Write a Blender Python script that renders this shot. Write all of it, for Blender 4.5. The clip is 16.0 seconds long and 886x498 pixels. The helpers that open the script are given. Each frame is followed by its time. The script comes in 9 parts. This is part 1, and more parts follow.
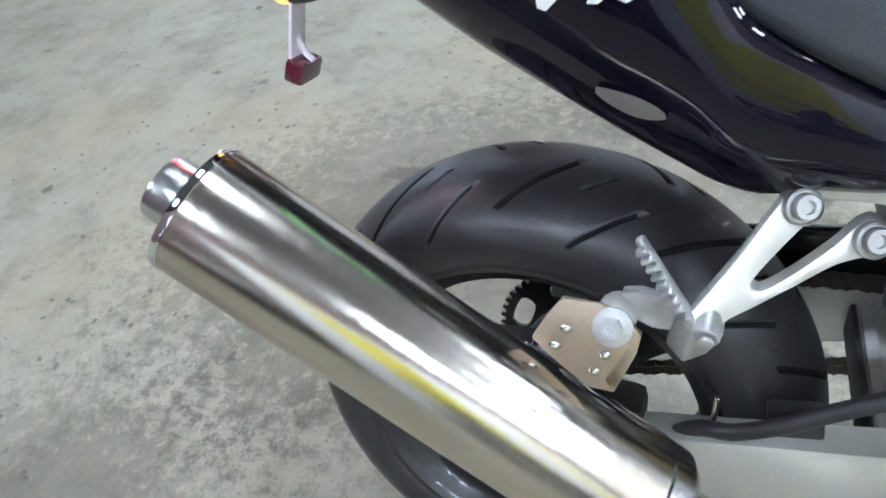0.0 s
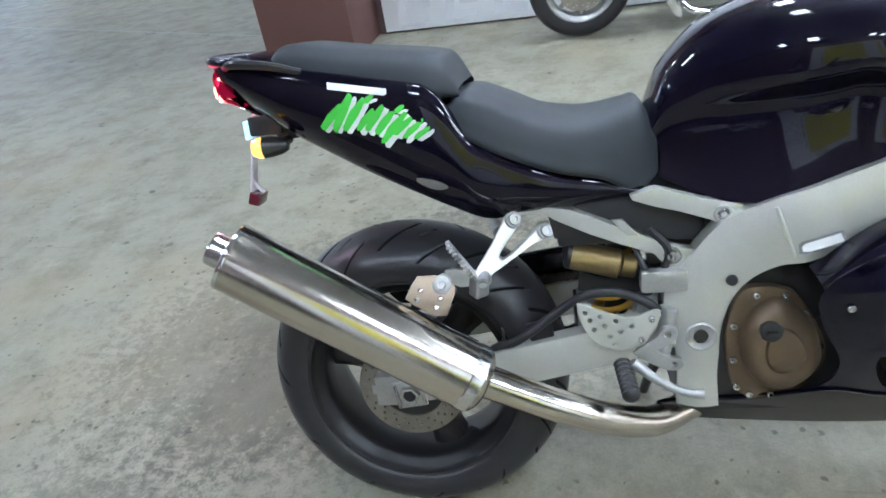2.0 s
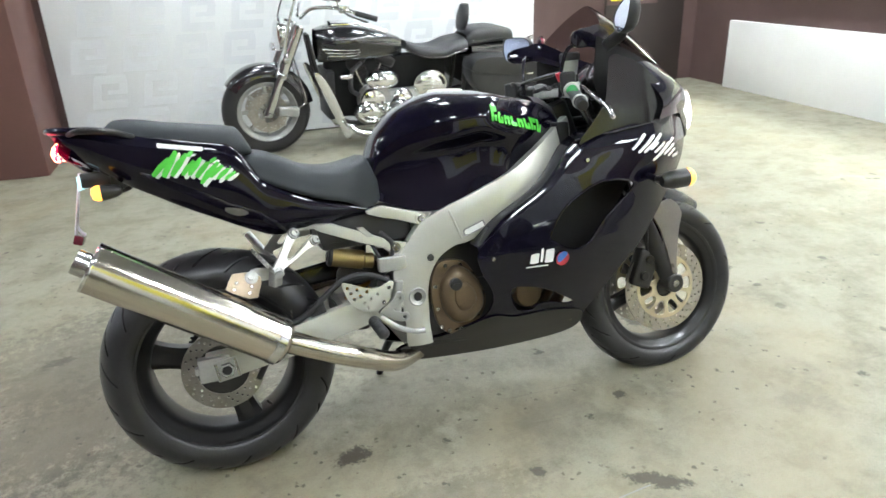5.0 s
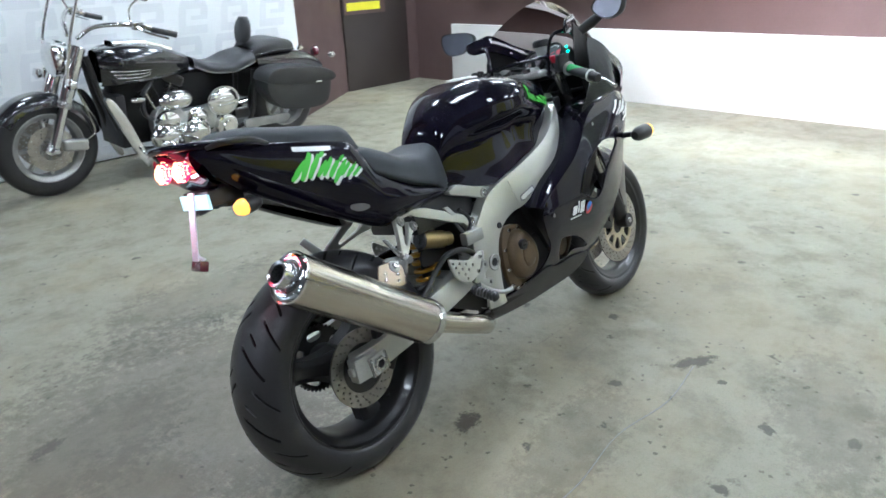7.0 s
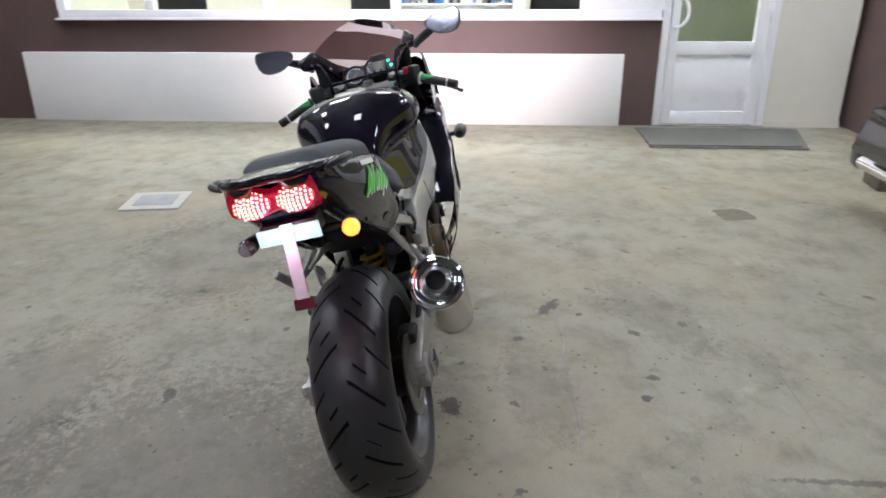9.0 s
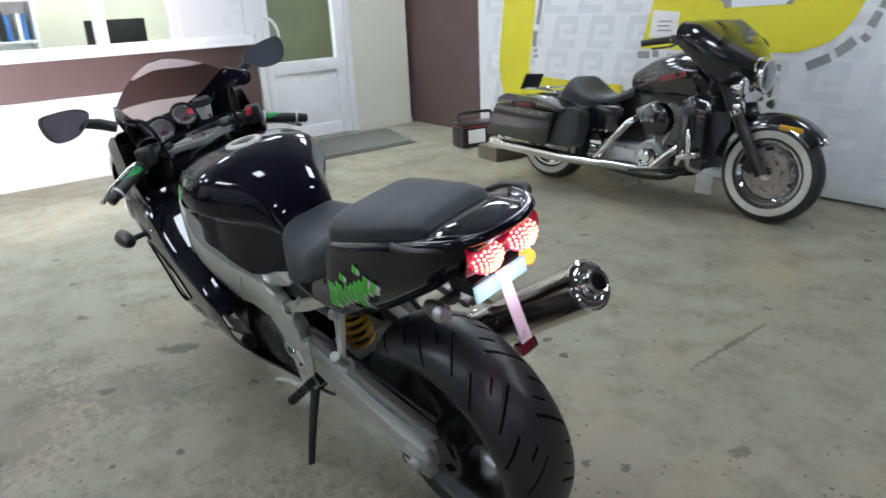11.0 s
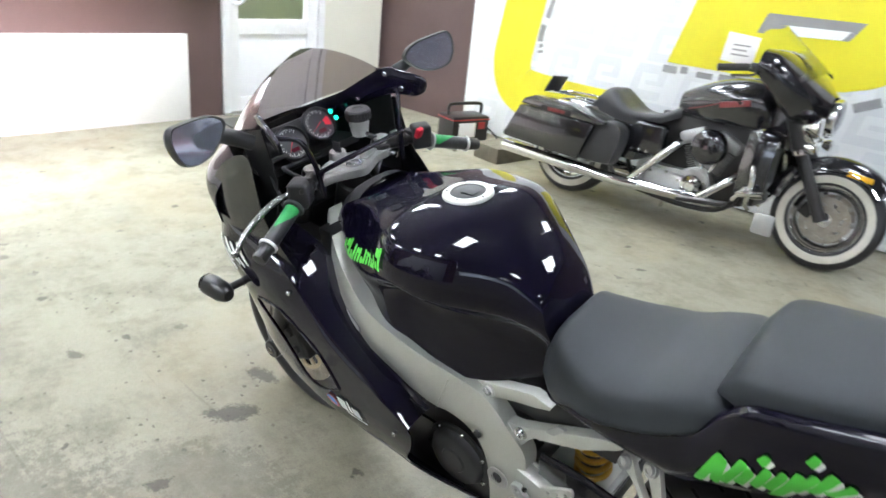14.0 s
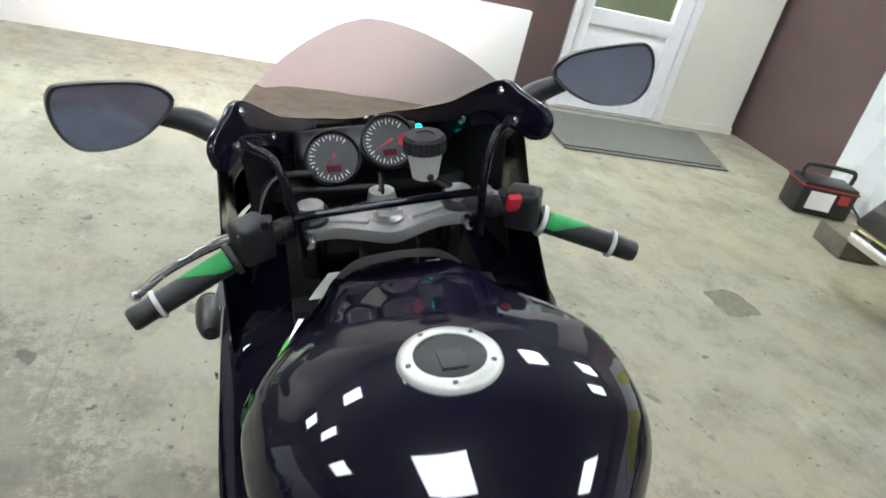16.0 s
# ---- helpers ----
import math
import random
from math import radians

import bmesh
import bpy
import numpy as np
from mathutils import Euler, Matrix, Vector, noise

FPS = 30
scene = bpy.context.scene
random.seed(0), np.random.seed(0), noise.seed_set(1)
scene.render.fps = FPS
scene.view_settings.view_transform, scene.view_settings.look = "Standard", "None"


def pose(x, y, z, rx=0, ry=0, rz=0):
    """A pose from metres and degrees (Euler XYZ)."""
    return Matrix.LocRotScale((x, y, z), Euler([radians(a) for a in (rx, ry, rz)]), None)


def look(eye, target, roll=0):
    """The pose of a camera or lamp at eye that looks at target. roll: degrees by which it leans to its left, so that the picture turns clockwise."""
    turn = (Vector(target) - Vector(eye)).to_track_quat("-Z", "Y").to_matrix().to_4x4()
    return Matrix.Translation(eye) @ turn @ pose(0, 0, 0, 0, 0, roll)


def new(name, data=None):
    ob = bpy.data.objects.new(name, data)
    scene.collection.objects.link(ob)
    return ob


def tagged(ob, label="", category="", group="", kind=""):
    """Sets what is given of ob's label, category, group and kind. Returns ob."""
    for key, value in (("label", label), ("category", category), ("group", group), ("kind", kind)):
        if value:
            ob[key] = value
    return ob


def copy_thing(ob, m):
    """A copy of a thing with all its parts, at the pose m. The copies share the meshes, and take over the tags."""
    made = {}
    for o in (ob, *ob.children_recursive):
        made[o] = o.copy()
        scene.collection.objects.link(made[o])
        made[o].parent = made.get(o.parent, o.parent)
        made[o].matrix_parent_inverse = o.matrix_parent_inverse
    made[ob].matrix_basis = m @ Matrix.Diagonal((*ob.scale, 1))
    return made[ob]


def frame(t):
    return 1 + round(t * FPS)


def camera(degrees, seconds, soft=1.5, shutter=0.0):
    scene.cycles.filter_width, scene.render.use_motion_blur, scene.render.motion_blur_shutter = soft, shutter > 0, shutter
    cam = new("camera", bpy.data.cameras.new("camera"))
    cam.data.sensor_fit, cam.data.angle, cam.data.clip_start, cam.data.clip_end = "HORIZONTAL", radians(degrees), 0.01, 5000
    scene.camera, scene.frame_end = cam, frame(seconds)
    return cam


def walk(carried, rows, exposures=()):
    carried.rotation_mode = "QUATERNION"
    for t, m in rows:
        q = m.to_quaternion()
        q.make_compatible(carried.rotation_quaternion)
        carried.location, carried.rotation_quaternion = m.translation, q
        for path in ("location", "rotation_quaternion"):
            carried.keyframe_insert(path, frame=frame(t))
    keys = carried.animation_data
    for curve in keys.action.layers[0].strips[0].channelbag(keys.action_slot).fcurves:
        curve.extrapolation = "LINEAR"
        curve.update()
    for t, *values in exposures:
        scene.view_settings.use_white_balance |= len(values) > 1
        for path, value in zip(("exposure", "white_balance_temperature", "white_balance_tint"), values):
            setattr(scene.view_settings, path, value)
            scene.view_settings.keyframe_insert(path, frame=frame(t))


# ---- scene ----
# camera and its way round the motorcycle
PATH = [
    (0, (0.187, -0.465, 1.028), (-0.597, 0.783, -0.324), -12.6),
    (0.5, (0.194, -0.487, 1.049), (-0.53, 0.866, -0.233), -12.3),
    (1, (0.196, -0.612, 1.087), (-0.428, 0.883, -0.086), -11.5),
    (1.5, (0.263, -0.817, 1.165), (-0.237, 0.785, 0.076), -10.4),
    (2, (0.367, -1.06, 1.245), (-0.067, 0.602, 0.219), -9.9),
    (2.5, (0.346, -1.291, 1.3), (0.01, 0.423, 0.325), -8.9),
    (3, (0.301, -1.489, 1.307), (0.069, 0.29, 0.424), -7.6),
    (3.5, (0.311, -1.652, 1.293), (0.187, 0.169, 0.476), -5.8),
    (4, (0.358, -1.766, 1.317), (0.384, 0.065, 0.513), -4.2),
    (4.5, (0.348, -1.789, 1.324), (0.611, 0.026, 0.527), -2.9),
    (5, (0.13, -1.753, 1.302), (0.647, 0.017, 0.529), -2.0),
    (5.2, (0.028, -1.742, 1.311), (0.632, -0.003, 0.527), -1.8),
    (7.3, (-1.09, -1.225, 1.298), (0.326, -0.034, 0.538), -2.0),
    (7.5, (-1.17, -1.13, 1.297), (0.32, -0.031, 0.539), -1.4),
    (8, (-1.333, -0.83, 1.286), (0.32, -0.003, 0.523), -1.1),
    (8.5, (-1.504, -0.576, 1.282), (0.283, -0.076, 0.535), -0.7),
    (9, (-1.587, -0.275, 1.296), (0.27, -0.131, 0.568), -0.2),
    (9.5, (-1.612, 0.063, 1.308), (0.245, -0.139, 0.594), -0.9),
    (10, (-1.602, 0.39, 1.312), (0.188, -0.161, 0.611), -1.7),
    (10.2, (-1.539, 0.527, 1.315), (0.204, -0.158, 0.614), -1.6),
    (12.3, (-0.535, 1.450, 1.333), (0.448, -0.144, 0.630), -4.9),
    (12.5, (-0.438, 1.508, 1.35), (0.482, -0.122, 0.645), -4.7),
    (13, (-0.201, 1.54, 1.37), (0.668, -0.115, 0.658), -3.9),
    (13.5, (-0.105, 1.471, 1.377), (0.891, -0.113, 0.669), 0.0),
    (14, (-0.115, 1.250, 1.374), (1.092, -0.143, 0.605), 6.2),
    (14.5, (-0.028, 0.960, 1.334), (1.376, -0.180, 0.474), 10.0),
    (15, (0.035, 0.715, 1.327), (1.573, -0.163, 0.389), 12.9),
    (15.5, (0.110, 0.524, 1.333), (1.735, -0.170, 0.395), 12.5),
    (16, (0.218, 0.428, 1.354), (1.892, -0.145, 0.422), 14.2),
]

cam = camera(65.9, 16.0, soft=1.6, shutter=0.3)
EXPOSURES = [(0.0, 1.05, 5500, 15), (0.5, 1.02, 5500, 15), (1.0, 0.94, 5430, 15.5), (1.5, 0.83, 5350, 15), (2.0, 0.84, 5450, 14), (3.0, 0.95, 5700, 12), (5.0, 0.93, 6150, 11), (7.5, 0.37, 5530, 12), (9.0, 0.02, 6000, 21), (10.0, -0.38, 5950, 20), (12.5, 0.74, 5680, 9.5), (13.5, 0.92, 5780, 14), (14.5, 0.69, 6220, 15), (15.0, 0.57, 5920, 13.5), (15.5, 0.49, 5850, 12.5), (16.0, 0.39, 6060, 13)]
walk(cam, [(t, look(eye, target, roll)) for t, eye, target, roll in PATH], EXPOSURES)

# dim world behind the closed garage; the light comes from the ceiling panels, the garage mouth and the bike's lamps
world = bpy.data.worlds.new("world")
scene.world = world
world.use_nodes = True
world.node_tree.nodes["Background"].inputs[0].default_value = (0.8, 0.88, 1.0, 1)
world.node_tree.nodes["Background"].inputs[1].default_value = 0.25

CEILING = 3.5
PANEL_POWER = 31.0
MOUTH_POWER = 3600.0
HEADLIGHT_POWER = 720.0
TAIL_POWER = 0.42
PLATE_POWER = 0.22


def area_lamp(name, m, sx, sy, power, colour):
    data = bpy.data.lights.new(name, "AREA")
    data.shape, data.size, data.size_y, data.energy, data.color = "RECTANGLE", sx, sy, power, colour
    ob = new(name, data)
    ob.matrix_world = m
    return ob


# ---- mesh tools ----
def curve_through(points, per=8, closed=False):
    """Smooth points through the given ones."""
    pts = [Vector(p) for p in points]
    n = len(pts)
    out = []
    for i in range(n if closed else n - 1):
        if closed:
            a, b, c, d = (pts[(i + k - 1) % n] for k in range(4))
        else:
            b, c = pts[i], pts[i + 1]
            a = pts[i - 1] if i > 0 else b * 2 - c
            d = pts[i + 2] if i + 2 < n else c * 2 - b
        for k in range(per):
            t = k / per
            out.append(0.5 * (2 * b + (c - a) * t + (2 * a - 5 * b + 4 * c - d) * t * t + (3 * b - a - 3 * c + d) * t ** 3))
    if not closed:
        out.append(pts[-1].copy())
    return out


def skin(bm, rings, loop=False, cap=False):
    """Quads between rings of equal length."""
    rows = [[bm.verts.new(p) for p in ring] for ring in rings]
    n = len(rows[0])
    for a, b in zip(rows, rows[1:]):
        for i in range(n if loop else n - 1):
            j = (i + 1) % n
            bm.faces.new((a[i], a[j], b[j], b[i]))
    if cap and loop:
        bm.faces.new(list(reversed(rows[0])))
        bm.faces.new(rows[-1])
    return rows


def tidy(bm, weld=0.0):
    if weld:
        bmesh.ops.remove_doubles(bm, verts=bm.verts, dist=weld)
    bmesh.ops.recalc_face_normals(bm, faces=bm.faces)
    return bm


def half_loft(stations, long=6, across=4, mirror=True):
    """A body symmetric in y: stations (x, half profile from the crown down), smooth both ways."""
    lines = []
    for k in range(len(stations[0][1])):
        lines.append(curve_through([(x, p[k][0], p[k][1]) for x, p in stations], long))
    rings = [curve_through([line[i] for line in lines], across) for i in range(len(lines[0]))]
    bm = bmesh.new()
    skin(bm, rings)
    if mirror:
        skin(bm, [[Vector((p.x, -p.y, p.z)) for p in ring] for ring in rings])
    return tidy(bm, 1e-4)


def lathe(profile, steps=48, m=None, closed=False):
    """Turns (radius, height) round z, then moves it by m."""
    bm = bmesh.new()
    rings = []
    for r, h in profile:
        rings.append([Vector((r * math.cos(2 * math.pi * i / steps), r * math.sin(2 * math.pi * i / steps), h)) for i in range(steps)])
    if closed:
        rings.append(rings[0])
    skin(bm, rings, loop=True)
    tidy(bm, 1e-5)
    if m is not None:
        bm.transform(m)
    return bm


def tube(points, r, sides=10, per=6, smooth=True, bm=None):
    """A round bar along a smooth line; r: one radius or one for each given point."""
    bm = bm or bmesh.new()
    radii = r if isinstance(r, (list, tuple)) else [r] * len(points)
    line = curve_through([(*p, q) if False else Vector((*p,)) for p, q in zip(points, radii)], per) if smooth and len(points) > 2 else [Vector(p) for p in points]
    steps = len(line) - 1
    up = Vector((0.13, 0.29, 0.95))
    rings = []
    for i, p in enumerate(line):
        d = (line[min(i + 1, steps)] - line[max(i - 1, 0)]).normalized()
        s = d.cross(up).normalized()
        up = s.cross(d).normalized()
        f = i / steps * (len(radii) - 1)
        k = min(int(f), len(radii) - 2) if len(radii) > 1 else 0
        q = radii[k] + (radii[min(k + 1, len(radii) - 1)] - radii[k]) * (f - k)
        rings.append([p + (s * math.cos(a) + up * math.sin(a)) * q for a in (2 * math.pi * j / sides for j in range(sides))])
    skin(bm, rings, loop=True, cap=True)
    return tidy(bm)


def inside(p, poly):
    x, y = p
    hit = False
    for (x0, y0), (x1, y1) in zip(poly, poly[1:] + poly[:1]):
        if (y0 > y) != (y1 > y) and x < (x1 - x0) * (y - y0) / (y1 - y0) + x0:
            hit = not hit
    return hit


def nearest_on(p, poly):
    best, place = 1e9, p
    for (x0, y0), (x1, y1) in zip(poly, poly[1:] + poly[:1]):
        dx, dy = x1 - x0, y1 - y0
        t = max(0.0, min(1.0, ((p[0] - x0) * dx + (p[1] - y0) * dy) / (dx * dx + dy * dy + 1e-12)))
        q = (x0 + t * dx, y0 + t * dy)
        d = (q[0] - p[0]) ** 2 + (q[1] - p[1]) ** 2
        if d < best:
            best, place = d, q
    return place, best ** 0.5


def outline2(points, per=6):
    return [(v.x, v.y) for v in curve_through([(a, b, 0) for a, b in points], per, closed=True)]


def sheet(outline, holes, lift, step=0.012, thick=0.004):
    """A curved panel: an outline in x and z with holes, its y given by lift(x, z)."""
    bm = bmesh.new()
    x0, x1 = min(p[0] for p in outline), max(p[0] for p in outline)
    z0, z1 = min(p[1] for p in outline), max(p[1] for p in outline)
    nx, nz = int((x1 - x0) / step) + 2, int((z1 - z0) / step) + 2
    grid = {}

    def corner(i, j):
        if (i, j) not in grid:
            grid[i, j] = bm.verts.new((x0 + (i - 0.5) * step, 0, z0 + (j - 0.5) * step))
        return grid[i, j]

    for i in range(nx):
        for j in range(nz):
            c = (x0 + i * step, z0 + j * step)
            if inside(c, outline) and not any(inside(c, h) for h in holes):
                bm.faces.new((corner(i, j), corner(i + 1, j), corner(i + 1, j + 1), corner(i, j + 1)))
    for v in bm.verts:
        if any(len(e.link_faces) == 1 for e in v.link_edges):
            p, d = min((nearest_on((v.co.x, v.co.z), poly) for poly in (outline, *holes)), key=lambda q: q[1])
            if d < step * 1.6:
                v.co.x, v.co.z = p
    for v in bm.verts:
        v.co.y = lift(v.co.x, v.co.z)
    tidy(bm)
    if thick:
        bmesh.ops.solidify(bm, geom=bm.faces[:], thickness=thick)
    return tidy(bm)


def plate(outline, y0, y1, holes=(), bevel=0.0):
    """A flat plate: an outline in x and z between two y, with holes through it."""
    bm = bmesh.new()
    edges = []
    for poly in (outline, *holes):
        vs = [bm.verts.new((p[0], y0, p[1])) for p in poly]
        edges += [bm.edges.new((a, b)) for a, b in zip(vs, vs[1:] + vs[:1])]
    bmesh.ops.triangle_fill(bm, use_beauty=True, use_dissolve=False, edges=edges)
    out = bmesh.ops.extrude_face_region(bm, geom=bm.faces[:])
    for v in out["geom"]:
        if isinstance(v, bmesh.types.BMVert):
            v.co.y = y1
    tidy(bm)
    if bevel:
        rim = [e for e in bm.edges if len(e.link_faces) == 2 and e.calc_face_angle(0) > 0.9]
        bmesh.ops.bevel(bm, geom=rim, offset=bevel, segments=2, affect="EDGES", profile=0.6)
    return bm


def ring2(cx, cz, r, n=16):
    return [(cx + r * math.cos(2 * math.pi * i / n), cz + r * math.sin(2 * math.pi * i / n)) for i in range(n)]


def ruled(top, bottom, y_out, thick, per=6, across=4):
    """A beam between two lines in x and z, its outer face at y_out(x), thick inwards (sign of y kept)."""
    a = curve_through([(x, 0, z) for x, z in top], per)
    b = curve_through([(x, 0, z) for x, z in bottom], per)
    bm = bmesh.new()
    sections = []
    for p, q in zip(a, b):
        ring = []
        for k in range(across + 1):
            t = k / across
            r = p.lerp(q, t)
            crown = 0.010 * (4 * t * (1 - t))
            y = y_out(r.x)
            ring.append(Vector((r.x, y - math.copysign(0.010, y) + math.copysign(crown, y), r.z)))
        for k in (across, across * 2 // 3, across // 3, 0):
            r = p.lerp(q, k / across)
            y = y_out(r.x)
            ring.append(Vector((r.x, y - math.copysign(thick, y), r.z)))
        sections.append(ring)
    skin(bm, sections, loop=True, cap=True)
    return tidy(bm)


def block(sx, sy, sz, m=None, bevel=0.004, seg=2, taper=1.0):
    """A box with rounded edges, centred; taper narrows its top."""
    bm = bmesh.new()
    bmesh.ops.create_cube(bm, size=1)
    for v in bm.verts:
        k = taper if v.co.z > 0 else 1.0
        v.co.x *= sx * k
        v.co.y *= sy * k
        v.co.z *= sz
    if bevel:
        bmesh.ops.bevel(bm, geom=bm.edges[:], offset=bevel, segments=seg, affect="EDGES", profile=0.6)
    if m is not None:
        bm.transform(m)
    return tidy(bm)


def slab(x0, x1, y0, y1, z0, z1, bevel=0.003):
    return block(abs(x1 - x0), abs(y1 - y0), abs(z1 - z0), Matrix.Translation(((x0 + x1) / 2, (y0 + y1) / 2, (z0 + z1) / 2)), bevel)


def along(a, b):
    """The pose whose z runs from a to b, with its origin at a."""
    a, b = Vector(a), Vector(b)
    return Matrix.Translation(a) @ (b - a).to_track_quat("Z", "Y").to_matrix().to_4x4()


def rod(a, b, r, r2=None, sides=16, bevel=0.0):
    """A straight round bar from a to b."""
    h = (Vector(b) - Vector(a)).length
    r2 = r if r2 is None else r2
    c = bevel or min(r, r2, h) * 0.12
    return lathe([(0, 0), (r - c, 0), (r, c), (r2, h - c), (r2 - c, h), (0, h)], sides, along(a, b))


def join(*parts):
    """Several bmeshes in one."""
    out = bmesh.new()
    for bm in parts:
        me = bpy.data.meshes.new("tmp")
        bm.to_mesh(me)
        out.from_mesh(me)
        bpy.data.meshes.remove(me)
        bm.free()
    return out


def flipped(bm):
    """The mirror image on the other side of y = 0."""
    for v in bm.verts:
        v.co.y = -v.co.y
    bmesh.ops.reverse_faces(bm, faces=bm.faces)
    return bm


def mesh_of(name, bm, material, angle=38):
    me = bpy.data.meshes.new(name)
    bm.normal_update()
    bm.to_mesh(me)
    bm.free()
    me.materials.append(material)
    for p in me.polygons:
        p.use_smooth = True
    me.set_sharp_from_angle(angle=radians(angle))
    return me


def part(name, bm, material, parent, label="", angle=38):
    ob = new(name, mesh_of(name, bm, material, angle))
    ob.parent = parent
    if label:
        ob["label"] = label
    return ob


def thing(name, m, label, category, group=""):
    ob = new(name)
    ob.empty_display_size = 0.1
    ob.matrix_world = m
    return tagged(ob, label, category, group)


def single(name, bm, material, label, category, group="", m=None, kind=""):
    ob = new(name, mesh_of(name, bm, material))
    if m is not None:
        ob.matrix_world = m
    return tagged(ob, label, category, group, kind)


# ---- materials ----
def nodes_of(name):
    ma = bpy.data.materials.new(name)
    ma.use_nodes = True
    return ma, ma.node_tree.nodes, ma.node_tree.links


def surface(name, a, b=None, rough=0.5, metal=0.0, scale=8.0, fine=120.0, bump=0.08, rough_var=0.12, coat=0.0, spec=0.5, coat_ior=1.5, stretch=None, emit=None, power=0.0):
    """A surface that varies between two colours at a coarse and a fine scale, with relief and uneven gloss."""
    ma, nt, ln = nodes_of(name)
    bs = nt["Principled BSDF"]
    b = b or tuple(c * 0.8 for c in a)
    co = nt.new("ShaderNodeTexCoord")
    vec = co.outputs["Object"]
    if stretch:
        mp = nt.new("ShaderNodeMapping")
        mp.inputs["Scale"].default_value = stretch
        ln.new(vec, mp.inputs[0])
        vec = mp.outputs[0]
    n1, n2 = nt.new("ShaderNodeTexNoise"), nt.new("ShaderNodeTexNoise")
    for n, s in ((n1, scale), (n2, fine)):
        n.inputs["Scale"].default_value = s
        n.inputs["Detail"].default_value = 5
        ln.new(vec, n.inputs["Vector"])
    add = nt.new("ShaderNodeMath")
    add.operation = "MULTIPLY_ADD"
    ln.new(n2.outputs[0], add.inputs[0])
    add.inputs[1].default_value = 0.45
    ln.new(n1.outputs[0], add.inputs[2])
    ramp = nt.new("ShaderNodeMapRange")
    ramp.inputs[1].default_value, ramp.inputs[2].default_value = 0.45, 1.0
    ln.new(add.outputs[0], ramp.inputs[0])
    mix = nt.new("ShaderNodeMix")
    mix.data_type = "RGBA"
    mix.inputs[6].default_value, mix.inputs[7].default_value = (*a, 1), (*b, 1)
    ln.new(ramp.outputs[0], mix.inputs[0])
    ln.new(mix.outputs[2], bs.inputs["Base Color"])
    rr = nt.new("ShaderNodeMapRange")
    rr.inputs[3].default_value, rr.inputs[4].default_value = max(0.02, rough - rough_var), min(1, rough + rough_var)
    ln.new(n1.outputs[0], rr.inputs[0])
    ln.new(rr.outputs[0], bs.inputs["Roughness"])
    bs.inputs["Metallic"].default_value = metal
    bs.inputs["Specular IOR Level"].default_value = spec
    bs.inputs["Coat Weight"].default_value = coat
    bs.inputs["Coat Roughness"].default_value = 0.03
    bs.inputs["Coat IOR"].default_value = coat_ior
    if bump:
        bp = nt.new("ShaderNodeBump")
        bp.inputs["Strength"].default_value = bump
        bp.inputs["Distance"].default_value = 0.004
        ln.new(n2.outputs[0], bp.inputs["Height"])
        ln.new(bp.outputs[0], bs.inputs["Normal"])
    if emit:
        bs.inputs["Emission Color"].default_value = (*emit, 1)
        bs.inputs["Emission Strength"].default_value = power
    return ma


def glass(name, colour, rough=0.02, alpha=None):
    ma, nt, ln = nodes_of(name)
    bs = nt["Principled BSDF"]
    bs.inputs["Base Color"].default_value = (*colour, 1)
    bs.inputs["Roughness"].default_value = rough
    bs.inputs["Transmission Weight"].default_value = 1.0
    bs.inputs["IOR"].default_value = 1.05 if alpha is None else alpha
    return ma


PAINT = surface("black_paint", (0.0010, 0.0008, 0.0028), (0.0030, 0.0017, 0.0115), 0.40, 0.0, 3, 900, 0.0, 0.05, coat=1.0, spec=0.05, coat_ior=1.39)
BLACK = surface("black_plastic", (0.012, 0.012, 0.013), (0.022, 0.022, 0.024), 0.45, 0, 12, 300, 0.05)
SATIN = surface("satin_black", (0.014, 0.013, 0.013), (0.020, 0.019, 0.018), 0.33, 0, 6, 200, 0.03)
BELLY = surface("belly_black", (0.022, 0.020, 0.018), (0.030, 0.027, 0.024), 0.40, 0, 4, 150, 0.03)
ALU = surface("silver_frame", (0.60, 0.60, 0.55), (0.52, 0.52, 0.47), 0.36, 0.55, 9, 260, 0.05)
# grey that holds the floor's reflection seen on a gloss black guard
SHEEN_GREY = surface("grey_sheen_paint", (0.24, 0.22, 0.205), (0.18, 0.165, 0.155), 0.32, 0.4, 9, 240, 0.04)
CAST = surface("cast_alloy", (0.50, 0.50, 0.48), (0.36, 0.36, 0.35), 0.42, 0.7, 14, 220, 0.12)
STEEL = surface("bright_steel", (0.62, 0.62, 0.62), (0.5, 0.5, 0.5), 0.22, 1.0, 20, 300, 0.03)
CHROME = surface("chrome", (0.82, 0.82, 0.83), (0.72, 0.72, 0.73), 0.07, 1.0, 6, 90, 0.0, 0.03)
WHEEL = surface("gloss_black_wheel", (0.008, 0.008, 0.009), (0.014, 0.013, 0.013), 0.34, 0, 8, 200, 0.03, coat=0.25)
GLOSS_BLACK = surface("gloss_black_plastic", (0.007, 0.007, 0.008), (0.012, 0.012, 0.013), 0.16, 0, 9, 200, 0.02)
MUFFLER = surface("polished_stainless", (0.58, 0.54, 0.48), (0.50, 0.46, 0.405), 0.20, 1.0, 5, 190, 0.015, 0.06)
GOLD = surface("bronze_anodised", (0.36, 0.27, 0.12), (0.26, 0.19, 0.085), 0.35, 0.8, 15, 200, 0.05)
COVER = surface("bronze_engine_cover", (0.15, 0.105, 0.060), (0.09, 0.065, 0.040), 0.42, 0.45, 14, 200, 0.08)
RUBBER = surface("tyre_rubber", (0.014, 0.014, 0.016), (0.029, 0.028, 0.029), 0.37, 0, 10, 260, 0.12, spec=0.5)
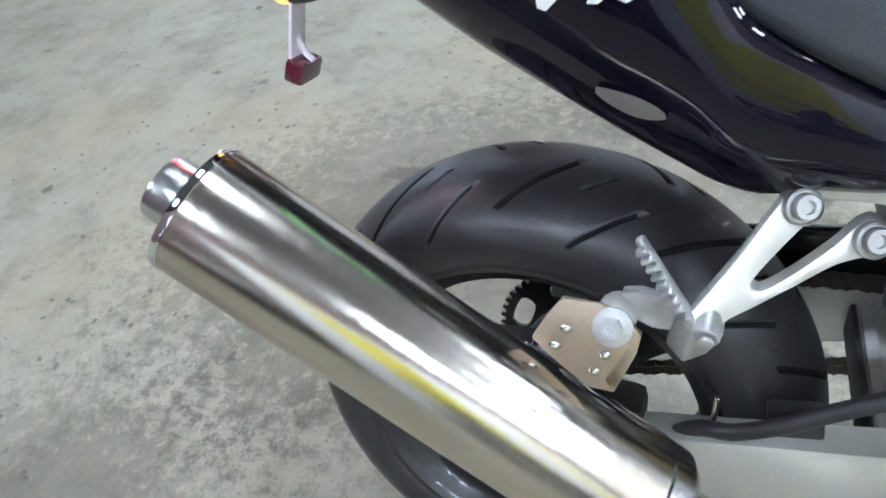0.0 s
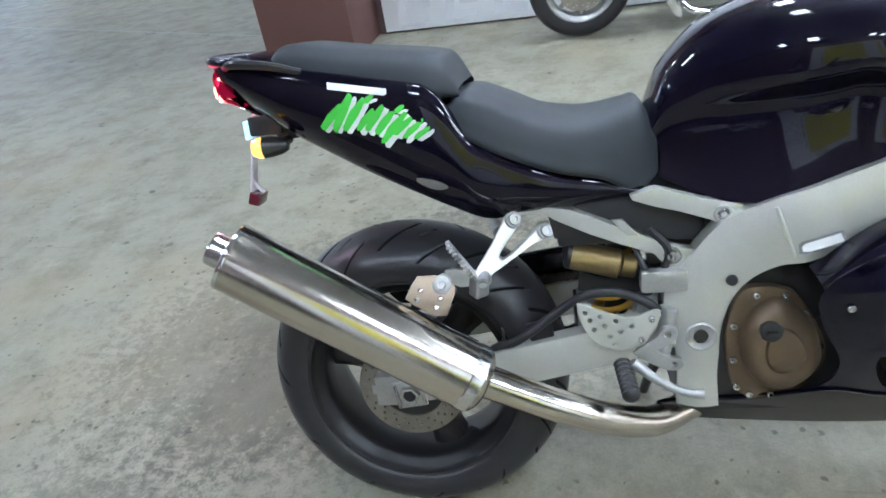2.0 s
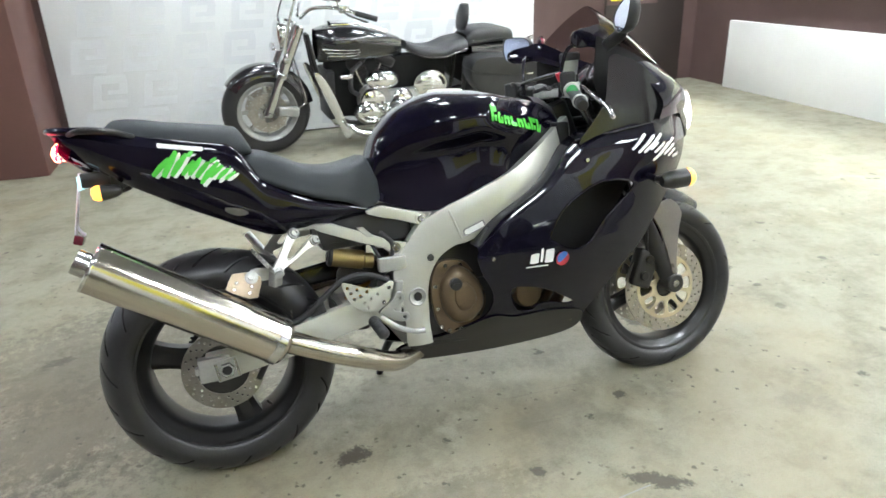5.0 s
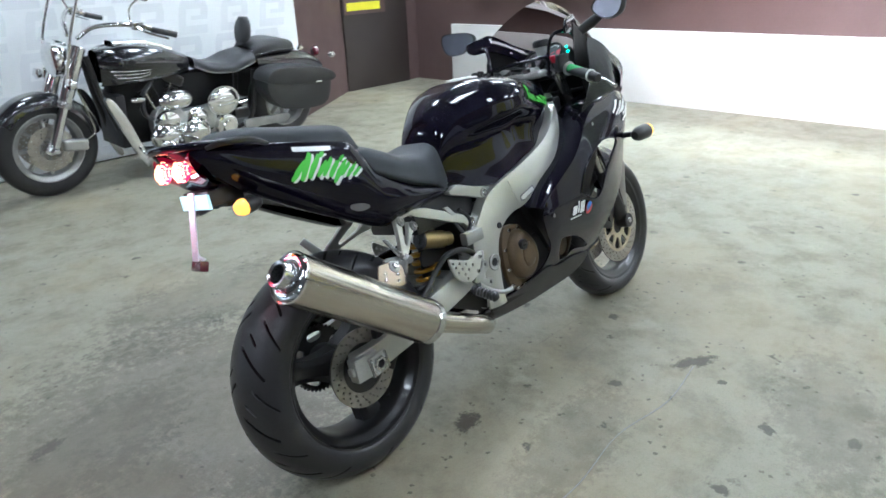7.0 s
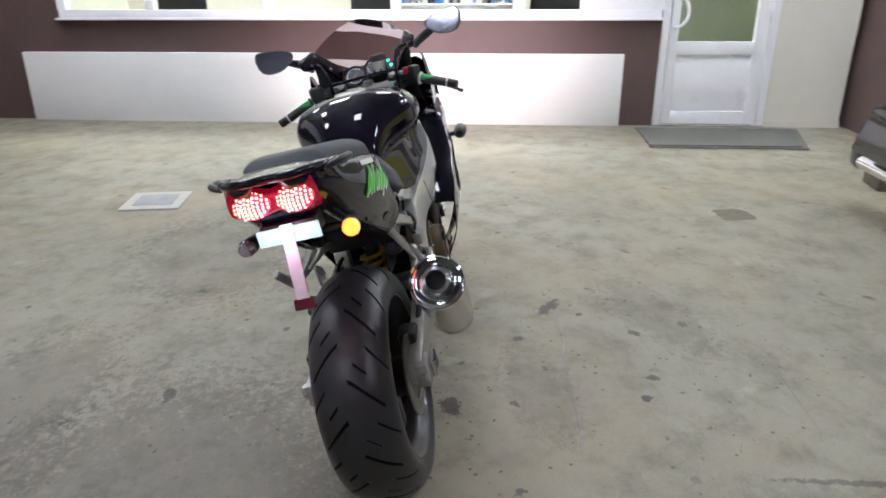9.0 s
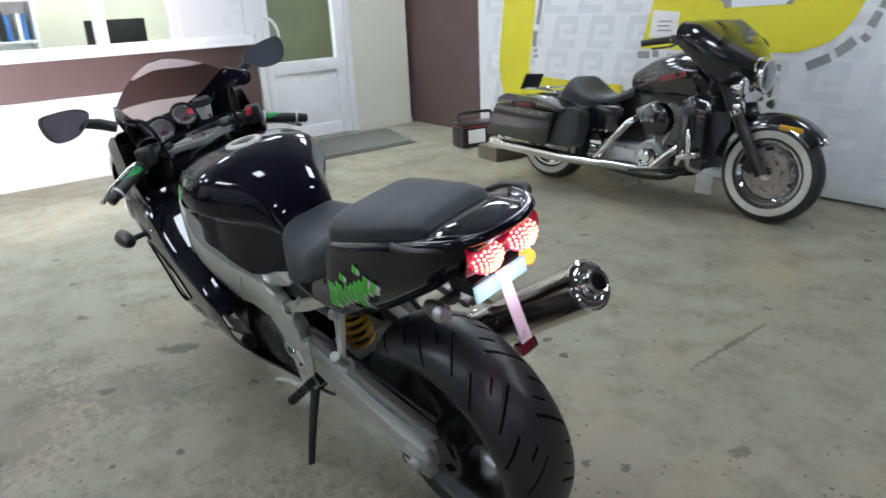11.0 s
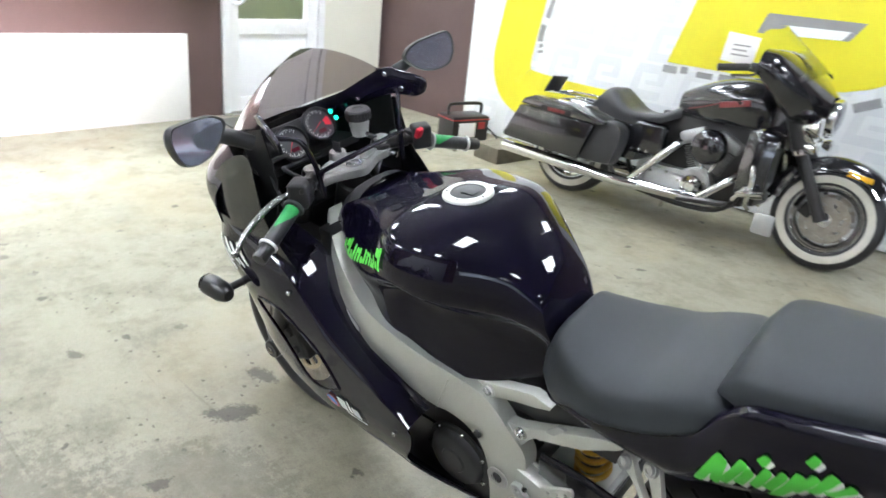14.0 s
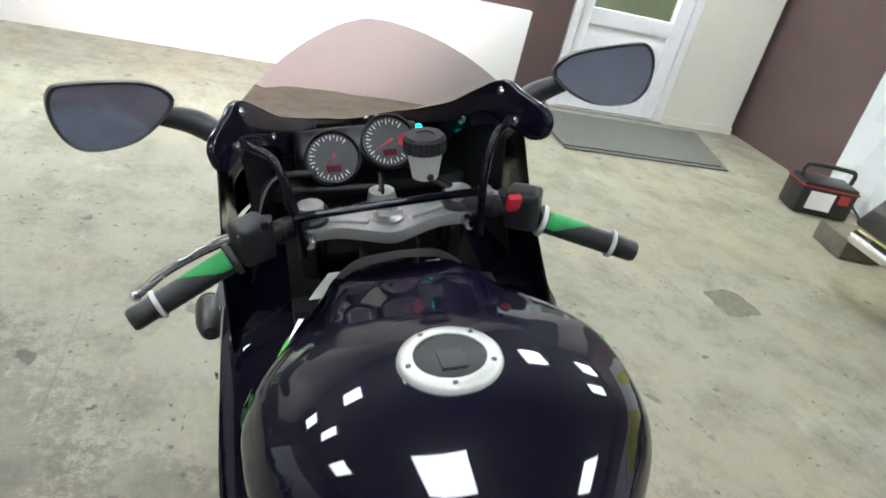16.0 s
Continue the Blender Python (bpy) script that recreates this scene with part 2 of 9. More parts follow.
# tyre rubber darkened for the shade inside the tread cuts
GROOVE_SHADE = surface("groove_shade_rubber", (0.006, 0.006, 0.007), (0.010, 0.010, 0.010), 0.8, 0, 20, 200, 0.05, spec=0.15)
# near-black for inner panels, and for the shade inside the side scoop
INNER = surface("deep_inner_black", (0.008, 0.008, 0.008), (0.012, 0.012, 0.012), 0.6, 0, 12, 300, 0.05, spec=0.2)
SEAT = surface("seat_vinyl", (0.014, 0.018, 0.021), (0.021, 0.026, 0.030), 0.55, 0, 6, 700, 0.25)
DISC_DULL = surface("dull_brake_disc", (0.34, 0.32, 0.29), (0.24, 0.225, 0.20), 0.34, 1.0, 14, 220, 0.04)
DISC = surface("disc_steel", (0.50, 0.47, 0.42), (0.36, 0.33, 0.29), 0.34, 0.9, 25, 200, 0.03)
CHAIN = surface("oily_chain", (0.05, 0.045, 0.04), (0.10, 0.085, 0.07), 0.45, 0.7, 60, 300, 0.1)
GREEN = surface("green_vinyl", (0.10, 0.62, 0.06), (0.09, 0.54, 0.05), 0.4, 0, 20, 200, 0.0)
WHITE_VINYL = surface("white_vinyl", (0.85, 0.86, 0.84), (0.78, 0.79, 0.77), 0.35, 0, 20, 200, 0.0)
RED_VINYL = surface("red_vinyl", (0.60, 0.04, 0.05), None, 0.35, 0, 20, 200, 0.0)
BLUE_VINYL = surface("blue_vinyl", (0.05, 0.16, 0.50), None, 0.35, 0, 20, 200, 0.0)

# ---- the garage ----
def floor_material():
    """Worn concrete with grey-beige cloudiness, pits, scratches, oil stains and wide areas dimmed for weaker light."""
    ma, nt, ln = nodes_of("concrete_floor")
    bs = nt["Principled BSDF"]
    co = nt.new("ShaderNodeTexCoord")
    vec = co.outputs["Object"]

    def noise(scale, detail=6, rough=0.6, vector=None):
        n = nt.new("ShaderNodeTexNoise")
        n.inputs["Scale"].default_value, n.inputs["Detail"].default_value, n.inputs["Roughness"].default_value = scale, detail, rough
        ln.new(vector or vec, n.inputs["Vector"])
        return n

    def ranged(source, lo, hi, a=0.0, b=1.0):
        r = nt.new("ShaderNodeMapRange")
        for k, v in zip((1, 2, 3, 4), (lo, hi, a, b)):
            r.inputs[k].default_value = v
        ln.new(source, r.inputs[0])
        return r.outputs[0]

    def blend(fac, a, b, mode="MIX"):
        m = nt.new("ShaderNodeMix")
        m.data_type, m.blend_type = "RGBA", mode
        ln.new(fac, m.inputs[0])
        for k, v in ((6, a), (7, b)):
            if isinstance(v, tuple):
                m.inputs[k].default_value = (*v, 1)
            else:
                ln.new(v, m.inputs[k])
        return m.outputs[2]

    clouds, mid, grain = noise(0.7, 7), noise(5.0, 8, 0.65), noise(160, 3)
    base = blend(ranged(clouds.outputs[0], 0.40, 0.62), (0.217, 0.203, 0.147), (0.266, 0.251, 0.186))
    base = blend(ranged(mid.outputs[0], 0.47, 0.62, 0, 0.85), base, (0.168, 0.157, 0.110))
    mottle = noise(26, 9, 0.75)
    base = blend(ranged(mottle.outputs[0], 0.44, 0.66, 0, 0.50), base, (0.306, 0.288, 0.216))
    dirt = noise(3.4, 10, 0.78)
    base = blend(ranged(dirt.outputs[0], 0.55, 0.66, 0, 0.48), base, (0.119, 0.108, 0.073))
    pale = noise(2.3, 8, 0.7)
    base = blend(ranged(pale.outputs[0], 0.60, 0.70, 0, 0.7), base, (0.372, 0.353, 0.268))
    base = blend(ranged(grain.outputs[0], 0.50, 0.72, 0, 0.45), base, (0.142, 0.133, 0.097))
    # tan, trodden patches and darker grime between them
    tan = noise(0.9, 6, 0.62)
    base = blend(ranged(tan.outputs[0], 0.50, 0.60, 0, 0.42), base, (0.300, 0.252, 0.160))
    grime = noise(1.6, 9, 0.72)
    base = blend(ranged(grime.outputs[0], 0.56, 0.66, 0, 0.50), base, (0.128, 0.115, 0.082))
    # small dark pits and spots
    cell = nt.new("ShaderNodeTexVoronoi")
    cell.inputs["Scale"].default_value = 5.5
    ln.new(vec, cell.inputs["Vector"])
    where = noise(1.3, 3)
    near = nt.new("ShaderNodeMath")
    near.operation = "MULTIPLY_ADD"
    wobble = noise(24, 5, 0.7)
    ln.new(wobble.outputs[0], near.inputs[0])
    near.inputs[1].default_value = 0.50
    ln.new(cell.outputs["Distance"], near.inputs[2])
    pit = ranged(near.outputs[0], 0.325, 0.37, 1, 0)
    gate = nt.new("ShaderNodeMath")
    gate.operation = "MULTIPLY"
    ln.new(pit, gate.inputs[0])
    ln.new(ranged(where.outputs[0], 0.43, 0.52, 0, 0.9), gate.inputs[1])
    base = blend(gate.outputs[0], base, (0.067, 0.060, 0.042))
    # many fine chips, in loose drifts
    chips = nt.new("ShaderNodeTexVoronoi")
    chips.inputs["Scale"].default_value = 21
    chips.inputs["Randomness"].default_value = 1.0
    ln.new(vec, chips.inputs["Vector"])
    chip = nt.new("ShaderNodeMath")
    chip.operation = "MULTIPLY_ADD"
    jag = noise(70, 4, 0.7)
    ln.new(jag.outputs[0], chip.inputs[0])
    chip.inputs[1].default_value = 0.60
    ln.new(chips.outputs["Distance"], chip.inputs[2])
    drift = noise(2.1, 4)
    fine = nt.new("ShaderNodeMath")
    fine.operation = "MULTIPLY"
    ln.new(ranged(chip.outputs[0], 0.405, 0.45, 1, 0), fine.inputs[0])
    ln.new(ranged(drift.outputs[0], 0.45, 0.54, 0, 0.9), fine.inputs[1])
    base = blend(fine.outputs[0], base, (0.089, 0.079, 0.054))
    # long thin scratches
    turned = nt.new("ShaderNodeMapping")
    turned.inputs["Rotation"].default_value = (0, 0, radians(37))
    turned.inputs["Scale"].default_value = (0.35, 9.0, 1)
    ln.new(vec, turned.inputs[0])
    lines = noise(3.0, 6, 0.6, turned.outputs[0])
    base = blend(ranged(lines.outputs[0], 0.66, 0.70, 0, 0.45), base, (0.142, 0.129, 0.090))
    # oil and dirt stains, and wide dimming for weaker light: x, y, half length, half width, turn, depth
    for x, y, a, b, turn, depth in STAINS_AND_DIMMING:
        mp = nt.new("ShaderNodeMapping")
        mp.vector_type = "TEXTURE"
        mp.inputs["Location"].default_value = (x, y, 0)
        mp.inputs["Rotation"].default_value = (0, 0, radians(turn))
        mp.inputs["Scale"].default_value = (a, b, 1)
        ln.new(vec, mp.inputs[0])
        ln_ = nt.new("ShaderNodeVectorMath")
        ln_.operation = "LENGTH"
        ln.new(mp.outputs[0], ln_.inputs[0])
        edge = nt.new("ShaderNodeMath")
        edge.operation = "MULTIPLY_ADD"
        ragged = noise(26, 9, 0.82)
        ln.new(ragged.outputs[0], edge.inputs[0])
        edge.inputs[1].default_value = 2.2
        ln.new(ln_.outputs["Value"], edge.inputs[2])
        base = blend(ranged(edge.outputs[0], 1.60, 1.80, depth, 0), base, (0.050, 0.041, 0.028))
    ln.new(base, bs.inputs["Base Color"])
    ln.new(ranged(mid.outputs[0], 0.3, 0.7, 0.42, 0.62), bs.inputs["Roughness"])
    bp = nt.new("ShaderNodeBump")
    bp.inputs["Strength"].default_value, bp.inputs["Distance"].default_value = 0.5, 0.004
    ln.new(mottle.outputs[0], bp.inputs["Height"])
    ln.new(bp.outputs[0], bs.inputs["Normal"])
    return ma


# the widest, shallow ovals also dim the floor near the motorcycle, as lighting would
STAINS_AND_DIMMING = [(0.31, -0.15, 0.09, 0.05, 20, 0.95), (1.07, -0.52, 0.13, 0.045, -30, 0.85), (2.44, -0.22, 0.12, 0.06, 70, 0.35),
          (0.40, -0.80, 0.035, 0.03, 0, 0.9), (0.31, 0.80, 0.07, 0.04, 10, 0.75), (1.50, 0.31, 0.13, 0.07, 60, 0.8), (1.62, 0.12, 0.10, 0.05, 20, 0.75),
          (2.12, 0.55, 0.06, 0.03, 10, 0.7), (0.02, -1.35, 0.42, 0.02, 90, 0.6), (1.35, 0.62, 0.06, 0.04, 80, 0.7), (1.85, 0.95, 0.05, 0.035, 30, 0.75), (1.98, 1.35, 0.035, 0.02, 0, 0.7), (1.12, 1.02, 0.045, 0.03, 50, 0.65), (-0.62, 0.72, 0.08, 0.05, 20, 0.6), (-0.35, -0.75, 0.06, 0.04, 70, 0.6), (0.95, -1.05, 0.05, 0.03, 10, 0.6), (1.75, -0.95, 0.05, 0.025, 40, 0.6), (-0.50, 0.62, 0.55, 0.30, 30, 0.30), (-0.10, 1.10, 0.40, 0.22, 0, 0.28), (-0.85, -0.30, 0.40, 0.24, 60, 0.25), (0.45, -0.45, 0.50, 0.20, 10, 0.22), (1.30, 0.55, 0.45, 0.25, 40, 0.25), (-0.35, 0.55, 1.30, 0.90, 15, 0.36), (-0.95, -0.45, 0.80, 0.55, 50, 0.30), (1.55, 1.15, 0.95, 0.60, 30, 0.34), (0.25, 1.30, 0.80, 0.40, 0, 0.30), (-0.55, 0.25, 0.55, 0.30, 70, 0.28), (1.05, -0.95, 0.60, 0.25, 20, 0.22)]
FLOOR = floor_material()
BROWN = surface("brown_wall_paint", (0.115, 0.072, 0.066), (0.095, 0.060, 0.055), 0.55, 0, 2.5, 60, 0.12)
REDBROWN = surface("red_brown_pillar_paint", (0.130, 0.060, 0.050), (0.105, 0.050, 0.042), 0.50, 0, 2.0, 60, 0.15)
CREAM = surface("cream_wall_paint", (0.70, 0.68, 0.58), (0.64, 0.62, 0.53), 0.6, 0, 2.0, 80, 0.12)
WHITE_WALL = surface("white_wall_paint", (0.78, 0.78, 0.76), (0.70, 0.70, 0.68), 0.6, 0, 1.5, 70, 0.15)
PVC = surface("white_pvc", (0.80, 0.80, 0.81), (0.76, 0.76, 0.77), 0.30, 0, 5, 120, 0.01)
CEIL = surface("ceiling_paint", (0.13, 0.13, 0.13), (0.10, 0.10, 0.10), 0.8, 0, 1, 50, 0.1)
DARK_DOOR = surface("dark_brown_steel_door", (0.030, 0.022, 0.020), (0.040, 0.030, 0.026), 0.45, 0, 4, 90, 0.06)
YELLOW = surface("yellow_print", (0.72, 0.66, 0.02), (0.66, 0.60, 0.02), 0.45, 0, 3, 80, 0.02)
BANNER = surface("white_banner", (0.80, 0.82, 0.82), (0.75, 0.77, 0.78), 0.45, 0, 1.5, 60, 0.03)
PRINT = surface("grey_print", (0.70, 0.72, 0.73), (0.66, 0.68, 0.70), 0.45, 0, 3, 60, 0.02)
PRINT_DARK = surface("dark_grey_print", (0.30, 0.30, 0.30), (0.24, 0.24, 0.25), 0.45, 0, 9, 60, 0.02)
MAT_RUBBER = surface("doormat_fibre", (0.10, 0.10, 0.085), (0.13, 0.13, 0.11), 0.9, 0, 30, 300, 0.5)
MAT_EDGE = surface("doormat_rubber", (0.090, 0.090, 0.078), (0.115, 0.113, 0.098), 0.7, 0, 20, 200, 0.2)
PARTITION = surface("grey_green_partition", (0.34, 0.37, 0.25), (0.24, 0.27, 0.20), 0.5, 0, 3, 80, 0.05)
PANE = glass("window_glass", (0.80, 0.84, 0.80))
GLOW = surface("light_panel", (0.9, 0.9, 0.9), None, 0.5, 0, 5, 50, 0.0, emit=(0.95, 1.0, 0.99), power=PANEL_POWER)


OFFICE_GLOW = surface("office_light_panel", (0.9, 0.9, 0.9), None, 0.5, 0, 5, 50, 0.0, emit=(0.95, 1.0, 0.94), power=18.0)


def piece(name, x0, x1, y0, y1, z0, z1, material, parent=None, bevel=0.0, label="", category=""):
    ob = new(name, mesh_of(name, slab(x0, x1, y0, y1, z0, z1, bevel), material))
    if parent is not None:
        ob.parent = parent
        if label:
            ob["label"] = label
        return ob
    return tagged(ob, label, category, kind="structure")


def garage():
    bm = bmesh.new()
    bmesh.ops.create_grid(bm, x_segments=40, y_segments=40, size=1)
    bm.transform(Matrix.Diagonal((30, 30, 1, 1)) @ Matrix.Translation((-0.2, 0.3, 0)))
    tagged(new("floor", mesh_of("floor", bm, FLOOR)), "worn grey-beige concrete garage floor with oil stains", "floor", kind="structure")
    piece("ceiling", -20, 9, -4, 28, CEILING + 0.03, CEILING + 0.25, CEIL, label="plain dark grey garage ceiling", category="ceiling")
    # front wall, with a window band and a door
    w = [5.12, 5.34]
    front = piece("wall_front", *w, -1.77, 5.35, 0, 0.98, BROWN, label="brown painted wall below a long window", category="wall")
    piece("wall_front_top", *w, -4, 5.35, 2.15, CEILING + 0.1, CREAM, label="cream wall above the window and the door", category="wall")
    piece("wall_front_pier", *w, 3.98, 5.35, 0.98, 2.15, BROWN, label="brown painted wall beside the window", category="wall")
    piece("wall_front_side", *w, -3.50, -2.80, 0, 2.15, CREAM, label="cream painted wall beside the white door", category="wall")
    single("wall_panel", slab(5.06, 5.118, -1.45, 4.40, 0.0, 0.665, 0.004), WHITE_WALL, "white painted board along the foot of the brown wall", "wall panel", kind="structure")
    # side walls
    piece("wall_right", -20, 5.34, -3.80, -3.56, 0, CEILING + 0.1, BROWN, label="brown painted garage wall behind the printed banner", category="wall")
    piece("wall_left", 4.0, 5.34, 5.05, 5.30, 0, CEILING + 0.1, BROWN, label="dark brown painted wall round a steel door", category="wall")
    corner = plate([(2.72, 4.16), (4.0, 5.05), (4.0, 5.30), (2.72, 5.30)], 0, CEILING + 0.1)
    corner.transform(Matrix(((1, 0, 0, 0), (0, 0, 1, 0), (0, 1, 0, 0), (0, 0, 0, 1))))
    single("wall_left_return", tidy(corner), BROWN, "brown painted slanting wall between the banner and the steel door", "wall", kind="structure")
    piece("wall_left_back", -1.25, 2.70, 4.20, 4.40, 0, CEILING + 0.1, BROWN, label="brown painted wall behind the banner", category="wall")
    piece("pillar", -1.86, -1.20, 3.52, 4.40, 0, CEILING + 0.1, REDBROWN, bevel=0.012, label="red-brown painted square garage pillar", category="pillar")
    piece("skirting", 5.098, 5.116, -3.50, -2.80, 0, 0.06, CREAM, label="low cream skirting at the wall's foot", category="skirting")
    # the deep part of the garage
    piece("wall_back", -20.3, -20, -4, 28, 0, CEILING + 0.1, WHITE_WALL, label="far white garage wall", category="wall")
    piece("wall_far", -20, 9, 27.7, 28, 0, CEILING + 0.1, WHITE_WALL, label="far white garage wall", category="wall")
    piece("wall_side", 2.70, 2.90, 5.30, 28, 0, CEILING + 0.1, WHITE_WALL, label="white garage wall", category="wall")
    for x0, x1, y0, y1 in ((-13.5, -9.66, 17.0, 19.4), (-11.0, -10.1, 22.5, 23.6), (-16.5, -15.6, 22.5, 23.6), (-7.0, -6.1, 22.5, 23.6)):
        piece("pillar", x0, x1, y0, y1, 0, CEILING + 0.1, WHITE_WALL, bevel=0.01, label="white painted garage pillar far off", category="pillar")
    joint = bmesh.new()
    skin(joint, [[(-9.5 + 9.2 * t, 8.0 - 4.42 * t - 0.012 * s, 0.004) for s in (-1, 1)] for t in (0, 0.25, 0.5, 0.75, 0.84)])
    single("floor_joint", joint, PRINT_DARK, "dark expansion joint across the concrete floor", "joint", kind="structure")


def window_band():
    """A long white window with fixed panes, and the office behind it."""
    win = tagged(new("window_1", mesh_of("window_1", join(slab(5.09, 5.20, -1.76, 3.96, 0.98, 1.055), slab(5.09, 5.20, -1.76, 3.96, 2.09, 2.15)), PVC)),
                 "long white plastic window into a lit office", "window", kind="structure")
    for y in (3.93, 3.05, 1.89, 0.68, -0.47, -1.07, -1.73):
        part("window_frame", slab(5.10, 5.19, y - 0.045, y + 0.045, 1.055, 2.09, 0.004), PVC, win)
    for a, b in ((3.885, 3.095), (3.005, 1.935), (1.845, 0.725), (0.635, -0.425), (-0.515, -1.025)):
        ob = part("pane", slab(5.145, 5.151, b, a, 1.055, 2.09, 0), PANE, win)
        ob.visible_shadow = False
    part("window_sill", slab(5.03, 5.14, -1.76, 3.97, 0.965, 0.985, 0.004), PVC, win)
    part("panel", slab(5.12, 5.16, -1.70, -1.10, 1.055, 2.09, 0.002), PVC, win)


def pvc_door():
    door = tagged(new("door_1", mesh_of("door_1", join(slab(5.10, 5.20, -1.84, -1.775, 0, 2.15), slab(5.10, 5.20, -2.80, -2.735, 0, 2.15), slab(5.10, 5.20, -2.735, -1.84, 2.08, 2.15)), PVC)),
                  "closed white plastic door with a tall glass pane", "door", kind="structure")
    part("door_leaf", join(slab(5.12, 5.19, -1.93, -1.85, 0.02, 2.07), slab(5.12, 5.19, -2.73, -2.62, 0.02, 2.07), slab(5.12, 5.19, -2.62, -1.93, 0.02, 0.14),
                           slab(5.12, 5.19, -2.62, -1.93, 0.66, 0.775), slab(5.12, 5.19, -2.62, -1.93, 1.96, 2.07)), PVC, door)
    part("door_panel", slab(5.14, 5.175, -2.62, -1.93, 0.14, 0.66, 0.002), PVC, door)
    pane = part("pane", slab(5.150, 5.158, -2.62, -1.93, 0.775, 1.96, 0), PANE, door)
    pane.visible_shadow = False
    part("door_handle", tube([(5.12, -1.89, 0.90), (5.07, -1.895, 0.90), (5.055, -1.93, 0.92), (5.05, -1.975, 0.98), (5.05, -1.975, 1.08), (5.055, -1.93, 1.16), (5.07, -1.895, 1.18), (5.12, -1.89, 1.18)], 0.014, 10), PVC, door, "white plastic pull handle")
    part("hinge", rod((5.105, -2.76, 0.12), (5.105, -2.76, 0.20), 0.012), PVC, door)
    piece("floor_trim", 5.07, 5.12, -2.80, -1.77, 0.0, 0.015, CAST, label="metal door threshold", category="threshold")
    def mat_piece(i0, i1, j0, j1, z):
        bm = bmesh.new()
        skin(bm, [[(4.14 + 0.82 * i / 20, -1.565 - 0.02 * (i / 20) - (1.28 + 0.2 * i / 20) * j / 24, z + 0.0015 * math.sin(j * 1.7 + i)) for j in range(j0, j1 + 1)] for i in range(i0, i1 + 1)])
        tidy(bm)
        bmesh.ops.solidify(bm, geom=bm.faces[:], thickness=0.008)
        return bm

    mat = single("doormat", mat_piece(1, 19, 1, 23, 0.013), MAT_RUBBER, "large flat dark olive doormat before the white door", "doormat")
    for q in ((0, 1, 0, 24), (19, 20, 0, 24), (1, 19, 0, 1), (1, 19, 23, 24)):
        part("border", mat_piece(*q, 0.012), MAT_EDGE, mat, "flat rubber border")


def office():
    """What shows through the panes: a pale lit office with desks and screens."""
    piece("office_wall", 8.6, 8.8, -4, 5.3, 0, CEILING, CREAM, label="pale wall of the office behind the window", category="wall")
    piece("office_wall_left", 5.34, 8.6, 5.1, 5.3, 0, CEILING, CREAM, label="pale side wall of the office", category="wall")
    piece("office_wall_right", 5.34, 8.6, -3.7, -3.5, 0, CEILING, CREAM, label="pale side wall of the office", category="wall")
    piece("office_partition", 6.2, 6.28, -3.5, -1.75, 0, 2.4, PARTITION, label="grey-green partition behind the door", category="wall")
    for k, (x, y) in enumerate(((6.3, 3.2), (6.4, 1.2), (6.3, -0.6))):
        desk = thing("office_desk", Matrix.Translation((x, y, 0)), "pale office desk behind the window", "desk", "office desks")
        part("desktop", slab(-0.35, 0.35, -0.65, 0.65, 0.72, 0.75), CREAM, desk)
        for dx in (-0.3, 0.3):
            for dy in (-0.6, 0.6):
                part("leg", rod((dx, dy, 0), (dx, dy, 0.72), 0.02), CAST, desk)
        scr = thing("monitor", Matrix.Translation((x + 0.1, y + 0.1 - 0.2 * k, 0.75)), "black computer monitor on an office desk", "monitor", "office monitors")
        part("screen", slab(-0.02, 0.02, -0.28, 0.28, 0.12, 0.48, 0.004), BLACK, scr)
        part("stand", join(rod((0, 0, 0.012), (0, 0, 0.14), 0.02), slab(-0.09, 0.09, -0.12, 0.12, 0, 0.012)), BLACK, scr)
    shelf = thing("bookcase", Matrix.Translation((8.35, 0.6, 0)), "white bookcase with folders in the office", "bookcase")
    part("body", join(slab(-0.2, 0.2, -1.1, -1.07, 0, 2.0), slab(-0.2, 0.2, 1.07, 1.1, 0, 2.0), slab(0.17, 0.2, -1.07, 1.07, 0, 2.0)), PVC, shelf)
    for z in (0.1, 0.55, 1.0, 1.45, 1.97):
        part("shelf", slab(-0.19, 0.17, -1.07, 1.07, z, z + 0.025), PVC, shelf)
    rng = random.Random(4)
    for z in (1.025, 1.475):
        y = -1.0
        while y < 0.95:
            wd = rng.uniform(0.04, 0.08)
            if rng.random() < 0.7:
                single("folder", slab(8.22, 8.46, 0.6 + y, 0.6 + y + wd - 0.006, z, z + rng.uniform(0.27, 0.33)), rng.choice((BLACK, BLUE_VINYL, CREAM, PRINT_DARK)), "office folder standing on the bookcase", "folder", "office folders")
            y += wd
    lamp = new("office_light", mesh_of("office_light", slab(6.2, 7.4, -2.4, 4.4, CEILING - 0.03, CEILING - 0.005), OFFICE_GLOW))
    tagged(lamp, "white lit ceiling panel in the office", "ceiling light")


def logo(bm, m, s):
    """A slanted square hook, the banner's repeated device."""
    def poly(pts):
        vs = [bm.verts.new(m @ Vector((p[0] * s + p[1] * s * 0.18, 0, p[1] * s))) for p in pts]
        bm.faces.new(vs)
    t = 0.25
    poly([(0, 0), (1, 0), (1, t), (0, t)])
    poly([(0, t), (t, t), (t, 1 - t), (0, 1 - t)])
    poly([(0, 1 - t), (1, 1 - t), (0.92, 1), (0.06, 1)])
    poly([(1 - t, 0.42), (1, 0.42), (1, 1 - t), (1 - t, 1 - t)])
    poly([(0.42, 0.42), (1 - t, 0.42), (1 - t, 0.42 + t * 0.5), (0.42, 0.42 + t * 0.5)])


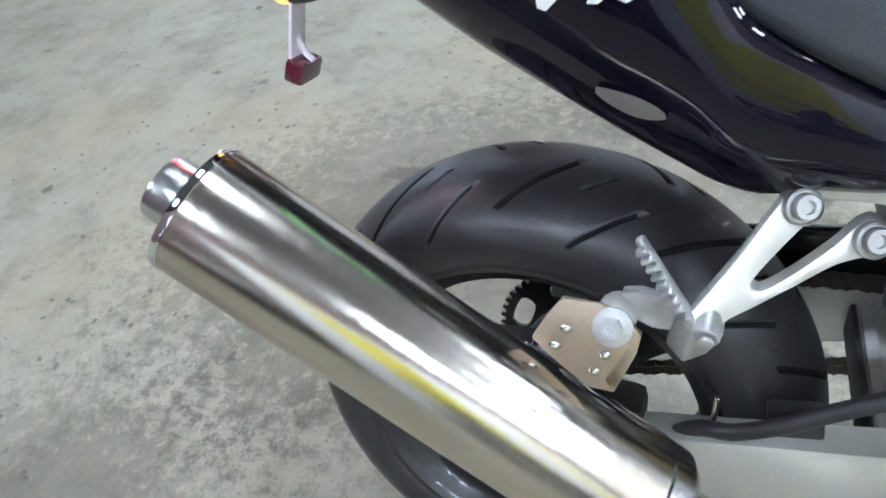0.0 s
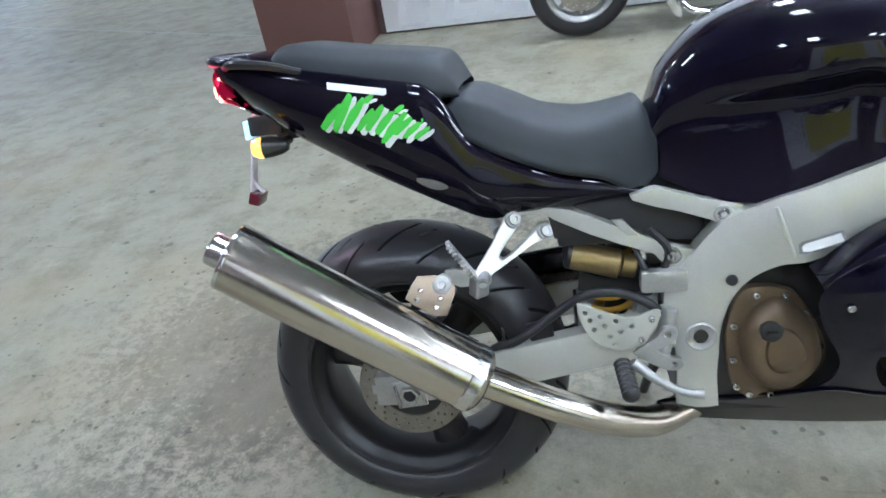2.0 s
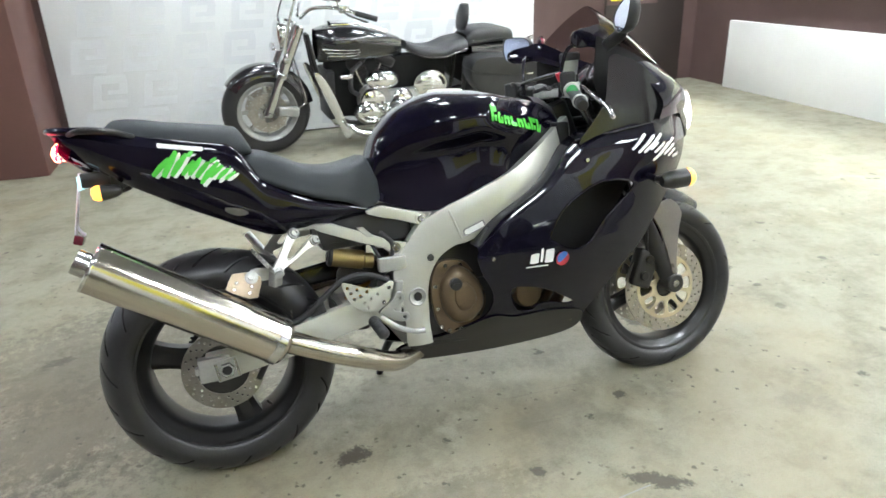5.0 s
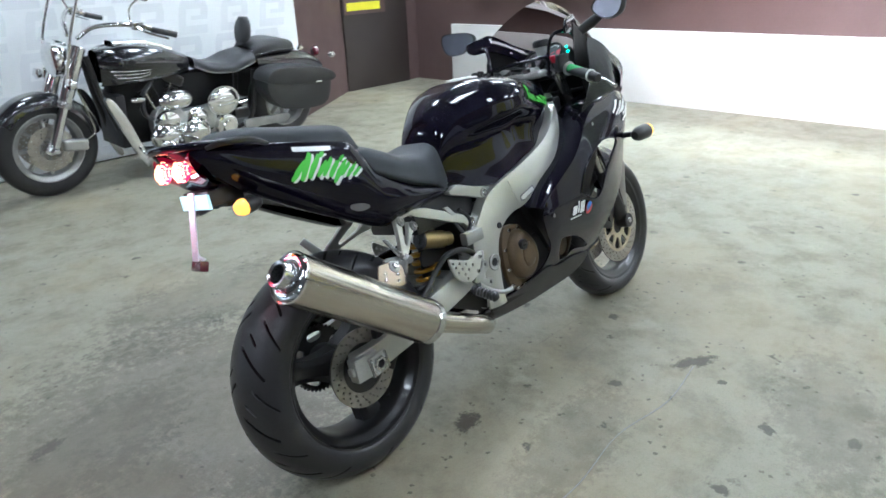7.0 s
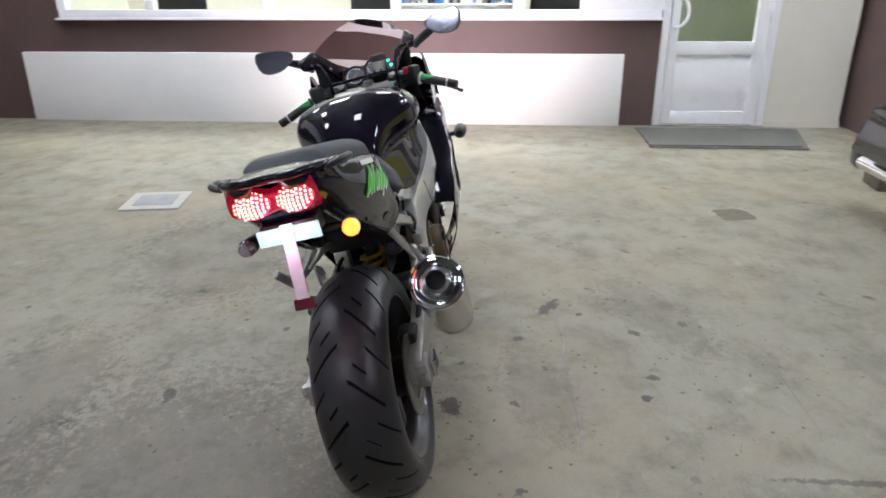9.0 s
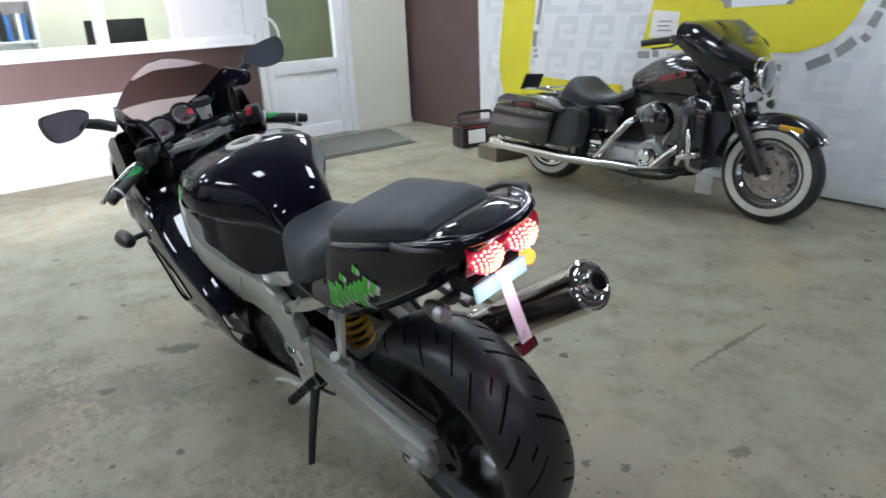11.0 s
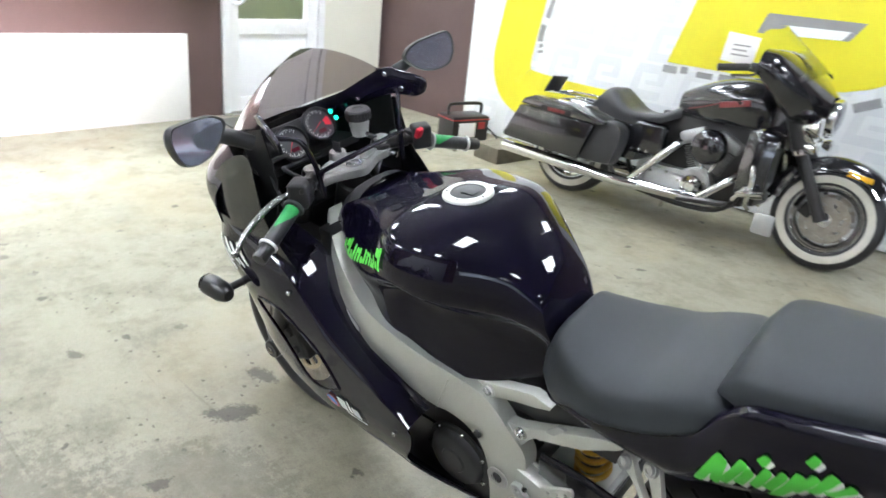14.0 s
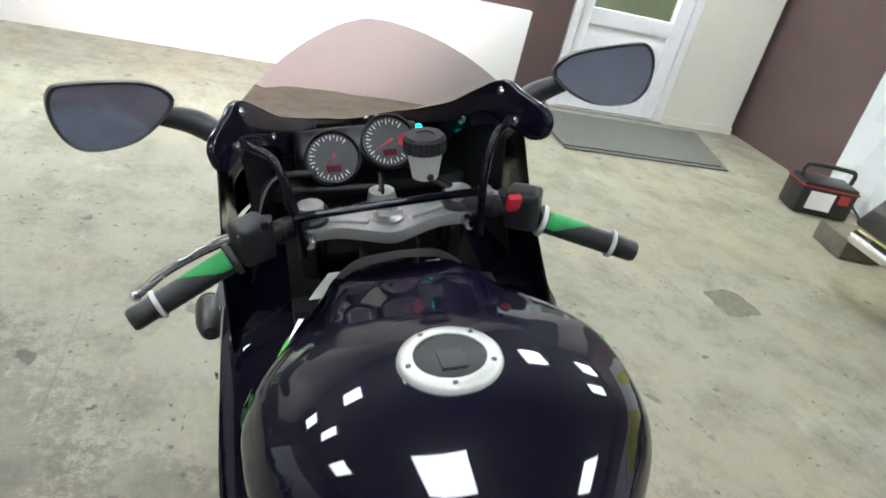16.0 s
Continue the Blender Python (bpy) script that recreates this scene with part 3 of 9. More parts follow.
def band(points, width, x_of, y, material, parent, name):
    """A flat printed band of even width along a line in x and z."""
    line = curve_through([(a, 0, b) for a, b in points], 8)
    bm = bmesh.new()
    rows = []
    for i, p in enumerate(line):
        d = (line[min(i + 1, len(line) - 1)] - line[max(i - 1, 0)]).normalized()
        n = Vector((-d.z, 0, d.x)) * width / 2
        rows.append([Vector((q.x, y, q.z)) for q in (p - n, p + n)])
    skin(bm, rows)
    return part(name, tidy(bm), material, parent)


def broken_band(points, width, y, parent, seed):
    """A grey printed line in uneven, staggered dashes."""
    rng = random.Random(seed)
    line = curve_through([(a, 0, b) for a, b in points], 24)
    i = 0
    while i < len(line) - 3:
        n = min(rng.randint(5, 14), len(line) - 1 - i)
        off = rng.uniform(-0.22, 0.22) * width
        side = (line[min(i + n, len(line) - 1)] - line[i]).normalized()
        shift = Vector((-side.z, 0, side.x)) * off
        dash = [(p.x + shift.x, p.z + shift.z) for p in line[i:i + n + 1:2]]
        if len(dash) > 1:
            band(dash, width * rng.uniform(0.5, 0.85), None, y, PRINT_DARK, parent, "grey_dash")
        i += n + rng.randint(2, 4)


def banners():
    for nm, x0, x1, y, face in (("banner_left", -1.14, 2.77, 4.15, -1), ("banner_right", -0.19, 3.94, -3.50, 1)):
        ban = tagged(new("printed_banner", mesh_of("printed_banner", slab(x0, x1, y, y - face * 0.03, 0.015, 2.5, 0.004), BANNER)),
                     "tall white banner printed with grey hooked squares" + (" and huge yellow bands" if face > 0 else ""), "banner")
        bm = bmesh.new()
        s = 0.25
        cols, rows = int((x1 - x0) / 0.37), 9
        for r in range(rows):
            for c in range(cols):
                x = x0 + 0.10 + c * 0.37 + (0.10 if r % 2 else 0)
                if x + s * 1.2 > x1:
                    continue
                m = Matrix.Translation((x, y + face * 0.002, 0.06 + r * 0.27))
                if face > 0:
                    m = Matrix.Translation((x0 + x1 - x, y + face * 0.002, 0.06 + r * 0.27)) @ Matrix.Diagonal((-1, 1, 1, 1))
                logo(bm, m, s)
        bmesh.ops.recalc_face_normals(bm, faces=bm.faces)
        part("printed_pattern", bm, PRINT, ban)["kind"] = "stuff"
        if face > 0:
            yb = y + 0.004
            band([(3.30, 2.3), (3.37, 1.4), (3.43, 0.95), (3.46, 0.66), (3.36, 0.47), (3.05, 0.42), (2.6, 0.41), (2.25, 0.41)], 0.39, None, yb, YELLOW, ban, "yellow_band")
            broken_band([(3.05, 2.3), (3.12, 1.35), (3.20, 0.92), (3.18, 0.78)], 0.07, yb + 0.002, ban, 3)
            def flat(name, outline, lift, material):
                bm = bmesh.new()
                bm.faces.new([bm.verts.new((x, y + lift, z)) for x, z in outline])
                part(name, tidy(bm), material, ban)
            curve = [(v.x, v.y) for v in curve_through([(0.95, 0.890, 0), (0.74, 0.97, 0), (0.60, 1.15, 0), (0.54, 1.45, 0), (0.52, 2.3, 0)], 5)]
            flat("yellow_band", [(2.10, 0.885), (1.40, 0.885)] + curve + [(1.72, 2.3), (1.99, 1.29)], 0.004, YELLOW)
            broken_band([(2.12, 0.835), (1.80, 0.835), (1.43, 0.835), (1.00, 0.800)], 0.08, yb + 0.002, ban, 8)
            broken_band([(0.86, 0.80), (0.64, 0.92), (0.50, 1.12), (0.455, 1.45), (0.45, 2.3)], 0.09, yb + 0.002, ban, 5)
            flat("grey_band", [(1.54, 1.16), (1.0, 1.18), (0.93, 1.29), (1.50, 1.285)], 0.006, PRINT_DARK)
            flat("white_band", [(1.40, 1.165), (1.04, 1.18), (1.00, 1.235), (1.40, 1.225)], 0.008, BANNER)


def steel_door():
    d = tagged(new("door_2", mesh_of("door_2", slab(3.97, 4.92, 5.00, 5.048, 0.0, 2.05, 0.004), DARK_DOOR)), "closed dark brown steel door in the corner", "door", kind="structure")
    part("door_handle", join(rod((4.80, 5.0, 1.02), (4.80, 4.95, 1.02), 0.01), rod((4.80, 4.95, 1.02), (4.68, 4.95, 1.02), 0.009)), STEEL, d)
    sign = single("door_sign", slab(3.98, 4.58, 4.990, 4.998, 0.83, 1.22, 0.001), BROWN, "dark notice with yellow bars on the steel door", "sign")
    for x0, x1, z0, z1 in ((4.02, 4.50, 0.87, 0.955), (4.18, 4.50, 1.03, 1.075), (4.18, 4.26, 1.075, 1.20), (4.42, 4.50, 1.075, 1.20)):
        part("printed_bar", slab(x0, x1, 4.986, 4.989, z0, z1, 0), YELLOW, sign)


def ceiling_lights():
    lamp = thing("ceiling_light", Matrix.Translation((0, 0, CEILING)), "square white lit panel on the garage ceiling", "ceiling light", "garage ceiling lights")
    part("housing", join(slab(-0.31, 0.31, -0.31, -0.295, -0.03, 0.03), slab(-0.31, 0.31, 0.295, 0.31, -0.03, 0.03), slab(-0.31, -0.295, -0.295, 0.295, -0.03, 0.03), slab(0.295, 0.31, -0.295, 0.295, -0.03, 0.03)), PVC, lamp)
    part("diffuser", slab(-0.295, 0.295, -0.295, 0.295, -0.025, -0.015, 0), GLOW, lamp)
    spots = [(4.05, y) for y in (-2.9, -1.25, 0.4, 2.05, 3.7)] + [(2.6, y) for y in (-2.6, 3.0)] + [(0.0, -2.3), (0.4, 0.75), (0.6, 3.1)] + [(-2.3, -2.3), (-3.2, 1.6)] + [(x, y) for x in (-8.0, -4.5, -1.0) for y in (7.0, 12.0, 18.0)] + [(-6, 0.2), (-10, 0.2), (-13, 12)]
    lamp.matrix_world = Matrix.Translation((*spots[0], CEILING))
    for x, y in spots[1:]:
        copy_thing(lamp, Matrix.Translation((x, y, CEILING)))


garage()
window_band()
pvc_door()
office()
banners()
steel_door()
ceiling_lights()
area_lamp("garage_mouth", look((-17, 26, 1.6), (-6, 12, 1.0)), 5.0, 2.6, MOUTH_POWER, (0.72, 0.84, 1.0))

# ---- the black sports motorcycle ----
CLEAR = glass("clear_lens", (0.92, 0.94, 0.96), 0.05, 1.4)
SMOKE = glass("smoked_screen", (0.152, 0.120, 0.121), 0.02, 1.02)
# lilac tint and a part-diffuse share stand in for a brighter reflection
MIRROR = surface("mirror_glass", (0.66, 0.69, 0.82), (0.56, 0.59, 0.74), 0.07, 0.85, 5, 60, 0.0, 0.03)
RED_LENS = surface("lit_red_lens", (0.70, 0.02, 0.05), (0.6, 0.02, 0.04), 0.12, 0, 60, 140, 0.05, coat=1, emit=(1.0, 0.02, 0.10), power=1.7)
RED_DARK = surface("dark_red_lens", (0.16, 0.004, 0.012), (0.12, 0.003, 0.010), 0.10, 0, 60, 140, 0.05, coat=1, emit=(1.0, 0.015, 0.09), power=0.14)
RED_HOT = surface("tail_bulb_grid", (0.9, 0.3, 0.3), None, 0.3, 0, 60, 140, 0, emit=(1.0, 0.36, 0.18), power=5.0)
BRASS = surface("brass_bracket", (0.36, 0.29, 0.21), (0.28, 0.22, 0.155), 0.38, 0.8, 12, 200, 0.04)
VENT_GREY = surface("grey_vent_mesh", (0.20, 0.19, 0.175), (0.15, 0.145, 0.135), 0.5, 0, 30, 300, 0.1)
RED_OFF = surface("red_reflector", (0.10, 0.008, 0.02), None, 0.2, 0, 60, 140, 0.05, coat=1)
AMBER = surface("lit_amber_lens", (0.85, 0.42, 0.05), (0.8, 0.36, 0.04), 0.15, 0, 60, 140, 0.05, coat=1, emit=(1.0, 0.47, 0.06), power=1.7)
LAMP_WHITE = surface("lit_headlight", (0.9, 0.9, 0.9), None, 0.2, 0, 30, 100, 0, emit=(1.0, 0.93, 0.86), power=4.0)
PLATE_WHITE = surface("reflective_white", (0.50, 0.68, 0.70), (0.44, 0.62, 0.66), 0.35, 0, 20, 120, 0, emit=(0.52, 0.92, 0.95), power=0.6)
SILVER_LENS = surface("silvery_clear_lens", (0.55, 0.55, 0.60), (0.30, 0.30, 0.34), 0.12, 0.7, 70, 140, 0.1, coat=1)
LILAC = surface("plate_stay", (0.86, 0.84, 0.92), (0.80, 0.78, 0.88), 0.30, 0.0, 20, 100, 0)
GREEN_LIT = surface("lit_green_telltale", (0.05, 0.8, 0.5), None, 0.3, 0, 30, 100, 0, emit=(0.02, 1.0, 0.62), power=2.0)
DIAL = surface("dial_face", (0.05, 0.05, 0.055), (0.035, 0.035, 0.04), 0.4, 0, 30, 100, 0)
NEEDLE = surface("needle_red", (0.75, 0.03, 0.06), None, 0.4, 0, 30, 100, 0)
FOG = surface("milky_plastic", (0.62, 0.62, 0.60), (0.5, 0.5, 0.48), 0.3, 0, 20, 100, 0.02)
SPRING = surface("yellow_spring", (0.60, 0.34, 0.03), (0.5, 0.28, 0.03), 0.4, 0, 20, 100, 0.02)
LEATHER_GREEN = surface("green_grip", (0.02, 0.30, 0.07), (0.02, 0.24, 0.06), 0.6, 0, 60, 400, 0.3)

BIKE = Matrix.Translation((0, -0.009, 0)) @ Matrix.Rotation(radians(2.2), 4, "Z") @ Matrix.Translation((0, 0, 0.07)) @ Matrix.Rotation(radians(-12.8), 4, "X") @ Matrix.Translation((0, 0, -0.07))
ACROSS = Matrix.Rotation(radians(90), 4, "X")


def interp(x, table):
    """A smooth value through (x, value) pairs, without overshoot."""
    if x <= table[0][0]:
        return table[0][1]
    if x >= table[-1][0]:
        return table[-1][1]
    i = max(k for k in range(len(table) - 1) if table[k][0] <= x)
    slopes = [(v - u) / (b - a) for (a, u), (b, v) in zip(table, table[1:])]

    def tangent(k):
        if k == 0:
            return slopes[0]
        if k == len(table) - 1:
            return slopes[-1]
        p, q = slopes[k - 1], slopes[k]
        return 0.0 if p * q <= 0 else 2 * p * q / (p + q)

    (a, u), (b, v) = table[i], table[i + 1]
    h = b - a
    t = (x - a) / h
    return u * (2 * t ** 3 - 3 * t * t + 1) + h * tangent(i) * (t ** 3 - 2 * t * t + t) + v * (3 * t * t - 2 * t ** 3) + h * tangent(i + 1) * (t ** 3 - t * t)


def tyre_mesh(radius, half, rim, steps, rows, grooves, depth=0.004):
    """A motorcycle tyre with curved tread cuts that run along its mesh; the axle runs along y."""
    crown = half * 0.68
    end = math.acos(1 - (radius - rim - 0.005) / crown)
    prof = []
    for k in range(rows + 1):
        a = end * (2 * k / rows - 1)
        prof.append((radius - crown + crown * math.cos(a), half * math.sin(a), a / end))
    y_end = prof[-1][1]
    inner = [(rim - 0.002, y_end * 0.94), (rim - 0.006, y_end * 0.80), (rim - 0.006, -y_end * 0.80), (rim - 0.002, -y_end * 0.94)]
    period = 2 * math.pi / 11
    columns = steps // 11 * 11

    def cut(th, u):
        deepest = 0.0
        for phase, u0, u1, width in grooves:
            if u0 < u < u1:
                d = abs((th - phase + period / 2) % period - period / 2) * radius
                if d < width:
                    deepest = max(deepest, depth * min(1.0, 2.5 * (1 - d / width)))
        return deepest

    def sweep(u):
        return 0.66 * (math.sqrt(u * u + 0.006) - 0.077) - 0.16 * u * u

    verts, faces, dark = [], [], []
    n = rows + 5
    for i in range(columns):
        th = 2 * math.pi * i / columns
        for r, y, u in prof:
            q, a = r - cut(th, u), th + sweep(u)
            verts.append((q * math.cos(a), y, q * math.sin(a)))
        for r, y in inner:
            a = th + sweep(1.0)
            verts.append((r * math.cos(a), y, r * math.sin(a)))
    for i in range(columns):
        o, p = i * n, (i + 1) % columns * n
        mid = 2 * math.pi * (i + 0.5) / columns
        for k in range(n):
            m = (k + 1) % n
            faces.append((o + k, p + k, p + m, o + m))
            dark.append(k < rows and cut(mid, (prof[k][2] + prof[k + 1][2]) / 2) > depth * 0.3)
    data = bpy.data.meshes.new("tyre")
    data.from_pydata(verts, [], faces)
    bm = bmesh.new()
    bm.from_mesh(data)
    bpy.data.meshes.remove(data)
    # faces in the cuts get the second, shade-coloured material
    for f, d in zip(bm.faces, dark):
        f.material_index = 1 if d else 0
    bmesh.ops.recalc_face_normals(bm, faces=bm.faces[:])
    return bm


TREAD = [(0.02, 0.04, 0.50, 0.0056), (0.30, -0.50, -0.04, 0.0056), (0.22, 0.30, 0.70, 0.0050), (0.50, -0.70, -0.30, 0.0050), (0.43, 0.14, 0.28, 0.0042), (0.14, -0.28, -0.14, 0.0042)]


def holed_disc(r1, r0, y, thick, n_holes, hole=0.0035):
    holes = [list(reversed(ring2(0, 0, r0, 48)))]
    for row in range(3):
        r = r0 + (r1 - r0) * (0.25 + 0.27 * row)
        for i in range(n_holes):
            a = 2 * math.pi * (i + 0.34 * row) / n_holes
            holes.append(ring2(r * math.cos(a), r * math.sin(a), hole, 7))
    return plate(ring2(0, 0, r1, 72), y - thick / 2, y + thick / 2, holes)


def spoke(a, r0, r1, w0, w1, y0, y1, off=0.0):
    """One hollow-looking spoke of a cast wheel."""
    d, n = Vector((math.cos(a), 0, math.sin(a))), Vector((-math.sin(a), 0, math.cos(a)))
    rings = []
    for k in range(7):
        t = k / 6
        r, w, y = r0 + (r1 - r0) * t, (w0 + (w1 - w0) * t) * (1 - 0.35 * math.sin(math.pi * t)), y0 + (y1 - y0) * t
        c = d * r + n * off * t
        rings.append([c + n * w + Vector((0, y * 0.6, 0)), c + n * w * 0.5 + Vector((0, y, 0)), c - n * w * 0.5 + Vector((0, y, 0)), c - n * w + Vector((0, y * 0.6, 0)),
                      c - n * w - Vector((0, y * 0.6, 0)), c - n * w * 0.5 - Vector((0, y, 0)), c + n * w * 0.5 - Vector((0, y, 0)), c + n * w - Vector((0, y * 0.6, 0))])
    bm = bmesh.new()
    skin(bm, rings, loop=True, cap=True)
    return tidy(bm)


def rim_mesh(rim, half):
    near = [(rim + 0.006, 1.0), (rim + 0.002, 1.06), (rim - 0.005, 1.05), (rim - 0.009, 0.98), (rim - 0.013, 0.90), (rim - 0.026, 0.80), (rim - 0.033, 0.62), (rim - 0.036, 0.30)]
    prof = [(r, half * k) for r, k in near] + [(r, -half * k) for r, k in reversed(near)] + [(rim - 0.002, -half * 0.75), (rim - 0.018, -half * 0.4), (rim - 0.018, half * 0.4), (rim - 0.002, half * 0.75)]
    return lathe(prof, 96, ACROSS, closed=True)


def bolt(x, y, z, r=0.008, out=-1, h=0.006):
    """A socket head bolt whose head looks along y."""
    m = Matrix.Translation((x, y, z)) @ Matrix.Rotation(radians(90 if out < 0 else -90), 4, "X")
    return lathe([(0, 0), (r, 0), (r, h * 0.7), (r * 0.85, h), (r * 0.5, h), (r * 0.45, h * 0.4), (0, h * 0.4)], 14, m)


def wheels(bike):
    rear = part("rear_wheel", rim_mesh(0.222, 0.086), WHEEL, bike, "gloss black three-spoke rear wheel")
    rear.location = (-0.006, -0.014, 0.293)
    part("tyre", tyre_mesh(0.315, 0.099, 0.222, 1089, 90, TREAD, 0.005), RUBBER, rear, "wide rear tyre with slanting tread cuts").data.materials.append(GROOVE_SHADE)
    part("hub", lathe([(0, -0.09), (0.045, -0.09), (0.052, -0.05), (0.040, 0), (0.055, 0.05), (0.055, 0.09), (0, 0.09)], 32, ACROSS), WHEEL, rear)
    for k in range(3):
        a = radians(165 + 120 * k)
        part("spoke", spoke(a, 0.035, 0.200, 0.050, 0.040, 0.042, 0.030), WHEEL, rear)
    part("brake_disc", holed_disc(0.108, 0.068, -0.100, 0.005, 20), DISC_DULL, rear, "drilled steel rear brake disc")
    part("disc_carrier", plate(ring2(0, 0, 0.070, 36), -0.098, -0.088, [list(reversed(ring2(0, 0, 0.03, 20)))]), WHEEL, rear)
    teeth = []
    for i in range(44 * 4):
        teeth.append(((0.098 if i % 4 in (0, 1) else 0.091) * math.cos(2 * math.pi * i / 176), (0.098 if i % 4 in (0, 1) else 0.091) * math.sin(2 * math.pi * i / 176)))
    slots = []
    for i in range(5):
        a = 2 * math.pi * i / 5 + 0.3
        slots.append(outline2([(0.066 * math.cos(a) + p * 0.020 * -math.sin(a) + q * 0.011 * math.cos(a), 0.066 * math.sin(a) + p * 0.020 * math.cos(a) + q * 0.011 * math.sin(a)) for p, q in ((-1, -1), (1, -1), (1.1, 1), (-1.1, 1))], 3))
    part("sprocket", plate(teeth, 0.098, 0.104, slots), WHEEL, rear)
    part("valve", rod((0.11, -0.03, -0.15), (0.10, -0.045, -0.135), 0.004), BLACK, rear)
    front = part("front_wheel", rim_mesh(0.220, 0.050), WHEEL, bike, "gloss black three-spoke front wheel")
    front.location = (1.407, -0.022, 0.269)
    part("tyre", tyre_mesh(0.292, 0.064, 0.220, 880, 60, TREAD, 0.005), RUBBER, front, "narrow front tyre").data.materials.append(GROOVE_SHADE)
    part("hub", lathe([(0, -0.06), (0.03, -0.06), (0.035, 0), (0.03, 0.06), (0, 0.06)], 28, ACROSS), WHEEL, front)
    for k in range(3):
        part("spoke", spoke(radians(75 + 120 * k), 0.03, 0.200, 0.034, 0.026, 0.03, 0.02), WHEEL, front)
    for s in (-1, 1):
        part("brake_disc", holed_disc(0.150, 0.105, s * 0.066, 0.005, 26, 0.004), DISC, front, "drilled steel front brake disc")
        arms = []
        for k in range(10):
            a0 = 2 * math.pi * k / 10
            arms.append(outline2([(0.078 * math.cos(a0 + d) * f, 0.078 * math.sin(a0 + d) * f) for d, f in ((-0.18, 0.72), (0.18, 0.72), (0.20, 1.22), (-0.20, 1.22))], 3))
        part("disc_carrier", plate(ring2(0, 0, 0.108, 48), s * 0.064, s * 0.070, [list(reversed(ring2(0, 0, 0.035, 24)))] + arms), GOLD_PALE, front, "pale gold disc carrier")


GOLD_PALE = surface("pale_gold_anodised", (0.64, 0.57, 0.40), (0.56, 0.49, 0.34), 0.38, 0.6, 15, 200, 0.04)


def running_gear(bike):
    # fork, front brakes and mudguard
    for s in (-1, 1):
        part("fork_leg", rod((1.425, s * 0.108, 0.27), (1.318, s * 0.108, 0.52), 0.030, 0.027), SATIN, bike, "black lower fork leg")
        # guard plate whose plain grey stands in for reflected floor
        guard = plate(outline2([(1.342, 0.522), (1.368, 0.555), (1.414, 0.564), (1.448, 0.518), (1.436, 0.467), (1.424, 0.384), (1.418, 0.326), (1.405, 0.325), (1.39, 0.388), (1.369, 0.465)], 3), -0.004, 0.004, (), 0.002)
        for v in guard.verts:
            v.co.y += s * 0.135
        part("fork_guard", guard, SHEEN_GREY, bike, "fork guard under the mudguard, floor reflection painted in grey")
        part("fork_tube", rod((1.325, s * 0.108, 0.50), (1.119, s * 0.108, 0.930), 0.0215), STEEL, bike)
        part("fork_foot", join(rod((1.412, s * 0.095, 0.288), (1.412, s * 0.145, 0.288), 0.030), slab(1.395, 1.45, s * 0.095, s * 0.13, 0.265, 0.31, 0.01)), SATIN, bike)
        cal = join(block(0.075, 0.050, 0.125, Matrix.Translation((1.325, s * 0.088, 0.345)) @ Matrix.Rotation(radians(24), 4, "Y"), 0.014, 3),
                   rod((1.335, s * 0.115, 0.375), (1.335, s * 0.125, 0.375), 0.014), rod((1.312, s * 0.115, 0.325), (1.312, s * 0.125, 0.325), 0.014))
        part("brake_caliper", cal, SATIN, bike, "dark front brake caliper")
        part("brake_hose", tube([(1.335, s * 0.105, 0.40), (1.31, s * 0.14, 0.50), (1.27, s * 0.13, 0.62), (1.22, s * 0.10, 0.74)], 0.005, 8), BLACK, bike)
    part("axle", rod((1.410, -0.150, 0.288), (1.410, 0.150, 0.288), 0.012), STEEL, bike)
    rings = []
    for k in range(25):
        a = radians(52 + 128 * k / 24)
        r = 0.305 + 0.010 * math.sin(math.pi * k / 24)
        w = 0.062 * (0.55 + 0.45 * math.sin(math.pi * min(1, (k + 4) / 26)))
        ring = []
        for j in range(13):
            u = -1 + j / 6
            rr = r - 0.062 * abs(u) ** 2.4
            ring.append(Vector((1.410 + rr * math.cos(a), w * 1.12 * math.sin(u * 1.35), 0.288 + rr * math.sin(a))))
        rings.append(ring)
    bm = bmesh.new()
    skin(bm, rings)
    tidy(bm)
    bmesh.ops.solidify(bm, geom=bm.faces[:], thickness=0.003)
    part("front_mudguard", tidy(bm), PAINT, bike, "gloss black front mudguard")
    for s in (-1, 1):
        stay = sheet(outline2([(1.30, 0.46), (1.42, 0.42), (1.46, 0.50), (1.42, 0.57), (1.33, 0.56)], 5), [], lambda x, z: s * (0.078 + 0.02 * (1.40 - x)), 0.012, 0.003)
        part("mudguard_stay", stay, PAINT, bike)
    # swinging arm with axle blocks
    for s in (-1, 1):
        arm = plate([(0.50, 0.456), (0.36, 0.420), (0.20, 0.386), (0.03, 0.352), (-0.045, 0.349), (-0.050, 0.283), (0.03, 0.279), (0.20, 0.305), (0.38, 0.345), (0.50, 0.380)], *sorted((s * 0.112, s * 0.152)), (), 0.007)
        part("swinging_arm", arm, ALU, bike, "silver box-section swinging arm")
        ends = join(slab(-0.066, 0.015, s * 0.132, s * 0.167, 0.280, 0.344, 0.006), rod((-0.028 if s > 0 else 0.005, s * 0.16, 0.31), (-0.028 if s > 0 else 0.005, s * (0.185 if s > 0 else 0.171), 0.31), 0.020, sides=6), slab(-0.075, -0.055, s * 0.14, s * 0.16, 0.302, 0.322, 0.003))
        part("axle_block", ends, CAST, bike)
        part("axle_hole", lathe([(0.012, 0), (0.019, 0), (0.019, 0.003), (0.012, 0.003)], 20, Matrix.Translation((0.005, s * 0.172, 0.31)) @ Matrix.Rotation(radians(-90 * s), 4, "X")), STEEL, bike)
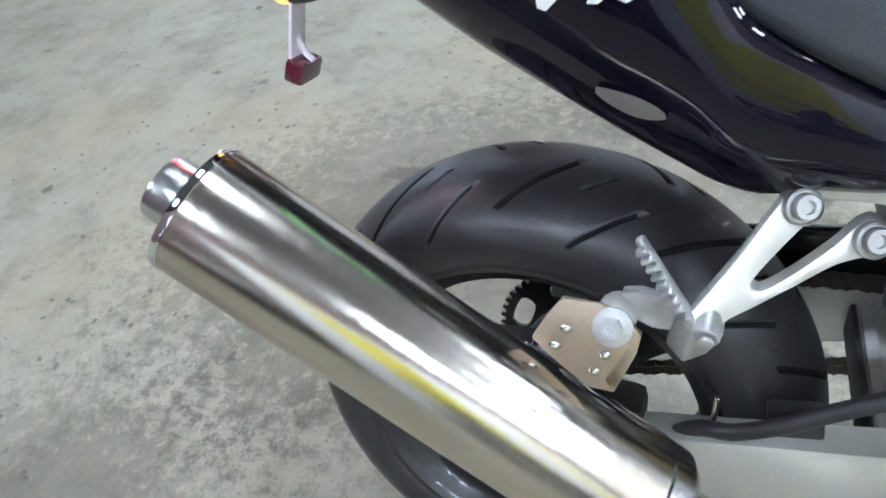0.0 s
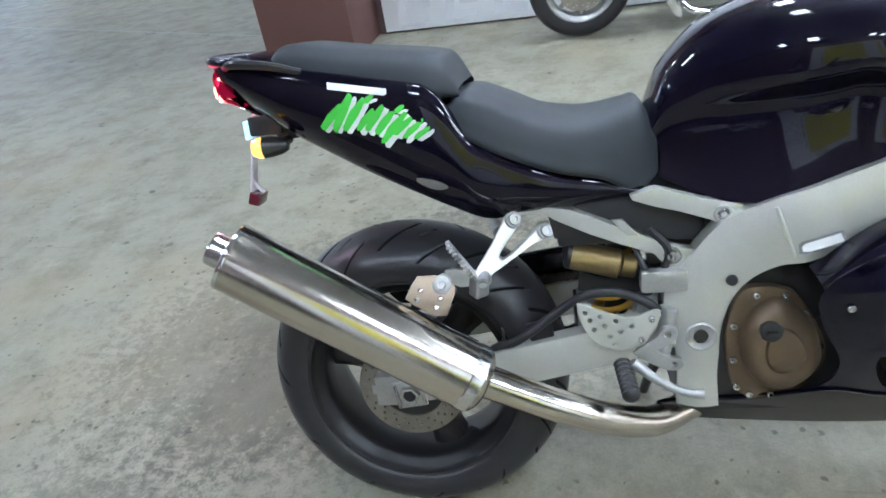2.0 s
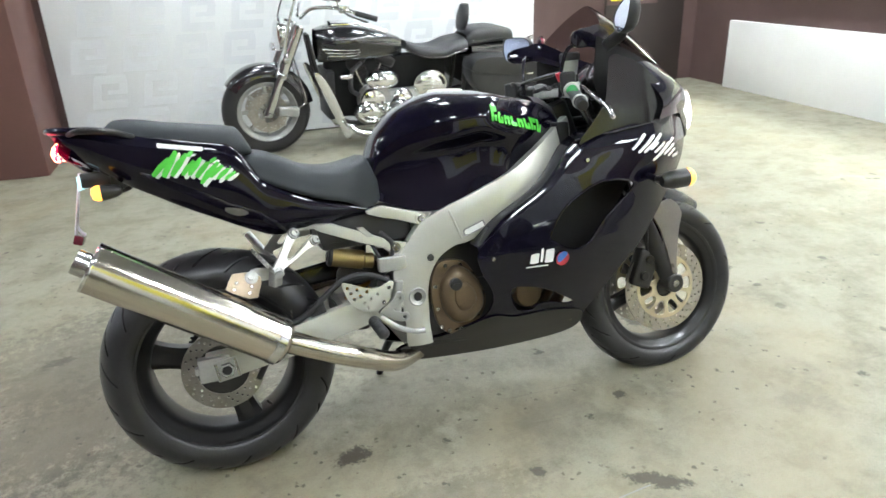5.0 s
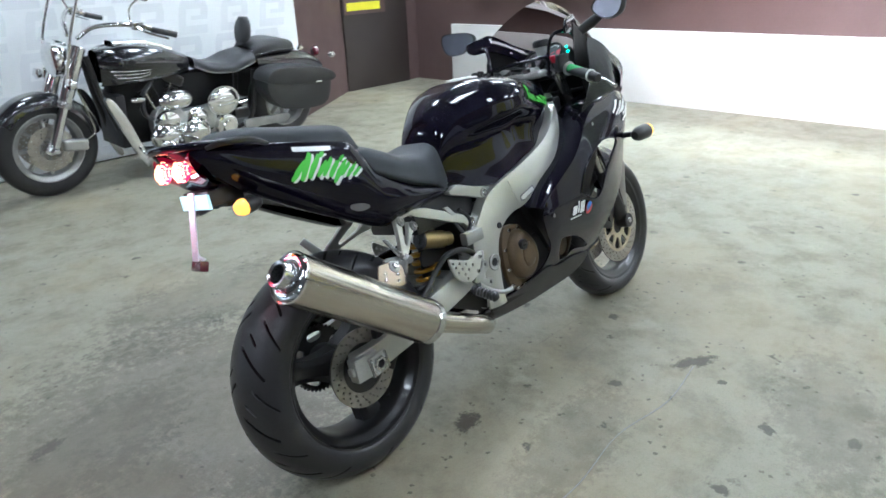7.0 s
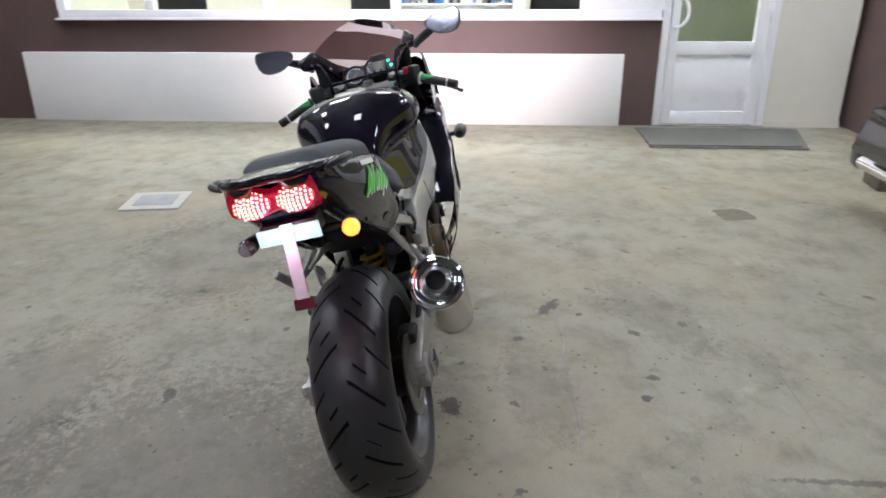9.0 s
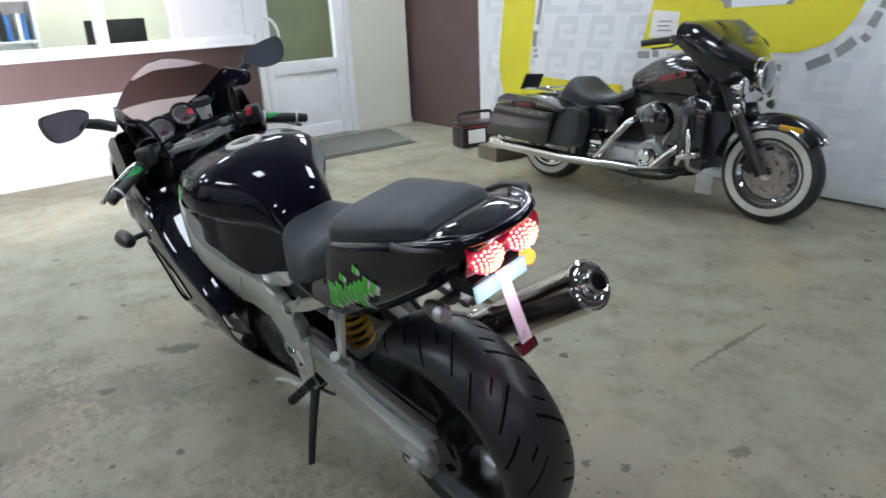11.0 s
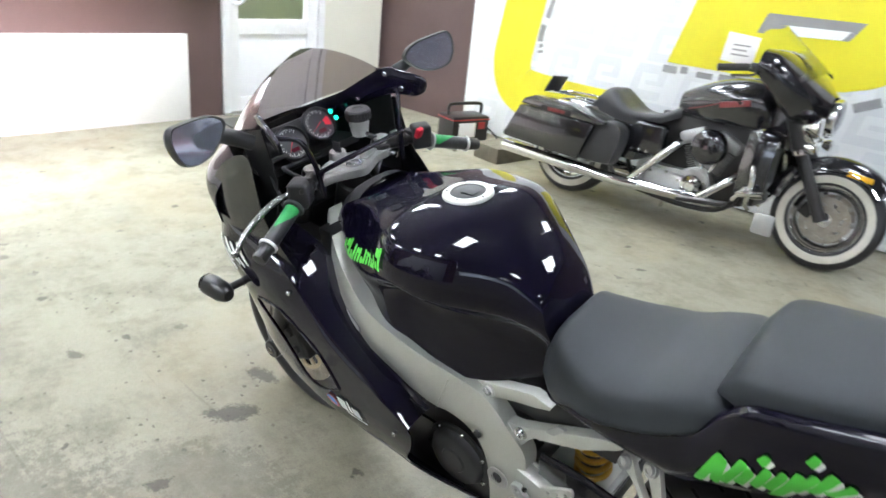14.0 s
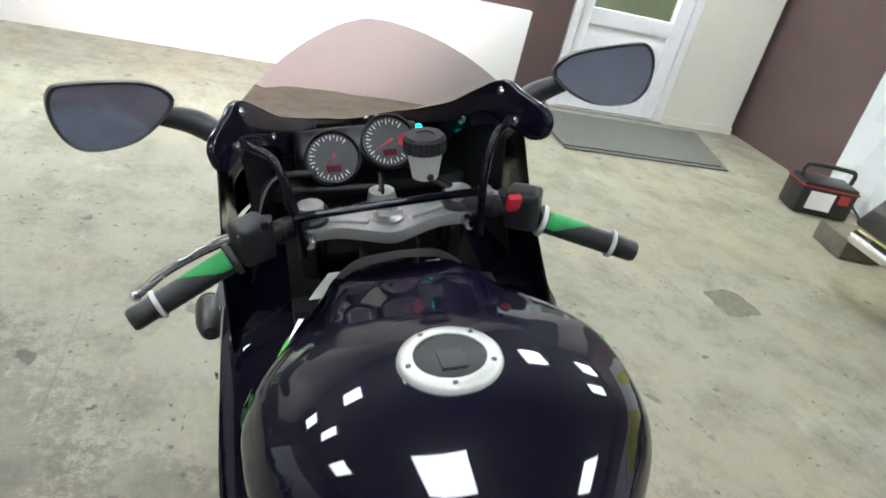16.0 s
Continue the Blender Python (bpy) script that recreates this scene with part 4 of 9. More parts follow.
    part("arm_bridge", slab(0.330, 0.490, -0.112, 0.112, 0.345, 0.392, 0.006), ALU, bike, "cast cross piece between the arm's sides")
    for x0, x1 in ((0.331, 0.345), (0.405, 0.411)):
        part("bridge_rib", slab(x0, x1, -0.108, 0.108, 0.3925, 0.398, 0.002), CAST, bike)
    part("bridge_edge", slab(0.323, 0.330, -0.112, 0.112, 0.352, 0.394, 0.004), BLACK, bike, "black rubber edge strip")
    part("arm_top_weld", tube([(x, 0.113, z) for x, z in ((0.10, 0.372), (0.22, 0.394), (0.36, 0.423), (0.48, 0.452))], 0.004, 8), ALU, bike)
    nut = Matrix.Translation((0.005, -0.173, 0.31)) @ Matrix.Rotation(radians(-8), 4, "Y")
    part("adjuster_plate", block(0.060, 0.006, 0.056, nut, 0.003), CAST, bike, "cast chain adjuster plate")
    for dx in (-0.025, 0.025):
        part("adjuster_edge", block(0.006, 0.010, 0.048, nut @ Matrix.Translation((dx, -0.004, 0)), 0.002), STEEL, bike)
    part("axle_nut", lathe([(0.0135, -0.002), (0.021, -0.002), (0.021, 0.010), (0.019, 0.012), (0.0135, 0.012)], 6, nut @ Matrix.Rotation(radians(90), 4, "X")), STEEL, bike)
    part("axle_bore", lathe([(0, 0.006), (0.0138, 0.006), (0.0138, 0.002)], 20, nut @ Matrix.Rotation(radians(90), 4, "X")), BLACK, bike)
    part("axle", rod((0, -0.17, 0.31), (0, 0.17, 0.31), 0.012), STEEL, bike)
    part("rear_caliper", join(slab(0.045, 0.125, -0.135, -0.085, 0.335, 0.385, 0.012), slab(0.03, 0.10, -0.118, -0.108, 0.32, 0.35, 0.004)), SATIN, bike)
    part("rear_brake_hose", tube([(0.08, -0.12, 0.25), (0.16, -0.135, 0.372), (0.21, -0.145, 0.398), (0.25, -0.150, 0.425), (0.285, -0.150, 0.452), (0.340, -0.150, 0.487), (0.398, -0.150, 0.492), (0.445, -0.150, 0.474), (0.475, -0.150, 0.450)], 0.0085, 10), BLACK, bike)
    part("hose_guide", block(0.042, 0.016, 0.058, Matrix.Translation((0.262, -0.128, 0.402)) @ Matrix.Rotation(radians(-12), 4, "Y"), 0.004, 2, 1.15), BLACK, bike, "black rubber flap under the brake hose")
    for x in (0.190, 0.420):
        part("hose_clip", rod((x, -0.132, 0.385), (x, -0.132, 0.425), 0.003), STEEL, bike)
    # chain guard with a turned-in top edge
    guard = [(-0.088, 0.438), (0.05, 0.455), (0.20, 0.474), (0.37, 0.494), (0.46, 0.490), (0.46, 0.430), (0.36, 0.402), (0.20, 0.378), (0.05, 0.368), (-0.070, 0.376), (-0.092, 0.400)]
    part("chain_guard", plate(guard, 0.118, 0.126, (), 0.002), GLOSS_BLACK, bike, "gloss black chain guard")
    part("guard_lip", tube([(x, 0.114, z) for x, z in guard[:5]], 0.007, 8, 4), GLOSS_BLACK, bike)
    # chain
    links = bmesh.new()
    for a, b in (((-0.01, 0.406), (0.54, 0.445)), ((0.54, 0.365), (-0.01, 0.214))):
        a, b = Vector((a[0], 0, a[1])), Vector((b[0], 0, b[1]))
        n = int((b - a).length / 0.0159)
        for i in range(n):
            p, q = a.lerp(b, i / n), a.lerp(b, (i + 1) / n)
            d = (q - p).normalized()
            u = Vector((-d.z, 0, d.x))
            off = 0.0075 if i % 2 else 0.0052
            for s in (-1, 1):
                ring = [p - d * 0.004, p + u * 0.0075 + d * 0.001, p.lerp(q, 0.5) + u * 0.0052, q + u * 0.0075 - d * 0.001, q + d * 0.004, q - u * 0.0075 - d * 0.001, p.lerp(q, 0.5) - u * 0.0052, p - u * 0.0075 + d * 0.001]
                lo = [links.verts.new(v + Vector((0, 0.101 + s * off, 0))) for v in ring]
                hi = [links.verts.new(v + Vector((0, 0.101 + s * (off + 0.002), 0))) for v in ring]
                links.faces.new(lo)
                links.faces.new(hi)
                for k in range(8):
                    links.faces.new((lo[k], lo[(k + 1) % 8], hi[(k + 1) % 8], hi[k]))
    part("drive_chain", tidy(links), CHAIN, bike, "oily roller chain", 20)["kind"] = "stuff"
    # shock absorber
    coil = [(0.40 + 0.036 * math.cos(a), 0.036 * math.sin(a), 0.36 + 0.013 * a / 1.0 * 0.33) for a in (k * 0.5 for k in range(78))]
    part("shock_spring", tube(coil, 0.0065, 8, 2), SPRING, bike)
    part("spring_cover", plate(outline2([(0.345, 0.455), (0.335, 0.475), (0.350, 0.505), (0.420, 0.515), (0.470, 0.500), (0.480, 0.465), (0.440, 0.452)], 3), -0.058, -0.050, (), 0.002), SATIN, bike, "black splash cover beside the shock")
    part("shock_body", rod((0.40, 0, 0.30), (0.42, 0, 0.60), 0.024), SATIN, bike)
    part("shock_reservoir", join(rod((0.320, -0.085, 0.546), (0.412, -0.088, 0.522), 0.0270), rod((0.412, -0.088, 0.522), (0.440, -0.088, 0.516), 0.022)), GOLD, bike, "bronze anodised shock reservoir")
    part("reservoir_cap", lathe([(0, 0.010), (0.012, 0.010), (0.014, 0.006), (0.022, 0.006), (0.0272, 0.001), (0.0274, -0.006)], 28, along((0.319, -0.085, 0.5463), (0.300, -0.0845, 0.551))), BLACK, bike, "black reservoir end cap")


def chassis(bike):
    def y_beam(x):
        return interp(x, [(0.46, 0.150), (0.58, 0.165), (0.72, 0.200), (0.85, 0.215), (0.95, 0.192), (1.04, 0.140), (1.10, 0.09)])
    for s in (-1, 1):
        beam = ruled([(1.085, 0.860), (1.010, 0.828), (0.851, 0.733), (0.720, 0.676), (0.643, 0.647), (0.574, 0.610), (0.520, 0.545), (0.484, 0.494), (0.484, 0.432), (0.498, 0.385), (0.502, 0.328), (0.500, 0.262)],
                     [(1.090, 0.790), (1.041, 0.708), (0.900, 0.650), (0.800, 0.595), (0.708, 0.548), (0.660, 0.537), (0.618, 0.510), (0.590, 0.470), (0.574, 0.415), (0.571, 0.361), (0.569, 0.322), (0.572, 0.262)],
                     lambda x: s * y_beam(x), 0.050, 5, 5)
        part("main_beam", beam, ALU, bike, "silver painted aluminium beam")
        seam = [(0.650, 0.640), (0.662, 0.604), (0.678, 0.556)]
        part("weld_seam", tube([(x, s * (y_beam(x) + 0.0015), z) for x, z in seam], 0.003, 6), ALU, bike)
        pivot = join(lathe([(0.013, 0), (0.026, 0), (0.027, 0.003), (0.024, 0.005), (0.020, 0.003), (0.013, 0.002)], 28, Matrix.Translation((0.539, s * 0.162, 0.407)) @ Matrix.Rotation(radians(-90 * s), 4, "X")))
        part("pivot_ring", pivot, CAST, bike)
        part("pivot_hole", lathe([(0, 0.001), (0.014, 0.001), (0.014, 0.003)], 24, Matrix.Translation((0.541, s * 0.163, 0.407)) @ Matrix.Rotation(radians(-90 * s), 4, "X")), BLACK, bike)
        part("beam_plug", lathe([(0, 0.004), (0.009, 0.004), (0.010, 0.0)], 20, Matrix.Translation((0.588, s * 0.167, 0.512)) @ Matrix.Rotation(radians(-90 * s), 4, "X")), BLACK, bike)
        lx, lz = (0.0, 0.0) if s < 0 else (0.190, 0.109)
        part("label_border", sheet([(0.683 + lx, 0.559 + lz), (0.748 + lx, 0.583 + lz), (0.741 + lx, 0.604 + lz), (0.681 + lx, 0.582 + lz)], [], lambda x, z: s * (y_beam(x) + 0.0030), 0.008, 0.0), PRINT_DARK, bike)
        part("warning_label", sheet([(0.688 + lx, 0.564 + lz), (0.743 + lx, 0.585 + lz), (0.738 + lx, 0.599 + lz), (0.685 + lx, 0.579 + lz)], [], lambda x, z: s * (y_beam(x) + 0.0040), 0.008, 0.0), WHITE_VINYL, bike, "small white printed label")
        # seat rails and pillion hangers
        ya, yb = sorted((s * 0.112, s * 0.138))
        rail = plate([(0.195, 0.650), (0.233, 0.656), (0.331, 0.642), (0.473, 0.580), (0.504, 0.566), (0.552, 0.557), (0.532, 0.535), (0.505, 0.503), (0.492, 0.520), (0.480, 0.540), (0.466, 0.556), (0.409, 0.577), (0.359, 0.598), (0.297, 0.624), (0.282, 0.634), (0.200, 0.632)], ya, yb, (), 0.003)
        for v in rail.verts:
            v.co.y -= s * 0.030 * max(0.0, min(1.0, (0.36 - v.co.x) / 0.10))
        part("seat_rail", rail, ALU, bike, "flat silver cast seat rail")
        part("rail_gusset", plate([(0.288, 0.630), (0.297, 0.588), (0.380, 0.588)], *sorted((s * 0.108, s * 0.118)), (), 0.001), SATIN, bike)
        part("upper_stay", plate([(0.428, 0.664), (0.472, 0.674), (0.553, 0.648), (0.620, 0.634), (0.645, 0.620), (0.582, 0.598), (0.560, 0.611), (0.508, 0.630), (0.471, 0.640), (0.433, 0.654)], ya, yb, (), 0.003), ALU, bike)
        part("stay_brace", plate([(0.395, 0.622), (0.414, 0.622), (0.470, 0.560), (0.452, 0.556)], s * 0.128 if s > 0 else -0.136, s * 0.136 if s > 0 else -0.128, (), 0.002), CAST, bike)
        part("rail_boss", lathe([(0, 0.006), (0.014, 0.005), (0.017, 0.0)], 20, Matrix.Translation((0.579, s * 0.138, 0.622)) @ Matrix.Rotation(radians(-90 * s), 4, "X")), ALU, bike)
        fork = [(0.211, 0.635), (0.219, 0.644), (0.232, 0.643), (0.240, 0.632), (0.236, 0.620), (0.219, 0.601), (0.200, 0.577), (0.202, 0.570), (0.209, 0.569), (0.231, 0.581), (0.256, 0.599), (0.268, 0.611), (0.280, 0.615), (0.293, 0.606), (0.294, 0.593), (0.284, 0.588), (0.259, 0.583), (0.231, 0.569), (0.202, 0.555), (0.184, 0.546), (0.184, 0.535), (0.172, 0.530), (0.160, 0.540), (0.156, 0.553), (0.166, 0.568), (0.188, 0.598)]
        hang = plate(outline2(fork, 3), -0.009, 0.009, (), 0.0035)
        for v in hang.verts:
            v.co.y += s * (0.501 - 0.457 * v.co.x - 0.453 * v.co.z)
        part("pillion_hanger", hang, ALU, bike, "silver forked pillion footrest hanger")
        for x, z, y in ((0.226, 0.630, 0.122), (0.281, 0.601, 0.110)):
            seat = along((x + 0.0014, s * (y + 0.0032), z + 0.0014), (x + 0.046, s * (y + 0.100), z + 0.045))
            part("hanger_bolt", lathe([(0.0150, -0.004), (0.0150, 0.003), (0.0132, 0.004), (0.0122, 0.002), (0.0112, 0.002), (0.0108, 0.007), (0.0096, 0.0085), (0.0056, 0.0085), (0.0052, 0.005), (0, 0.005)], 28, seat), CAST, bike, "socket bolt in a turned seat")
        for x, z in ((0.497, 0.552), (0.579, 0.622)):
            part("bolt", join(bolt(x, s * 0.141, z, 0.0105, s), lathe([(0, -0.002), (0.015, -0.002), (0.015, 0.001), (0, 0.001)], 20, Matrix.Translation((x, s * 0.141, z)) @ Matrix.Rotation(radians(-90 * s), 4, "X"))), STEEL, bike)
        # pillion footrest: folded up on the right, out on the left
        if s < 0:
            m = along((0.163, -0.186, 0.540), (0.112, -0.177, 0.614))
            peg = part("pillion_peg", block(0.013, 0.011, 0.092, m @ Matrix.Translation((0, 0, 0.046)), 0.004, 3, 0.72), CAST, bike, "folded cast alloy pillion footrest")
            for k in range(9):
                part("tread_rib", block(0.008, 0.010, 0.0045, m @ Matrix.Translation((0.0072, 0, 0.018 + 0.008 * k)) @ Matrix.Rotation(radians(20), 4, "Y"), 0.001, 1), CAST, peg)
            part("peg_clevis", block(0.030, 0.026, 0.040, along((0.158, -0.172, 0.512), (0.164, -0.178, 0.548)) @ Matrix.Translation((0, 0, 0.016)), 0.006, 3), CAST, bike)
            part("peg_pivot", join(rod((0.171, -0.170, 0.548), (0.171, -0.196, 0.540), 0.0115), rod((0.171, -0.197, 0.5393), (0.171, -0.201, 0.538), 0.007)), CAST, bike)
        else:
            part("pillion_peg", join(rod((0.168, 0.168, 0.528), (0.118, 0.212, 0.606), 0.0125), rod((0.174, 0.158, 0.520), (0.164, 0.186, 0.530), 0.018)), CAST, bike, "cast alloy pillion footrest folded out")
        # rider footrest
        y0, y1 = sorted((s * 0.172, s * 0.180))
        if s < 0:
            dots = [ring2(x, z, 0.0046, 8) for x, z in ((0.342, 0.468), (0.368, 0.460), (0.394, 0.450), (0.421, 0.439), (0.350, 0.453), (0.375, 0.441), (0.401, 0.430), (0.357, 0.435), (0.383, 0.422), (0.391, 0.406))]
            edge = [(0.329, 0.480), (0.340, 0.483), (0.412, 0.456), (0.460, 0.468), (0.471, 0.458), (0.451, 0.417), (0.437, 0.401), (0.395, 0.392), (0.357, 0.412), (0.337, 0.442)]
        else:
            dots = [ring2(x, z, 0.0046, 8) for x, z in ((0.362, 0.505), (0.382, 0.494), (0.402, 0.483), (0.366, 0.484), (0.386, 0.472), (0.404, 0.460), (0.371, 0.462), (0.390, 0.449), (0.378, 0.440), (0.396, 0.427))]
            edge = [(0.350, 0.524), (0.362, 0.522), (0.414, 0.488), (0.421, 0.474), (0.418, 0.430), (0.428, 0.398), (0.402, 0.384), (0.378, 0.412), (0.362, 0.446), (0.347, 0.508)]
        part("heel_guard", plate(outline2(edge, 3), y0, y1, dots, 0.002), ALU, bike, "drilled alloy heel guard")
        part("foot_hanger", plate(outline2([(0.478, 0.432), (0.497, 0.426), (0.495, 0.404), (0.464, 0.385), (0.486, 0.372), (0.506, 0.367), (0.506, 0.350), (0.480, 0.347), (0.432, 0.374), (0.425, 0.386), (0.462, 0.412)], 3), *sorted((s * 0.160, s * 0.173)), [ring2(0.482, 0.417, 0.006, 10), ring2(0.493, 0.358, 0.005, 10)], 0.002), CAST, bike, "forked alloy footrest bracket")
        for x, z in ((0.455, 0.453), (0.437, 0.414)):
            part("bolt", bolt(x, s * 0.181, z, 0.006, s), STEEL, bike)
        part("footrest", lathe([(0, 0), (0.010, 0.001)] + [(0.0125 if k % 2 else 0.0160, 0.006 + 0.0055 * k) for k in range(16)] + [(0, 0.096)], 16, along((0.402, s * 0.175, 0.368), (0.412, s * 0.262, 0.344))), SATIN, bike, "ribbed rider footrest")
    part("brake_pedal", tube([(0.420, -0.19, 0.374), (0.462, -0.20, 0.342), (0.505, -0.21, 0.324), (0.536, -0.215, 0.323)], [0.010, 0.008, 0.007, 0.009], 10), CAST, bike, "alloy brake pedal")
    part("gear_lever", tube([(0.420, 0.19, 0.355), (0.480, 0.20, 0.330), (0.545, 0.205, 0.318), (0.600, 0.215, 0.300)], 0.008, 8), CAST, bike)
    part("side_stand", join(tube([(0.54, 0.13, 0.245), (0.50, 0.20, 0.15), (0.475, 0.265, 0.025)], [0.016, 0.013, 0.011], 10), block(0.075, 0.045, 0.012, Matrix.Translation((0.465, 0.275, 0.013)) @ Matrix.Rotation(radians(12.8), 4, "X"), 0.004)), SATIN, bike, "black side stand folded out")
    part("rear_master_cylinder", join(rod((0.47, -0.150, 0.35), (0.49, -0.150, 0.46), 0.016), slab(0.44, 0.52, -0.16, -0.13, 0.49, 0.53, 0.008), rod((0.455, -0.12, 0.42), (0.455, -0.12, 0.475), 0.018)), CAST, bike)
    part("wire_bundle", join(tube([(0.46, -0.13, 0.60), (0.49, -0.14, 0.56), (0.47, -0.13, 0.50), (0.44, -0.12, 0.46)], 0.007, 8), tube([(0.43, -0.12, 0.58), (0.45, -0.14, 0.53), (0.48, -0.14, 0.49)], 0.005, 8)), BLACK, bike)
    part("battery_tray", slab(0.30, 0.56, -0.105, 0.105, 0.565, 0.655, 0.012), BLACK, bike)
    part("rear_inner_guard", sheet(outline2([(-0.16, 0.815), (0.0, 0.745), (0.16, 0.675), (0.30, 0.650), (0.30, 0.69), (0.1, 0.76), (-0.1, 0.84)], 4), [], lambda x, z: -0.09, 0.02, 0.18), BLACK, bike)
    part("steering_head", rod((1.145, 0, 0.72), (1.085, 0, 0.90), 0.045), SATIN, bike)


def engine(bike):
    part("crankcase", join(slab(0.50, 0.90, -0.150, 0.150, 0.245, 0.43, 0.02), slab(0.58, 0.86, -0.140, 0.140, 0.40, 0.56, 0.02)), SATIN, bike, "black engine crankcase")
    part("cylinder_block", block(0.22, 0.34, 0.30, Matrix.Translation((0.86, 0, 0.53)) @ Matrix.Rotation(radians(-28), 4, "Y"), 0.02), SATIN, bike)
    part("radiator", block(0.035, 0.32, 0.30, Matrix.Translation((1.10, 0, 0.47)) @ Matrix.Rotation(radians(14), 4, "Y"), 0.008), BLACK, bike)
    part("case_flange", plate(outline2([(0.635, 0.497), (0.603, 0.487), (0.583, 0.434), (0.580, 0.375), (0.593, 0.311), (0.626, 0.281), (0.671, 0.284), (0.724, 0.319), (0.742, 0.380), (0.700, 0.470), (0.673, 0.491)], 4), -0.166, -0.145, (), 0.004), COVER, bike, "worn bronze engine case flange")
    shape = [(0.648, 0.478), (0.610, 0.438), (0.604, 0.372), (0.632, 0.319), (0.684, 0.312), (0.728, 0.357), (0.722, 0.420), (0.686, 0.468)]
    cx, cz = 0.668, 0.393
    rings = []
    for depth, k in ((0.160, 1.0), (0.176, 0.985), (0.190, 0.93), (0.199, 0.82), (0.203, 0.64), (0.202, 0.50), (0.207, 0.46), (0.209, 0.30), (0.209, 0.02)):
        rings.append([Vector((cx + (x - cx) * k, -depth, cz + (z - cz) * k)) for x, z in outline2(shape, 5)])
    bm = bmesh.new()
    skin(bm, rings, loop=True)
    part("clutch_cover", tidy(bm), COVER, bike, "worn bronze painted clutch cover", 50)
    for x, z in ((0.627, 0.483), (0.592, 0.427), (0.592, 0.362), (0.598, 0.308), (0.620, 0.293), (0.655, 0.293), (0.712, 0.325), (0.731, 0.385), (0.705, 0.447), (0.672, 0.480)):
        part("bolt", bolt(x, -0.166, z, 0.0062, -1, 0.007), STEEL, bike)
    part("filler_cap", join(rod((0.642, -0.190, 0.433), (0.642, -0.212, 0.433), 0.018, sides=10), slab(0.633, 0.651, -0.218, -0.211, 0.430, 0.436, 0.002)), BLACK, bike)
    part("pulser_cover", lathe([(0, 0.030), (0.028, 0.029), (0.040, 0.022), (0.046, 0.0)], 30, Matrix.Translation((0.875, -0.155, 0.36)) @ ACROSS), COVER, bike)
    part("generator_cover", lathe([(0, 0.026), (0.030, 0.026), (0.034, 0.022), (0.058, 0.021), (0.070, 0.016), (0.076, 0.006), (0.088, 0.005), (0.090, 0.0)], 36, Matrix.Translation((0.66, 0.150, 0.38)) @ Matrix.Rotation(radians(-90), 4, "X")), BLACK, bike, "black generator cover")
    for k in range(7):
        q = 2 * math.pi * k / 7
        part("bolt", bolt(0.66 + 0.082 * math.cos(q), 0.154, 0.38 + 0.082 * math.sin(q), 0.005, 1), STEEL, bike)
    for k, y in enumerate((-0.11, -0.037, 0.037, 0.11)):
        part("header_pipe", tube([(0.98, y, 0.52), (1.03, y, 0.42), (1.00, y * 0.9, 0.30), (0.88, y * 0.6 - 0.02, 0.235), (0.66, -0.06 + y * 0.35, 0.225)], 0.019, 10), COVER, bike)
    part("exhaust_pipe", tube([(0.72, -0.02, 0.225), (0.62, -0.040, 0.226), (0.54, -0.085, 0.226), (0.46, -0.150, 0.229), (0.375, -0.205, 0.270), (0.29, -0.224, 0.309), (0.205, -0.232, 0.350), (0.150, -0.237, 0.378)], [0.026, 0.027, 0.028, 0.0285, 0.0290, 0.0295, 0.0300, 0.030], 24, 6), MUFFLER, bike, "polished stainless link pipe")
    a, b = Vector((-0.247, -0.2730, 0.644)), Vector((0.158, -0.237, 0.367))
    m = along(b, a)
    ln = (a - b).length
    can = lathe([(0.030, -0.003), (0.046, -0.001), (0.056, 0.006), (0.0600, 0.014), (0.0605, 0.020), (0.0605, ln - 0.006), (0.0590, ln - 0.006)], 72, m)
    muff = part("muffler", can, MUFFLER, bike, "long round polished stainless muffler")
    part("end_cap", lathe([(0.0590, ln - 0.007), (0.0612, ln - 0.006), (0.0616, ln - 0.003), (0.0608, ln + 0.001), (0.0590, ln + 0.002), (0.0550, ln + 0.0), (0.0500, ln + 0.003), (0.0420, ln + 0.004), (0.0360, ln + 0.002), (0.0320, ln - 0.003), (0.030, ln - 0.010)], 72, m), CHROME, muff, "chromed dished end cap")
    part("tail_pipe", lathe([(0.030, ln - 0.03), (0.0305, ln + 0.030), (0.029, ln + 0.034), (0.022, ln + 0.032), (0.0205, ln + 0.024), (0.0205, ln - 0.04), (0, ln - 0.04)], 40, m), STEEL, muff, "short chromed outlet pipe")
    part("outlet_dark", lathe([(0, ln - 0.02), (0.0205, ln - 0.02)], 24, m), BLACK, muff)
    part("end_ring", lathe([(0.0598, 0.012), (0.0622, 0.014), (0.0622, 0.034), (0.0604, 0.036)], 64, m), STEEL, muff, "plain steel band at the can's front")
    part("weld_bead", lathe([(0.0300, -0.004), (0.0325, -0.002), (0.0325, 0.003), (0.0300, 0.005)], 32, m), STEEL, muff)
    # welded foot of the bracket along the can
    ax = (a - b).normalized()
    up = (Vector((0, 0, 1)) - ax * ax.z).normalized()
    side = up.cross(ax) if up.cross(ax).y > 0 else ax.cross(up)
    foot = bmesh.new()
    skin(foot, [[b + ax * h + (up * math.cos(q) + side * math.sin(q)) * (0.0632 if 0 < k < 12 else 0.0604) for k, q in enumerate(radians(lo + (74 - lo) * k / 12) for k in range(13))] for h, lo in ((0.040, 22), (0.075, 14), (0.110, 12), (0.150, 18), (0.178, 34), (0.186, 50))])
    tidy(foot)
